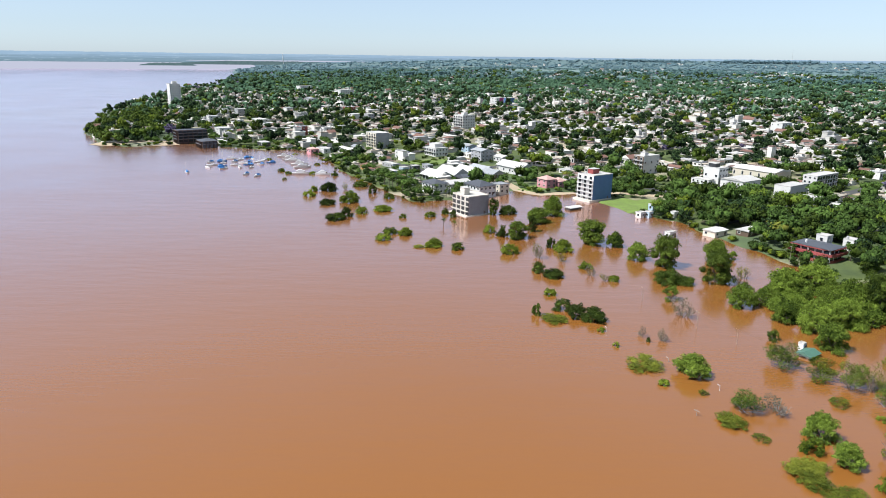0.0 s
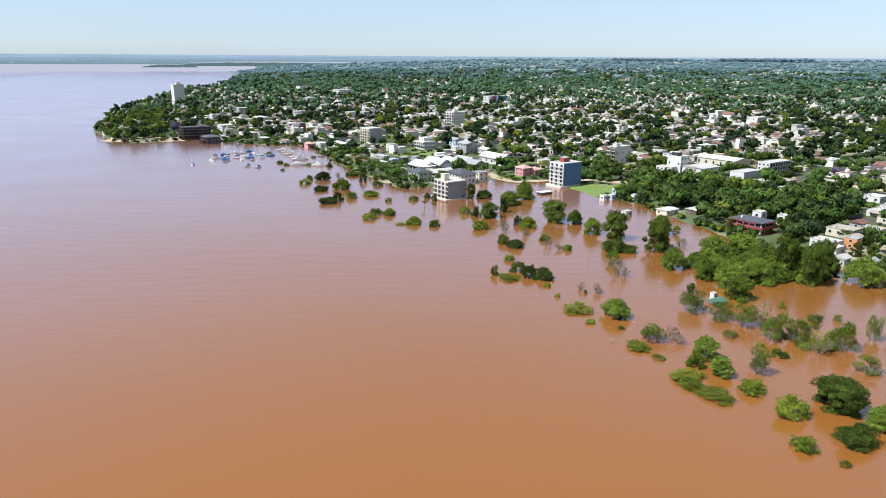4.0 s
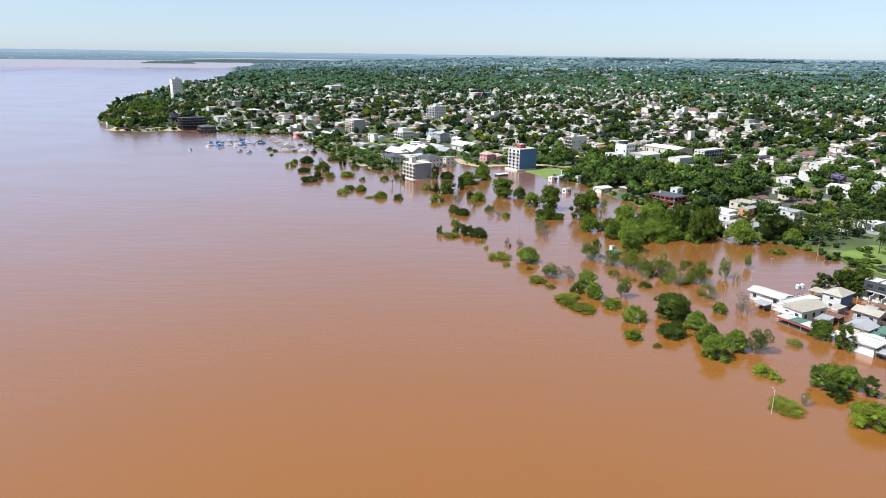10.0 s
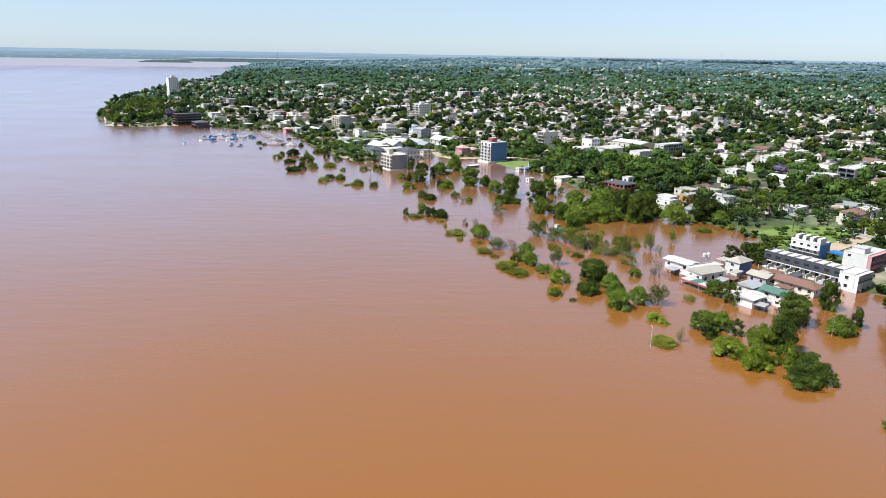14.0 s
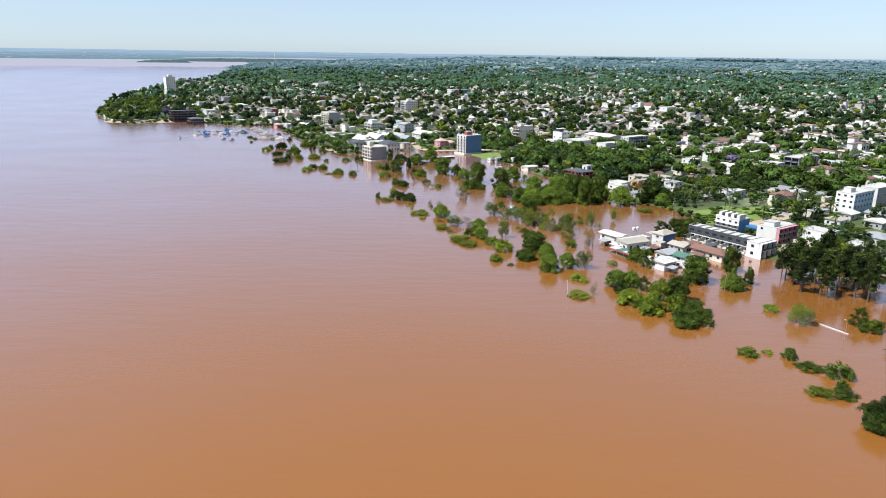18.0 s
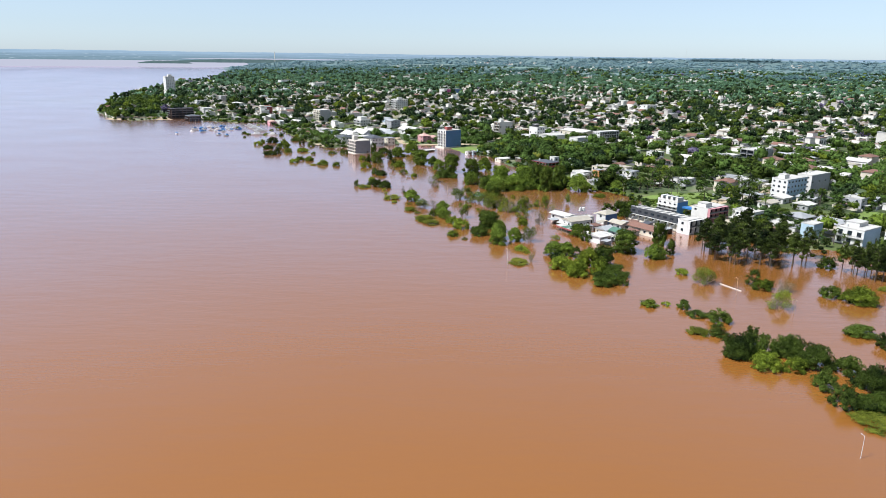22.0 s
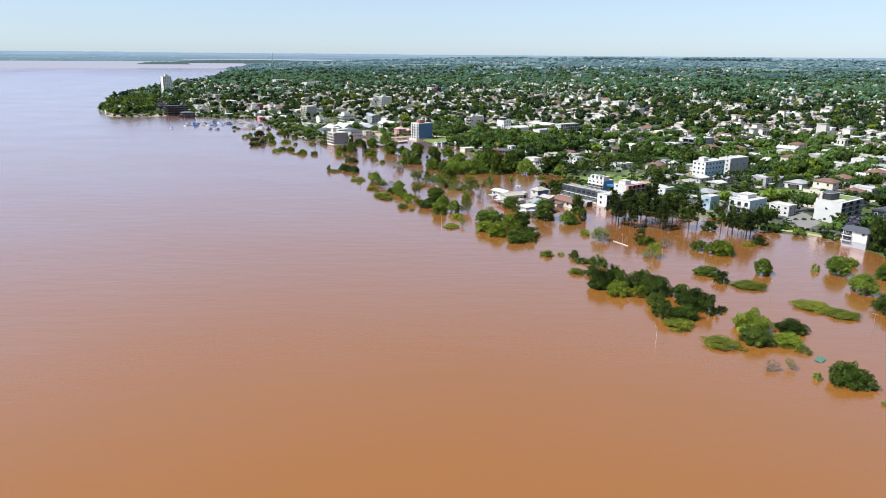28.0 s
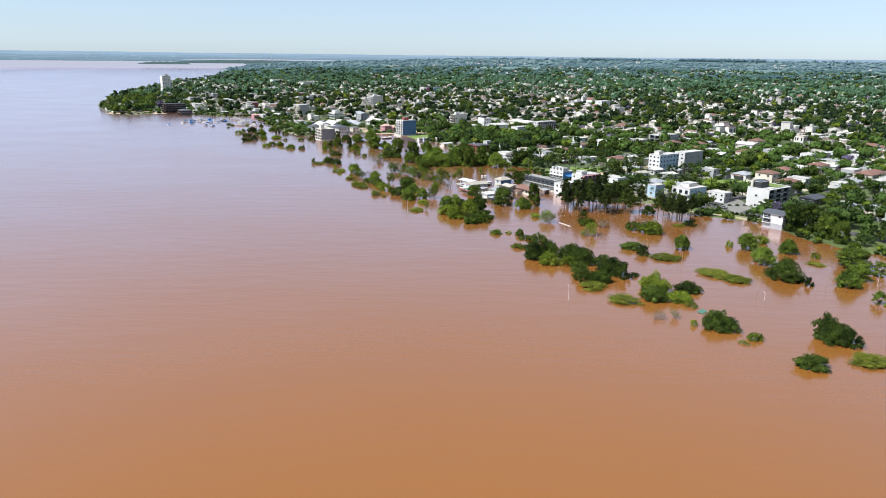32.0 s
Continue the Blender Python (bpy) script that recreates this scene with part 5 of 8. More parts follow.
building("flooded_hut", "small white and blue tank cabin behind the hut", "hut", 108.4, 192.6, -.6, 1.8, 1.6, 2.6, 1, WHITE, "blank", "few", front_mat=PALE_BLUE)
building("flooded_hut", "white kiosk standing in floodwater", "hut", 107.3, 371.9, 0, 4.2, 3.6, 2.7, 1, WHITE, "few", "few")
building("flooded_hut", "blue and white kiosk standing in floodwater", "hut", 112.0, 372.3, 0, 3.4, 3.2, 3.0, 1, PALE_BLUE, "few", "few")
building("flooded_hut", "pale blue hut on the grassy bank", "hut", 118.6, 387.5, .8, 4.9, 3.4, 3.4, 1, PALE_BLUE, "few", "few")
building("flooded_hut", "small white hut at the grass edge", "hut", 125.2, 369.6, .5, 3.4, 2.6, 3.2, 1, WHITE, "blank", "blank")
building("flooded_hut", "white booth surrounded by floodwater", "hut", 110.5, 328.8, -.3, 5.0, 3.2, 2.8, 1, WHITE, "few", "few")
building("shack", "small white-roofed hut on the muddy bank", "shack", 227.0, 224.0, .6, 6.0, 4.4, 2.8, 1, WOOD, "few", "few", roof="gable", roof_mat=WHITE_ROOF, rise=.5)
building("shack", "low shack with white sheet roof at the water", "shack", 134.1, 332.6, 0.2, 10.1, 7.1, 2.8, 1, CREAM, "few", "few", roof="gable", rise=.5)
building("shack", "low shack with pale sheet roof", "shack", 151.4, 333.0, .8, 12.5, 6.8, 2.6, 1, WOOD, "few", "few", roof="gable", rise=.5)
building("canopy", "white canopy roof just above the floodwater", "canopy", 72.8, 390.5, -.8, 9.0, 4.6, 2.0, 1, RUBBER, "blank", "blank", roof="gable", roof_mat=WHITE_ROOF, rise=.5)
building("house", "white bungalow with wide flat roofs", "house", 184.8, 260.7, 1.5, 8.5, 11.0, 3.2, 1, WHITE, "windows", "windows")
building("house", "single-storey house with pale roof terraces", "house", 204.0, 281.0, 2, 11.0, 12.0, 3.4, 1, CREAM, "windows", "windows", roof_mat=BEIGE_ROOF, tanks=1)
building("house", "orange two-storey house with grey roof", "house", 196.0, 259.3, 1.5, 5.0, 5.5, 4.6, 2, ORANGE_WALL, "windows", "windows", roof_mat=GREY_ROOF)

# small houses crowded behind the flooded grove
for x, y, wx, wy, h, wall, roof, rmat, label in (
        (182.4, 254.8, 9, 14, 3.2, WHITE, "flat", WHITE_ROOF, "low white house with pale flat roof crowded among trees"),
        (199.8, 266.7, 13, 9, 3.4, CREAM, "gable", BEIGE_ROOF, "low cream house with pale gabled sheet roof crowded among trees"),
        (220.8, 285.2, 9, 12, 3.2, CREAM, "flat", BEIGE_ROOF, "low cream house with pale flat roof crowded among trees"),
        (218.0, 269.6, 8, 9, 3.2, WHITE, "flat", WHITE_ROOF, "low white house with pale flat roof crowded among trees"),
        (217.2, 253.0, 10, 10, 5.6, WHITE, "flat", GREY_ROOF, "two-storey white house with zinc flat roof crowded among trees"),
        (206.5, 242.3, 8, 7, 3, WHITE, "gable", GREY_ROOF, "low white house with zinc gabled sheet roof crowded among trees"),
        (187.8, 231.9, 8, 6, 2.8, GREY_WALL, "gable", GREY_ROOF, "low grey house with zinc gabled sheet roof crowded among trees"),
        (237.6, 279.2, 9, 11, 3.3, CREAM, "hip", TILE, "low cream house with tiled hipped roof crowded among trees"),
        (240.1, 305.0, 12, 9, 3.2, CREAM, "flat", BEIGE_ROOF, "low cream house with pale flat roof crowded among trees"),
        (258.3, 312.3, 9, 9, 3.2, WHITE, "hip", TILE, "low white house with tiled hipped roof crowded among trees"),
        (179.9, 238.7, 7, 6, 2.8, WHITE, "gable", WHITE_ROOF, "low white house with pale gabled sheet roof crowded among trees"),
        (185.6, 303.9, 7, 6, 5.4, WHITE, "flat", WHITE_ROOF, "two-storey white house with pale flat roof crowded among trees"),
        (236.6, 380.2, 11, 9, 3.2, WHITE, "gable", GREY_ROOF, "low white house with zinc gabled sheet roof crowded among trees"),
        (250.3, 369.2, 9, 9, 3.2, CREAM, "flat", WHITE_ROOF, "low cream house with pale flat roof crowded among trees"),
        (265.1, 358.3, 14, 12, 3.4, WHITE, "flat", WHITE_ROOF, "low white house with pale flat roof crowded among trees"),
        (314.0, 411.0, 14, 12, 6.2, WHITE, "flat", WHITE_ROOF, "two-storey white house with pale flat roof crowded among trees"),
        (280.7, 396.4, 9, 9, 3.2, CREAM, "gable", TILE, "low cream house with tiled gabled sheet roof crowded among trees"),
        (343.0, 475.9, 10, 9, 5.8, GREY_WALL, "hip", SLATE, "two-storey grey house with dark hipped roof crowded among trees"),
        (174.5, 361.8, 7, 6, 3, WHITE, "flat", WHITE_ROOF, "low white house with pale flat roof crowded among trees"),
        (259.7, 335.4, 8, 10, 3.2, WHITE, "flat", GREY_ROOF, "low white house with zinc flat roof crowded among trees"),
        (219.2, 295.1, 8, 8, 3.1, GREY_WALL, "gable", TILE, "low grey house with tiled gabled sheet roof crowded among trees")):
    building("house", label, "house", x, y, float(ground_height(x, y)) - .1, wx * .8, wy * .8, h * .92, 2 if h > 5 else 1, wall, "windows", "windows", roof=roof, roof_mat=rmat, rise=1.4, tanks=1 if roof == "flat" else 0, bay=4.0)

KEEP_OUT += [(300, 67, 13.0), (292, 50, 9.0), (303, 47, 9.0)]
KEEP_OUT.append((284, 150, 16.0))
KEEP_OUT += [(224, 234, 14.0), (214, 178, 11.0), (244, 196, 10.0), (256, 262, 17.0), (247, 219, 9.0)]
# lean-tos, porches and sheds that crowd the riverside compound
lr = random.Random(41)
for x, y, wx, wy, h, mat, label in ((148, 113, 5, 6, 2.6, WHITE_ROOF, "white sheet lean-to beside the club"), (144, 121, 4, 5, 2.4, GREY_ROOF, "grey sheet lean-to over floodwater"), (158, 107, 6, 4, 2.5, GREY_ROOF, "zinc porch roof in the compound"),
                                    (163, 110, 4, 5, 2.4, TILE, "rusty porch roof in the compound"), (168, 117, 5, 3, 2.7, BEIGE_ROOF, "beige porch roof in the compound"), (166, 93, 5, 4, 2.6, GREEN_ROOF, "green sheet porch roof"),
                                    (156, 93, 5, 6, 2.3, WHITE_ROOF, "white canopy at the water"), (162, 81, 4, 4, 2.2, GREY_ROOF, "zinc canopy at the water"), (173, 96, 5, 5, 2.6, GREEN_ROOF, "green sheet shed roof"),
                                    (179, 100, 4, 6, 2.5, TILE, "rusty shed roof beside the cottage"), (178, 116, 5, 4, 2.8, GREY_ROOF, "zinc shed roof among houses"), (184, 118, 4, 5, 2.7, TILE, "tiled porch between houses"),
                                    (190, 114, 5, 4, 2.8, SLATE, "dark carport roof between the houses"), (196, 104, 5, 5, 2.6, GREY_ROOF, "zinc carport roof beside the villa"), (170, 134, 5, 5, 2.8, BEIGE_ROOF, "beige shed roof behind the club"), (161, 120, 4, 4, 3.0, GREY_ROOF, "zinc lean-to behind the club")):
    ob = new("lean_to")
    ob.matrix_basis = pose(x, y, 0, 0, 0, TURN + lr.uniform(-9, 9))
    tagged(ob, label, "lean-to", "lean-tos")
    bm = boxes((-wx / 2, wx / 2, -wy / 2, wy / 2, h, h + .1))
    for v in bm.verts:
        v.co.z += .07 * v.co.x + .03 * lr.uniform(-1, 1)
    part("roof", bm, mat, ob)
    part("back_wall", boxes((wx / 2 - .35, wx / 2 - .2, -wy / 2 + .2, wy / 2 - .2, -1.2, h)), lr.choice((CREAM, GREY_WALL, WOOD)), ob)
    for sx_ in (-1, 1):
        bm = bmesh.new()
        tube(bm, (-wx / 2 + .2, sx_ * (wy / 2 - .2), -1.2), (-wx / 2 + .2, sx_ * (wy / 2 - .2), h - .05), .06, .06, 5)
        part("post", bm, POLE, ob)

# larger houses behind the moorings
for x, y, wx, wy, h, wall, roof, rmat, label in (
        (-243.0, 729.2, 12, 18, 8, WHITE, "flat", WHITE_ROOF, "white three-storey riverside block"),
        (-202.5, 683.9, 12, 20, 5.6, CREAM, "flat", BEIGE_ROOF, "long cream two-storey riverside house"),
        (-180.2, 657.0, 8, 15, 3.6, BLACK_PANEL, "flat", WHITE_ROOF, "low dark boathouse with white roof"),
        (-232.2, 837.1, 15, 15, 6.4, WHITE, "hip", WHITE_ROOF, "white house with broad pale hip roof"),
        (-290.0, 951.0, 13, 13, 10, GREY_WALL, "flat", WHITE_ROOF, "grey four-storey block among trees"),
        (-158.8, 734.7, 8, 9, 9.5, RED_WALL, "flat", GREY_ROOF, "narrow red three-storey house"),
        (-136.3, 749.2, 8, 9, 7, WHITE, "flat", WHITE_ROOF, "white two-storey cube among trees"),
        (-104.2, 882.3, 9, 11, 9.5, GREY_WALL, "flat", WHITE_ROOF, "grey three-storey flats among trees"),
        (-241.4, 1189.2, 14, 18, 10, GREY_WALL, "hip", GREY_ROOF, "large grey building with zinc roof"),
        (-240.9, 1022.9, 10, 14, 6, WHITE, "flat", GREY_ROOF, "white two-storey house with zinc roof"),
        (-293.8, 846.1, 11, 13, 9, WHITE, "flat", WHITE_ROOF, "white three-storey house on the headland"),
        (-414.4, 1130.0, 10, 15, 9, CREAM, "flat", GREY_ROOF, "cream three-storey block on the headland"),
        (-154.3, 1050.2, 12, 18, 6, RED_WALL, "flat", GREY_ROOF, "low red commercial block")):
    building("house", label, "house", x, y, float(ground_height(x, y)) - .1, wx, wy, h, max(1, round(h / 3.1)), wall, "windows", "windows", roof=roof, roof_mat=rmat, rise=1.8, tanks=1 if roof == "flat" else 0, bay=4.5)

# cabins and houses along the moorings
for x, y, wx, wy, h, wall, roof, rmat, label in (
        (-46.9, 533.3, 5, 17, 3, GREY_WALL, "flat", WHITE_ROOF, "long low grey row building with pale roof"),
        (-34.8, 512.5, 5, 6, 3, PALE_BLUE, "flat", WHITE_ROOF, "small teal and white cabin"),
        (-26.7, 517.4, 5, 6, 3, BLACK_PANEL, "flat", WHITE_ROOF, "small dark cabin with white roof"),
        (-17.1, 521.1, 5, 8, 3, GREY_WALL, "flat", GREY_ROOF, "low dark grey cabin near the palms"),
        (-43.5, 498.8, 6, 13, 3.2, PALE_BLUE, "flat", WHITE_ROOF, "low pale blue house by the water"),
        (-64.0, 523.8, 7, 9, 3.6, ORANGE_WALL, "hip", TILE, "orange house with tiled roof"),
        (-92.0, 610.0, 9, 22, 3.6, WHITE, "gable", WHITE_ROOF, "long white low roofs near the moorings"),
        (-84.4, 621.4, 8, 12, 4, WHITE, "gable", GREY_ROOF, "white house with zinc gable roof"),
        (-114.5, 619.8, 9, 17, 3.6, WHITE, "flat", WHITE_ROOF, "white flat-roofed boathouse near the moorings"),
        (-42.3, 580.2, 7, 7, 5.8, WHITE, "flat", WHITE_ROOF, "white two-storey cube house"),
        (17.0, 614.2, 9, 11, 5.4, PALE_BLUE, "gable", GREY_ROOF, "pale blue house with zinc gable"),
        (26.5, 563.4, 12, 14, 8.4, GREY_WALL, "gable", GREY_ROOF, "tall grey modern house with pitched roofs"),
        (-124.4, 614.9, 8, 9, 3.6, PINK_WALL, "hip", PINK_TILE, "pink house with red tiled roof"),
        (42.9, 557.6, 9, 12, 3.8, WHITE, "gable", WHITE_ROOF, "white house with pale gabled roof"),
        (-1.5, 691.6, 8, 9, 3.4, CREAM, "hip", TILE, "cream house with tiled hip roof")):
    building("house", label, "house", x, y, float(ground_height(x, y)) - .1, wx, wy, h, 3 if h > 8 else 2 if h > 5 else 1, wall, "windows", "windows", roof=roof, roof_mat=rmat, rise=1.6, tanks=1 if h > 5 and roof == "flat" else 0, bay=4.0)

building("office_building", "long grey-violet slab under the lattice mast", "office block", 291, 1683, 5, 30.0, 16.0, 12.0, 4, GREY_WALL, "windows", "windows", roof_mat=SLATE, bay=5)
ch = building("church", "pale twin-towered church with a red roof", "church", 589, 2316, 5, 14.0, 30.0, 9.0, 2, CREAM, "few", "few", roof="gable", roof_mat=TILE, rise=4.0, bay=6)
for q in (-6.0, 6.0):
    tw = part("tower", boxes((q - 2.2, q + 2.2, -17.5, -13.1, -1, 17.0)), CREAM, ch)
    part("spire", hip_roof(4.6, 4.6, 17.0, 4.0, .2), GREY_ROOF, tw).matrix_basis = pose(q, -15.3, 0)

# club deck, canopies and rooftop tanks by the water
deck = new("club_deck")
deck.matrix_basis = pose(148.6, 104.6, 0, 0, 0, -61)
tagged(deck, "white and green awnings over a flooded riverside deck", "deck")
for k in range(3):
    x0 = -6.2 + 4.15 * k
    part("awning", boxes((x0, x0 + 4.0, -2.6, 2.6, 2.3 + .08 * k, 2.42 + .08 * k)), GREEN_ROOF if k == 1 else WHITE_ROOF, deck)
    for s in (-2.4, 2.4):
        bm = bmesh.new()
        tube(bm, (x0 + .3, s, -1), (x0 + .3, s, 2.35), .07, .07, 6)
        part("post", bm, PALE_POLE, deck)
part("fascia", boxes((-6.3, 6.3, -2.78, -2.68, 1.75, 2.3)), RED_WALL, deck, "maroon fascia board")
part("deck_floor", boxes((-6.2, 6.2, -2.5, 2.5, -.2, .25)), WOOD, deck)
# crates afloat or stacked in the compound
for x, y, q, m_, label in ((172.0, 102.5, .9, ORANGE_WALL, "small orange crate in the flooded yard"), (173.6, 103.4, .8, BLUE_TARP, "small blue crate in the flooded yard"), (171.2, 104.4, .8, RED_WALL, "small red crate in the flooded yard"),
                           (152.6, 121.5, .9, BLUE_TARP, "small blue crate behind the club"), (166.8, 122.0, .9, PALE_POLE, "small white crate behind the club"), (181.0, 112.0, .9, ORANGE_WALL, "small orange crate between the sheds")):
    crate = new("storage_crate")
    crate.matrix_basis = pose(x, y, max(0.0, float(ground_height(x, y))), 0, 0, 20 * x)
    tagged(crate, label, "crate", "crates")
    part("body", boxes((-q, q, -q * .7, q * .7, -.3, q * .8)), m_, crate)
    part("lid", boxes((-q * 1.05, q * 1.05, -q * .75, q * .75, q * .8, q * .92)), m_, crate)
tt = new("tank_tower")
tt.matrix_basis = pose(159.5, 127.5, 0, 0, 0, 20)
tagged(tt, "two white water tanks on a steel stand", "water tank")
for sx in (-1.3, 1.3):
    for sy in (-.6, .6):
        bm = bmesh.new()
        tube(bm, (sx, sy, -1), (sx * .9, sy, 5.6), .07, .07, 5)
        part("leg", bm, METAL, tt)
    bm = bmesh.new()
    tube(bm, (sx * .75, 0, 5.7), (sx * .75, 0, 7.0), .75, .75, 12)
    tube(bm, (sx * .75, 0, 7.0), (sx * .75, 0, 7.3), .75, .3, 12)
    part("tank", bm, TANK, tt)
part("platform", boxes((-1.7, 1.7, -.8, .8, 5.58, 5.7)), METAL, tt)
bar = new("floating_barrier")
bar.matrix_basis = pose(195.4, 23.0, 0.12, 0, 0, -62)
tagged(bar, "long white barrier rail lying in the floodwater", "barrier")
part("rail", boxes((-4.8, 4.8, -.11, .11, -.1, .18)), PALE_POLE, bar)
part("rail", boxes((-4.8, 4.8, .4, .48, -.1, .1)), PALE_POLE, bar)

# ---- the town behind: streets, houses, trees ----
PITCH_A, PITCH_B, STREET = 92.0, 104.0, 11.0


def to_world(a, b):
    return U[0] * a + W[0] * b, U[1] * a + W[1] * b


def in_sight(x, y, margin=40.0):
    return y > -60 and x < 0.70 * (y + 311) + 150 + margin and x > -0.70 * (y + 20) - margin


def road(name, a0, b0, a1, b1, width, mat, label):
    n = max(2, int(math.hypot(a1 - a0, b1 - b0) / 12))
    f = np.linspace(0, 1, n)
    ax, bx = a0 + (a1 - a0) * f, b0 + (b1 - b0) * f
    d = np.array([a1 - a0, b1 - b0]) / math.hypot(a1 - a0, b1 - b0)
    V = []
    for s in (-.5, .5):
        x, y = to_world(ax - d[1] * width * s, bx + d[0] * width * s)
        V.append(np.stack([x, y, ground_height(x, y) + .12], -1))
    x0, y0 = to_world(ax, bx)
    ok = (inland(x0, y0) > 6)
    j = np.arange(n)
    Q = np.stack([j[:-1], j[1:], j[1:] + n, j[:-1] + n], -1)[ok[:-1] & ok[1:]]
    if len(Q):
        tagged(new(name, quads(name, np.concatenate(V), Q, [mat])), label, "street", kind="structure")


for k in range(-6, 22):
    road("road", -400, k * PITCH_B, 1900, k * PITCH_B, 8.0, DIRT if k % 3 == 0 else ASPHALT, "sandy town street" if k % 3 == 0 else "worn asphalt town street")
for k in range(-3, 20):
    road("road", k * PITCH_A, -500, k * PITCH_A, 2200, 8.0, DIRT if k % 4 == 1 else ASPHALT, "sandy town street" if k % 4 == 1 else "worn asphalt town street")

# open lawns by the water
LAWNS = ((110, 402, 20, 17), (229, 183, 27, 16), (284, 50, 5, 16), (-18, 552, 22, 14), (318, 132, 22, 12), (60, 452, 26, 7))
for cx, cy, ra, rb in LAWNS:
    n, m_ = 40, 7
    an = np.linspace(0, 2 * math.pi, n, endpoint=False)
    V = []
    for k in range(m_ + 1):
        wob = 1 + .16 * np.sin(3 * an + cx) + .1 * np.sin(7 * an)
        ca, cb = ra * k / m_ * np.cos(an) * wob, rb * k / m_ * np.sin(an) * wob
        x, y = cx + U[0] * ca + W[0] * cb, cy + U[1] * ca + W[1] * cb
        V.append(np.stack([x, y, ground_height(x, y) + .14], -1))
    j = np.arange(n)
    Q = np.concatenate([np.stack([k * n + j, k * n + (j + 1) % n, (k + 1) * n + (j + 1) % n, (k + 1) * n + j], -1) for k in range(m_)])[:, ::-1]
    tagged(new("lawn", quads("lawn", np.concatenate(V), Q, [LAWN])), "bright mown grass between the houses and the flood", "lawn", kind="structure")
    KEEP_OUT.append((cx, cy, min(ra, rb) + 2.0))
road("road", 300, 372, 240, 300, 7.0, DIRT, "sandy waterfront track")

# paved yard and sandy track by the tall block
YARD = ((292.2, 74.4), (308.4, 85.6), (307.1, 63.5), (292.5, 49.6))
V = np.array([((YARD[0][0] * (1 - u) + YARD[1][0] * u) * (1 - v) + (YARD[3][0] * (1 - u) + YARD[2][0] * u) * v,
               (YARD[0][1] * (1 - u) + YARD[1][1] * u) * (1 - v) + (YARD[3][1] * (1 - u) + YARD[2][1] * u) * v, 0) for v in np.linspace(0, 1, 12) for u in np.linspace(0, 1, 12)])
V[:, 2] = ground_height(V[:, 0], V[:, 1]) + .16
k = np.arange(11)[:, None] * 12 + np.arange(11)[None, :]
tagged(new("pavement", quads("pavement", V, np.stack([k, k + 1, k + 13, k + 12], -1).reshape(-1, 4), [PAVING])), "pale paved yard beside the tall block", "yard", kind="structure")
TRACK = ((270.3, 56.8), (274.8, 53.0), (280.7, 49.3), (288.0, 45.7), (294.7, 39.7), (299.1, 32.6))
V = []
for side in (-1.6, 1.6):
    for k in range(len(TRACK) * 6 - 5):
        f = k / 6
        i = min(int(f), len(TRACK) - 2)
        (x0, y0), (x1, y1) = TRACK[i], TRACK[i + 1]
        d = math.hypot(x1 - x0, y1 - y0)
        x, y = x0 + (x1 - x0) * (f - i) - (y1 - y0) / d * side, y0 + (y1 - y0) * (f - i) + (x1 - x0) / d * side
        V.append((x, y, max(.08, float(ground_height(x, y)) + .14)))
k, n = np.arange(len(V) // 2 - 1), len(V) // 2
tagged(new("road", quads("road", np.array(V), np.stack([k, k + 1, k + n + 1, k + n], -1), [DIRT])), "sandy footpath along the flood's edge", "path", kind="structure")

WAY = ((-2.0, 512.0), (20.0, 505.0), (37.0, 482.0), (45.0, 447.0), (58.0, 432.0), (78.0, 438.0), (98.0, 441.0), (126.0, 428.0), (158.0, 420.0))
V = []
for side in (-3.2, 3.2):
    for k in range(len(WAY) * 8 - 7):
        f = k / 8
        i = min(int(f), len(WAY) - 2)
        (x0, y0), (x1, y1) = WAY[i], WAY[i + 1]
        d = math.hypot(x1 - x0, y1 - y0)
        w_ = side * (1 + .12 * math.sin(k * .9))
        x, y = x0 + (x1 - x0) * (f - i) - (y1 - y0) / d * w_, y0 + (y1 - y0) * (f - i) + (x1 - x0) / d * w_
        V.append((x, y, max(.1, float(ground_height(x, y)) + .2)))
k, n = np.arange(len(V) // 2 - 1), len(V) // 2
tagged(new("road", quads("road", np.array(V), np.stack([k, k + 1, k + n + 1, k + n], -1), [DIRT])), "pale sandy road along the waterfront gardens", "road", kind="structure")
KEEP_OUT += [(37, 482, 5.0), (41, 465, 5.0), (45, 447, 5.0), (58, 432, 5.0), (78, 438, 5.0), (98, 441, 5.0), (126, 428, 5.0), (112, 434, 5.0)]

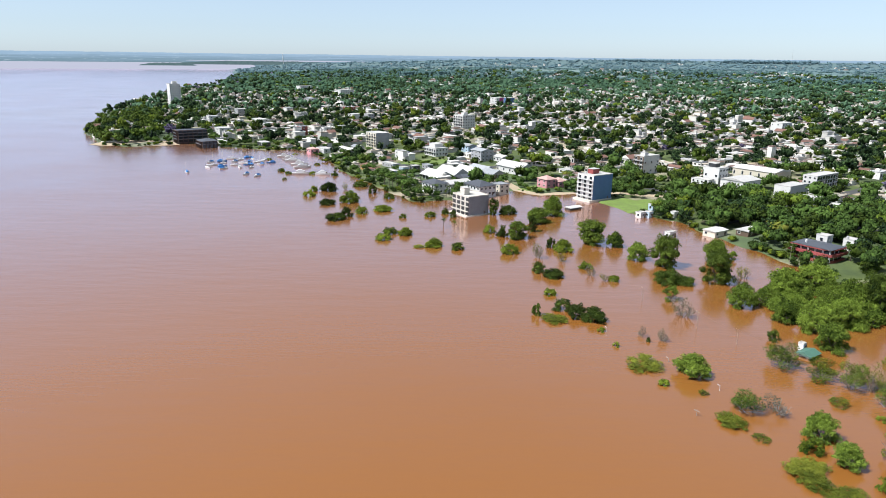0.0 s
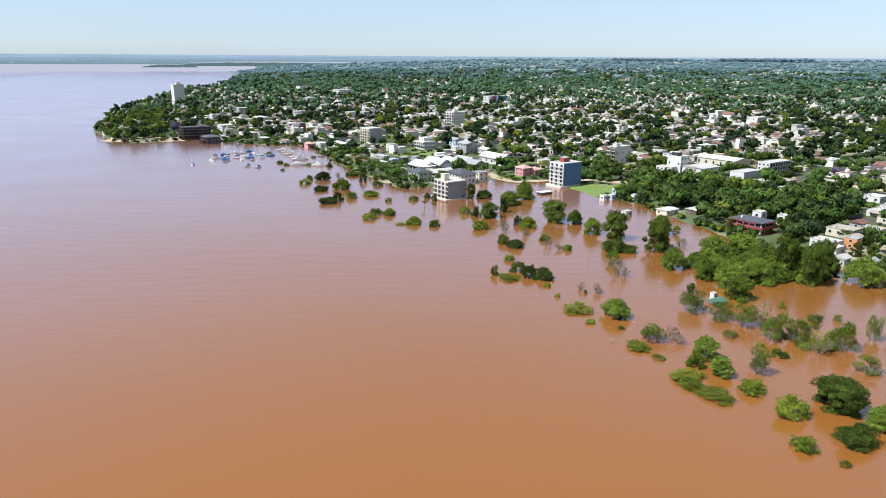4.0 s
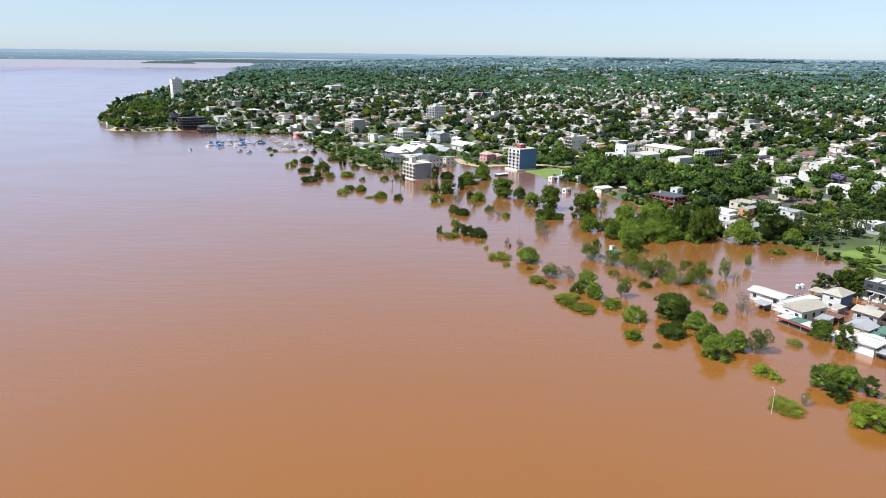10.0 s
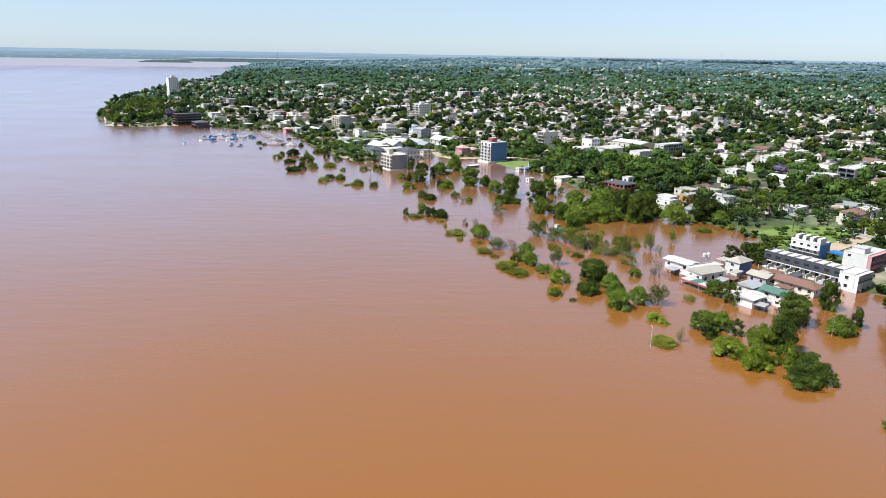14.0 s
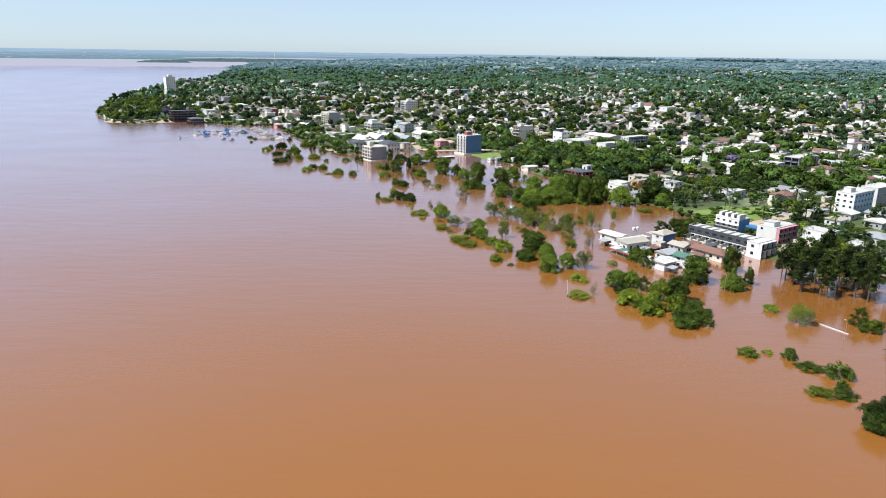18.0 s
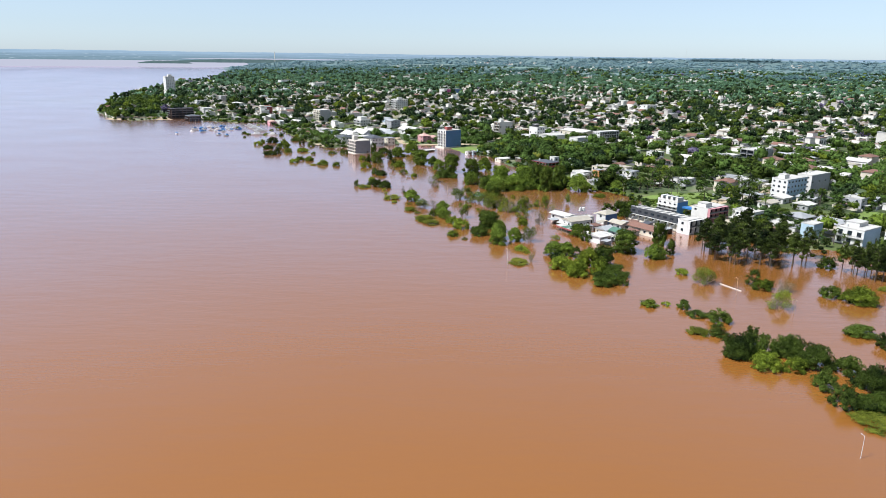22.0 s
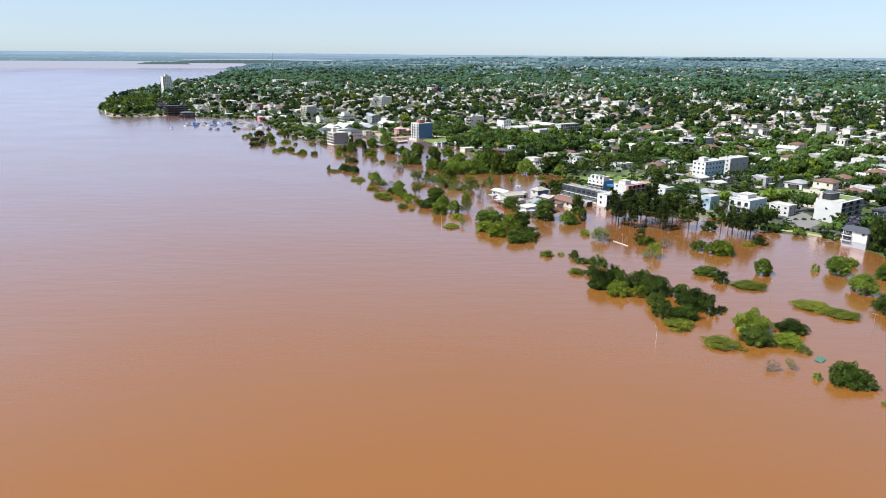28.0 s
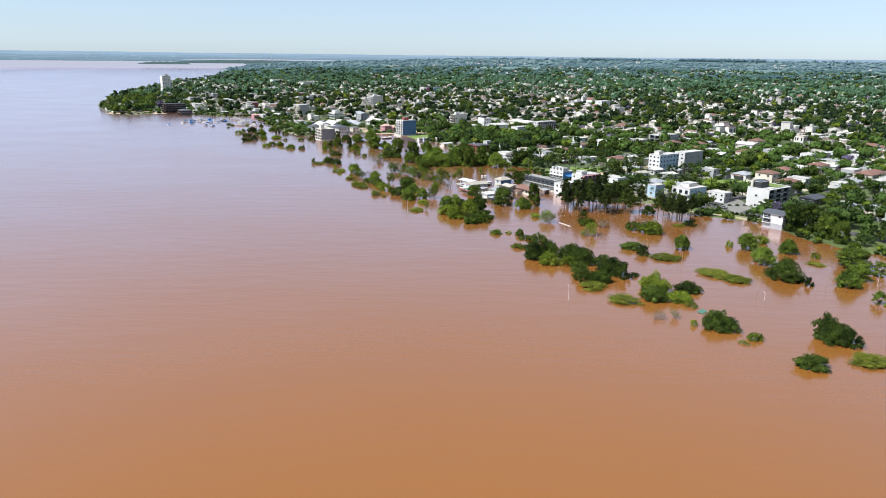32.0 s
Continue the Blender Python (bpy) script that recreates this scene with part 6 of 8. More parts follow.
# a few house plans with their parts, each copied over the town
HOUSES = []
for k, (wx, wy, h, fl, wall, roof, rmat, tanks) in enumerate((
        (10, 13, 3.5, 1, WHITE, "flat", WHITE_ROOF, 1), (9, 12, 6.4, 2, WHITE, "flat", WHITE_ROOF, 1), (12, 14, 3.6, 1, CREAM, "gable", GREY_ROOF, 0),
        (11, 11, 3.4, 1, WHITE, "hip", GREY_ROOF, 0), (13, 16, 3.8, 1, CREAM, "flat", GREY_ROOF, 2), (9, 10, 6.2, 2, GREY_WALL, "flat", WHITE_ROOF, 1),
        (11, 17, 4.6, 1, WHITE, "gable", WHITE_ROOF, 0), (10, 12, 6.6, 2, CREAM, "hip", TILE, 0), (12, 12, 3.4, 1, WHITE, "flat", BEIGE_ROOF, 1))):
    label = ("two-storey " if fl == 2 else "single-storey ") + {id(WHITE): "white", id(CREAM): "cream", id(GREY_WALL): "grey"}[id(wall)] + " house with " + {
        "flat": "flat pale roof", "gable": "gabled roof", "hip": "hipped roof"}[roof] + " among trees"
    ob = building("house", label, "house", 0, 0, 0, wx, wy, h, fl, wall, "windows", "windows", roof, rmat, tanks=tanks, group="town houses", turn=0, bay=4.5, rise=1.9)
    KEEP_OUT.pop()
    side = -1 if k % 2 else 1
    part("annex", boxes((side * wx / 2, side * (wx / 2 + 3.4), -wy * .1, wy * .45, -1, 2.7)) if side > 0 else boxes((-wx / 2 - 3.4, -wx / 2, -wy * .1, wy * .45, -1, 2.7)), (WHITE, CREAM, GREY_WALL)[k % 3], ob)
    part("annex_roof", boxes((min(side * wx / 2, side * (wx / 2 + 3.7)), max(side * wx / 2, side * (wx / 2 + 3.7)), -wy * .12, wy * .47, 2.7, 2.84)), (GREY_ROOF, WHITE_ROOF, TILE)[k % 3], ob)
    part("porch_roof", boxes((-wx * .3, wx * .3, -wy / 2 - 2.4, -wy / 2, 2.5, 2.62)), (TILE, GREY_ROOF, WHITE_ROOF)[k % 3], ob)
    yb = wy / 2 + 3.2
    part("yard_wall", boxes((-wx / 2 - 3.9, wx / 2 + 3.9, yb, yb + .16, -1, 1.7), (-wx / 2 - 4.06, -wx / 2 - 3.9, -wy / 2 - 3, yb + .16, -1, 1.5)), CREAM if k % 2 else GREY_WALL, ob)
    HOUSES.append((ob, wx, wy, h))

town = np.random.default_rng(77)
keep_x, keep_y, keep_r = (np.array(c) for c in zip(*KEEP_OUT))
spots = []
for ka in range(-4, 50):
    for kb in range(-8, 46):
        a0, b0 = ka * PITCH_A + STREET, kb * PITCH_B + STREET
        x0, y0 = to_world(a0 + 40, b0 + 45)
        if not in_sight(x0, y0, 90) or math.hypot(x0 - 80, y0 + 150) > 3300:
            continue
        far = math.hypot(x0, y0)
        if far > 1900 and (ka + kb) % 2:
            continue
        na = 6 if far < 1500 else 5
        for i in range(na):
            for j in range(na):
                a = a0 + 6 + i * 72.0 / (na - 1) + town.uniform(-1.5, 1.5)
                b_ = b0 + 6 + j * 82.0 / (na - 1) + town.uniform(-1.5, 1.5)
                spots.append((*to_world(a, b_), i in (0, na - 1) or j in (0, na - 1)))
sx, sy, edge = np.array([s[0] for s in spots]), np.array([s[1] for s in spots]), np.array([s[2] for s in spots])
sd = inland(sx, sy)
free = sd > 9
for x, y, r in zip(keep_x, keep_y, keep_r):
    free &= np.hypot(sx - x, sy - y) > r + 6
sx, sy, edge, sd = sx[free], sy[free], edge[free], sd[free]
sz = ground_height(sx, sy)
dist = np.hypot(sx - 60, sy + 100)
# more wood on the slope behind the flooded park, more roofs in the town's middle
wood = np.exp(-(((sx - 190) / 110) ** 2 + ((sy - 330) / 90) ** 2)) + .3 * np.exp(-(((sx - 330) / 90) ** 2 + ((sy - 40) / 80) ** 2)) + .5 * (sd < 35) * (sx > 120)
mask = np.sin(sx * .043 + 1.1 * np.sin(sy * .021)) * np.sin(sy * .037 + 1.3 * np.sin(sx * .017 + 1)) + .6 * np.sin(sx * .019 - sy * .013 + 2) * np.sin(sy * .009 + sx * .006)
leafy = np.clip((mask - .20) / .30, 0, 1) * (1 - .65 * np.exp(-((sx - 120) / 330) ** 2 - ((sy - 1050) / 330) ** 2))
share_of = np.clip((.96 - .80 * leafy - .85 * wood) * (1 - np.clip((dist - 1300) / 2300, 0, .62)), .03, .9)
share_of = np.where((sx < -60) & (sy > 1750), share_of * .12, np.where(sy > 2100, share_of * .5, share_of))
is_house = town.random(len(sx)) < np.where(edge, share_of, share_of * .70)

order = np.argsort(dist)
near_houses = [i for i in order if is_house[i]][:145]
near_set = set(near_houses)
for n, i in enumerate(near_houses):
    ob, wx, wy, h = HOUSES[int(town.integers(len(HOUSES)))]
    m = pose(float(sx[i]), float(sy[i]), float(sz[i]) - .1, 0, 0, TURN + 90 * int(town.integers(4)) * (wx > 0))
    if n < len(HOUSES):
        ob = HOUSES[n][0]
        ob.matrix_basis = m
    else:
        copy_thing(ob, m)

# houses farther off, joined
FAR_WALL = surface("far_house_walls", (0.50, 0.475, 0.435), 0.8, 0.30, 0.3, 2.0, 0, by_island=2.0)
FAR_ROOF = surface("far_house_roofs", (0.56, 0.54, 0.505), 0.7, 0.25, 0.3, 2.0, 0, by_island=2.0, stain=(0.22, 0.215, 0.21))


def house_template(kind, panes=True):
    V, Q, I = [], [], []

    def slab(x0, x1, y0, y1, z0, z1, mi):
        b = len(V)
        V.extend([(x0, y0, z0), (x1, y0, z0), (x1, y1, z0), (x0, y1, z0), (x0, y0, z1), (x1, y0, z1), (x1, y1, z1), (x0, y1, z1)])
        for f in ((4, 5, 6, 7), (0, 1, 5, 4), (1, 2, 6, 5), (2, 3, 7, 6), (3, 0, 4, 7)):
            Q.append([b + q for q in f])
            I.append(mi)
    if kind == 0:
        slab(-.5, .14, -.5, .5, -.4, 1, 0)
        slab(-.52, .16, -.52, .52, 1, 1.07, 1)
        slab(.14, .5, -.5, .12, -.4, .78, 0)
        slab(.12, .54, -.53, .15, .78, .84, 4)
        slab(-.34, -.12, .12, .36, 1.07, 1.36, 0)
        slab(.22, .5, .2, .48, -.4, .62, 0)
        slab(.2, .53, .17, .5, .62, .67, 5)
    elif kind == 1:
        slab(-.5, .5, -.5, .16, -.4, 1, 0)
        b = len(V)
        V.extend([(-.56, -.55, 1), (.56, -.55, 1), (.56, .2, 1), (-.56, .2, 1), (-.56, -.17, 1.42), (.56, -.17, 1.42)])
        Q.extend([[b, b + 1, b + 5, b + 4], [b + 2, b + 3, b + 4, b + 5], [b + 1, b + 2, b + 5, b + 5], [b + 3, b, b + 4, b + 4]])
        I.extend([2, 2, 0, 0])
        slab(-.1, .5, .16, .5, -.4, .8, 0)
        slab(-.14, .53, .16, .53, .8, .86, 1)
        slab(-.5, -.2, .3, .5, -.4, .6, 0)
        slab(-.53, -.18, .28, .53, .6, .65, 5)
    else:
        slab(-.5, .1, -.5, .5, -.4, 1, 0)
        slab(-.53, .1, -.53, .53, 1, 1.07, 1)
        slab(.1, .5, -.42, .3, -.4, 1.45, 0)
        slab(.08, .53, -.45, .33, 1.45, 1.52, 1)
        slab(.1, .48, .3, .5, -.4, .66, 0)
        slab(.1, .5, .3, .52, .66, .71, 6)
        slab(-.4, -.2, -.3, -.08, 1.07, 1.22, 3)
    for y in (-.3, .1, .35) if panes else ():
        slab(-.508, -.5, y - .07, y + .07, .3, .75, 3)
    for x in (-.3, .05, .3) if panes else ():
        slab(x - .08, x + .08, -.508, -.5, .3, .75, 3)
    return np.array(V, float), np.array([q for q in Q]), np.array(I)


TEMPL = [house_template(k) for k in range(3)] + [house_template(k, False) for k in range(3)]
for k in range(6):
    for other in (4, 5, 6):
        V, Q, I = TEMPL[k]
        TEMPL.append((V, Q, np.where(I == 1, other, I)))
FAR_BEIGE = surface("far_beige_roofs", (0.34, 0.29, 0.23), 0.8, 0.25, 0.3, 2.0, 0, by_island=1.0)
FAR_RUST = surface("far_rusty_roofs", (0.17, 0.11, 0.09), 0.8, 0.3, 0.3, 2.0, 0, by_island=1.0)
FAR_SLATE = surface("far_dark_roofs", (0.10, 0.10, 0.105), 0.7, 0.3, 0.3, 2.0, 0, by_island=1.0)


def join_copies(name, templates, choice, x, y, z, sxy, sh, turn, mats, label, category, smooth=True):
    Vs, Qs, Is, base = [], [], [], 0
    for k in range(len(x)):
        V, Q, I = templates[choice[k]]
        c, s = math.cos(turn[k]), math.sin(turn[k])
        px, py = V[:, 0] * sxy[k][0], V[:, 1] * sxy[k][1]
        Vs.append(np.stack([px * c - py * s + x[k], px * s + py * c + y[k], V[:, 2] * sh[k] + z[k]], -1))
        Qs.append(Q + base)
        Is.append(I)
        base += len(V)
    if Vs:
        me = quads(name, np.concatenate(Vs), np.concatenate(Qs), mats, np.concatenate(Is))
        me.polygons.foreach_set("use_smooth", np.full(len(me.polygons), smooth))
        tagged(new(name, me), label, category, kind="stuff")


far_i = np.array([i for i in order if is_house[i] and i not in near_set])
nf = len(far_i)
kind = town.choice([0, 0, 0, 0, 1, 2, 2], nf) + 3 * (dist[far_i] > 700)
shade = town.choice([-1, -1, -1, -1, 0, 0, 1, 1, 2], nf)
kind = np.where(shade < 0, kind, 6 + 3 * kind + shade)
join_copies("far_houses", TEMPL, kind, sx[far_i], sy[far_i], sz[far_i], np.stack([town.uniform(8, 14, nf), town.uniform(8, 15, nf)], -1),
            town.choice([2.6, 2.9, 3.2, 5.4, 6.2, 8.5], nf, p=[.38, .30, .19, .07, .04, .02]), np.radians(TURN) + town.integers(0, 4, nf) * math.pi / 2,
            [FAR_WALL, FAR_ROOF, TILE, GLASS, FAR_BEIGE, FAR_RUST, FAR_SLATE], "far pale houses of the town among trees", "houses", False)

# street and garden trees: the nearest singly, the rest joined
tx, ty, tbig = [], [], []
gx2 = town.uniform(-1, 1, (len(sx), 3, 2))
for i in range(len(sx)):
    k = int(town.random() < (.78 if dist[i] < 1200 else .50)) + int(town.random() < .2) + (1 + int(town.random() < .5) if dist[i] < 600 else 0) if is_house[i] else (2 + int(town.random() < .4) if dist[i] < 550 else 1 + int(town.random() < .5) if dist[i] < 1500 else int(town.random() < .72))
    for q in range(k):
        if is_house[i]:
            an = town.random() * 6.283
            dx, dy = 8.0 * math.cos(an), 8.0 * math.sin(an)
        else:
            dx, dy = gx2[i, q] * 7.0
        tx.append(sx[i] + dx)
        ty.append(sy[i] + dy)
        tbig.append(.86 if is_house[i] else 1.22)
tx, ty, tbig = np.array(tx), np.array(ty), np.array(tbig)
ok = inland(tx, ty) > 2
for x, y, r in zip(keep_x, keep_y, keep_r):
    ok &= np.hypot(tx - x, ty - y) > r - 1.0
tx, ty, tbig = tx[ok], ty[ok], tbig[ok]
tz = ground_height(tx, ty)
td = np.hypot(tx - 60, ty + 100)
torder = np.argsort(td)
for i in torder[:230]:
    r = town.uniform(2.6, 5.8)
    kind = ("garden",)
    plant("garden_tree", kind, float(tx[i]), float(ty[i]), float(tz[i]), r, r * town.uniform(1.25, 1.7), "leafy green garden tree between town houses", "tree", "garden trees")


NEART = [tuft_tree(880 + k, 26, .15, 5, sprays=110) for k in range(10)]
MIDT = [tuft_tree(900 + k, 22, .18, 4, .5, sprays=45, spray=.15) for k in range(12)]
FART = [tuft_tree(950 + k, 8, .37, 2, 0) for k in range(12)]
WOODT = [tuft_tree(930 + k, 5, .44, 3, 0, .0) for k in range(12)]
rest = torder[230:]
near_t = rest[td[rest] < 640]
mid_i = rest[(td[rest] >= 640) & (td[rest] < 1150)]
far_t = rest[td[rest] >= 1150]
# far_trees swap dark leaves for the haze-tinted far green
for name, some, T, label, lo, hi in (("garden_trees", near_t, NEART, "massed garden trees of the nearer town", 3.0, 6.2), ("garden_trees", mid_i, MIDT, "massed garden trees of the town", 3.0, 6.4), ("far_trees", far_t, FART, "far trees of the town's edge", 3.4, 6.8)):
    for part_no, (leafmat, pr) in enumerate(((LEAF_WOOD if some is near_t else LEAF_TOWN, .60), (LEAF_DARK if name != "far_trees" else LEAF_FAR_HAZE, .925), (LEAF_GREEN if name != "far_trees" else LEAF_WILLOW, .975), (LEAF_YELLOW if name != "far_trees" else LEAF_GREEN, .992), (LEAF_LILAC, 1.0))):
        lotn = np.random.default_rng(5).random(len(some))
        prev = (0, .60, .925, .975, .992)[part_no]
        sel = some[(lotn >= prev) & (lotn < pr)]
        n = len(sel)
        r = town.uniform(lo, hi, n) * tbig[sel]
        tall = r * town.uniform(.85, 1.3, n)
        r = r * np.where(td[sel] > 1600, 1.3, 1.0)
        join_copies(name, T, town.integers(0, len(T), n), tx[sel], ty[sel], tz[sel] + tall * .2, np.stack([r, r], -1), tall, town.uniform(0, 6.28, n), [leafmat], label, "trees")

# close wood on the slope behind the flooded park
sw = np.random.default_rng(63)
n = 760
qx, qy = np.concatenate([sw.normal(170, 45, n), sw.normal(330, 55, n)]), np.concatenate([sw.normal(345, 55, n), sw.normal(60, 75, n)])
okq = (inland(qx, qy) > 1) & (sw.random(2 * n) < np.where(np.arange(2 * n) < n, .62, .2))
for x, y, rr_ in zip(keep_x, keep_y, keep_r):
    okq &= np.hypot(qx - x, qy - y) > rr_
for i in near_houses:
    okq &= np.hypot(qx - sx[i], qy - sy[i]) > 7
qx, qy = qx[okq], qy[okq]
for i in range(len(qx)):
    if i % 5 == 0:
        r = sw.uniform(3.0, 5.5)
        plant("wood_tree", ("garden",), float(qx[i]), float(qy[i]), float(ground_height(qx[i], qy[i])), r, r * sw.uniform(1.3, 1.8), "dark leafy tree in the close wood by the town", "tree", "wood trees")
rest_q = np.arange(len(qx)) % 5 != 0
qx, qy = qx[rest_q], qy[rest_q]
n = len(qx)
r = sw.uniform(2.4, 6.4, n)
FINE = [tuft_tree(980 + k, 22, .15, 5, sprays=120) for k in range(8)]
for m_, lo_, hi_ in ((LEAF_WOOD, 0, 4), (LEAF_DARK, 4, 7), (LEAF_WILLOW, 7, 8), (LEAF_TOWN, 8, 9)):
    s_ = (np.arange(n) % 9 >= lo_) & (np.arange(n) % 9 < hi_)
    join_copies("close_wood", FINE, sw.integers(0, 6, s_.sum()), qx[s_], qy[s_], ground_height(qx[s_], qy[s_]) + r[s_] * .3, np.stack([r[s_], r[s_]], -1), r[s_] * 1.3, sw.uniform(0, 6.28, s_.sum()), [m_], "close dark wood between park and town", "trees")

# trees along the town's waterfront
n = 4600
fx, fy = sw.uniform(-420, 140, n), sw.uniform(330, 800, n)
fd = inland(fx, fy)
okf = (fd > 1) & (fd < 42) & (sw.random(n) < .75)
for x, y, rr_ in zip(keep_x, keep_y, keep_r):
    okf &= np.hypot(fx - x, fy - y) > rr_ - 1
fx, fy = fx[okf], fy[okf]
n = len(fx)
r = sw.uniform(1.6, 4.4, n)
join_copies("waterfront_trees", FINE, sw.integers(0, 6, n), fx, fy, ground_height(fx, fy) + r * .2, np.stack([r, r], -1), r * 1.2, sw.uniform(0, 6.28, n), [LEAF_WOOD], "garden trees along the flooded waterfront", "trees")

# woods, farms and fields of the plain up to the hills on the horizon
wr = np.random.default_rng(31)
n = 15000
wa, wd = np.radians(wr.uniform(-19, 43, n)), 1 / wr.uniform(1 / 4580, 1 / 1750, n)
wx_, wy_ = 80 + wd * np.sin(wa), -150 + wd * np.cos(wa)
patch = np.sin(wx_ * .0052 + 1.2 * np.sin(wy_ * .0021)) * np.sin(wy_ * .0034 + 1) + .55 * np.sin(wx_ * .013 + wy_ * .005) * np.sin(wy_ * .009)
okw = (inland(wx_, wy_) > 10) & (patch + wr.uniform(-.5, .5, n) > -.95)
FIELDS = ((6.0, 3350, 300, 210), (12.5, 2950, 250, 150), (-2.0, 3700, 330, 110), (24.0, 3300, 260, 170))
for fa, fd_, fw, fl in FIELDS:
    okw &= ~((np.abs((np.degrees(wa) - fa) * np.radians(1) * fd_) < fw / 2) & (np.abs(wd - fd_) < fl / 2))
wx_, wy_, wd = wx_[okw], wy_[okw], wd[okw]
# leaf colour turns paler and bluer with distance, painting the haze
for name, d0, d1, m_, label in (("far_woods", 0, 2700, LEAF_FAR_HAZE, "distant woods across the plain"), ("far_woods", 2700, 3600, LEAF_HAZE, "hazy distant woods across the plain"), ("far_woods", 3600, 9e3, LEAF_BLUE_HAZE, "blue hazy woods below the horizon")):
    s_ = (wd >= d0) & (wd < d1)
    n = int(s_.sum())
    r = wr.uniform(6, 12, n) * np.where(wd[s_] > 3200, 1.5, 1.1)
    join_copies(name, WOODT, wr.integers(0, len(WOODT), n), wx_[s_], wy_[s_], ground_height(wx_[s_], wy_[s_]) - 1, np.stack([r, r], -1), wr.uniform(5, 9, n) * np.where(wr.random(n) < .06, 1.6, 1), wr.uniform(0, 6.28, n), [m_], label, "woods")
# tall dark plantations that stand out of the woods, haze mixed into their leaf colour
for fa, fd_, fw, fl, hh, m_ in ((-3.5, 2950, 230, 70, 16, LEAF_HAZE), (14.0, 4400, 360, 60, 15, LEAF_BLUE_HAZE), (22.5, 4400, 480, 60, 16, LEAF_BLUE_HAZE), (5.0, 3050, 150, 60, 13, LEAF_HAZE), (27.5, 2750, 130, 60, 15, LEAF_HAZE), (9.0, 2700, 110, 50, 13, LEAF_FAR_HAZE), (18.5, 3250, 260, 60, 13, LEAF_HAZE)):
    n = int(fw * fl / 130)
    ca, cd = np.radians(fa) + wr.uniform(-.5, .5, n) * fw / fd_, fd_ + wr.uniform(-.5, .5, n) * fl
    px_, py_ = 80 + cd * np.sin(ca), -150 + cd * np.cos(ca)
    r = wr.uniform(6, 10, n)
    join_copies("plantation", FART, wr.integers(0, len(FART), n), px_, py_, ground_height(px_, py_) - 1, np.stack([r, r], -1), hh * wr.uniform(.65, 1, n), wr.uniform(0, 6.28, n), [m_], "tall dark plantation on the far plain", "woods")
for fa, fd_, fw, fl in FIELDS:
    f_ = np.linspace(-.5, .5, 9)
    A, D = np.meshgrid(np.radians(fa) + f_ * fw / fd_, fd_ + f_ * fl)
    px_, py_ = 80 + D * np.sin(A), -150 + D * np.cos(A)
    k = np.arange(8)[:, None] * 9 + np.arange(8)[None, :]
    tagged(new("ground", quads("ground", np.stack([px_, py_, ground_height(px_, py_) + 2.5], -1).reshape(-1, 3), np.stack([k, k + 1, k + 10, k + 9], -1).reshape(-1, 4), [FIELD])), "pale green farm field far on the plain", "field", kind="structure")
n = 1300
ca, cd = np.radians(wr.uniform(-6, 42, n)), 1 / wr.uniform(1 / 4300, 1 / 1700, n)
hx, hy = 80 + cd * np.sin(ca), -150 + cd * np.cos(ca)
okh = (np.sin(hx * .007 + 2) * np.sin(hy * .0062 + .8 * np.sin(hx * .003)) > .30) & (inland(hx, hy) > 60)
hx, hy = hx[okh], hy[okh]
n = len(hx)
join_copies("far_houses", TEMPL, wr.integers(3, 6, n), hx, hy, ground_height(hx, hy) + 3.0, np.stack([wr.uniform(6, 16, n), wr.uniform(6, 12, n)], -1), wr.choice([3.0, 3.5, 5], n), wr.uniform(0, 6.28, n),
            [FAR_WALL, FAR_ROOF, TILE, GLASS], "pale farm houses and sheds on the far plain", "houses", False)
# trees on the headland slope and along the far bank
n = 520
hx, hy = wr.uniform(-760, -180, n), wr.uniform(640, 2200, n)
hd = inland(hx, hy)
okh = (hd > 3) & (hd < 130)
for x, y, rr_ in zip(keep_x, keep_y, keep_r):
    okh &= np.hypot(hx - x, hy - y) > rr_
hx, hy = hx[okh], hy[okh]
n = len(hx)
r = wr.uniform(3, 6.5, n)
join_copies("bank_trees", MIDT, wr.integers(0, len(MIDT), n), hx, hy, ground_height(hx, hy) + 1, np.stack([r, r], -1), r * 1.2, wr.uniform(0, 6.28, n), [LEAF_TOWN], "dark trees on the river bank", "trees")

# thick trees and a sandy landing on the point of the headland
n = 230
px_, py_ = wr.uniform(-470, -300, n), wr.uniform(660, 1020, n)
okp = (inland(px_, py_) > 1) & (inland(px_, py_) < 75)
for x, y, rr_ in zip(keep_x, keep_y, keep_r):
    okp &= np.hypot(px_ - x, py_ - y) > rr_ + 3
px_, py_ = px_[okp], py_[okp]
n = len(px_)
r = wr.uniform(4.0, 8.0, n)
for half, m_ in ((0, LEAF_DARK), (1, LEAF_WILLOW)):
    s_ = np.arange(n) % 2 == half
    join_copies("headland_trees", MIDT, wr.integers(0, len(MIDT), s_.sum()), px_[s_], py_[s_], ground_height(px_[s_], py_[s_]) + .8, np.stack([r[s_], r[s_]], -1), r[s_] * 1.15, wr.uniform(0, 6.28, s_.sum()), [m_], "tall green trees on the river headland", "trees")
n = 26
sp_a = wr.uniform(-1, 1, n)
r = wr.uniform(1.8, 4.2, n)
join_copies("islet_shrubs", MIDT, wr.integers(0, len(MIDT), n), -402 + 11 * sp_a, 778 + 14 * wr.uniform(-1, 1, n), np.full(n, .1), np.stack([r, r], -1), r, wr.uniform(0, 6.28, n), [LEAF_GREEN], "green shrubs on a small flooded islet", "shrubs")
hut = new("lookout_hut")
hut.matrix_basis = pose(-398, 764, 0, 0, 0, TURN)
tagged(hut, "small white lookout hut standing in floodwater", "hut")
part("wall", boxes((-2, 2, -2, 2, -2, 6.2)), WHITE, hut)
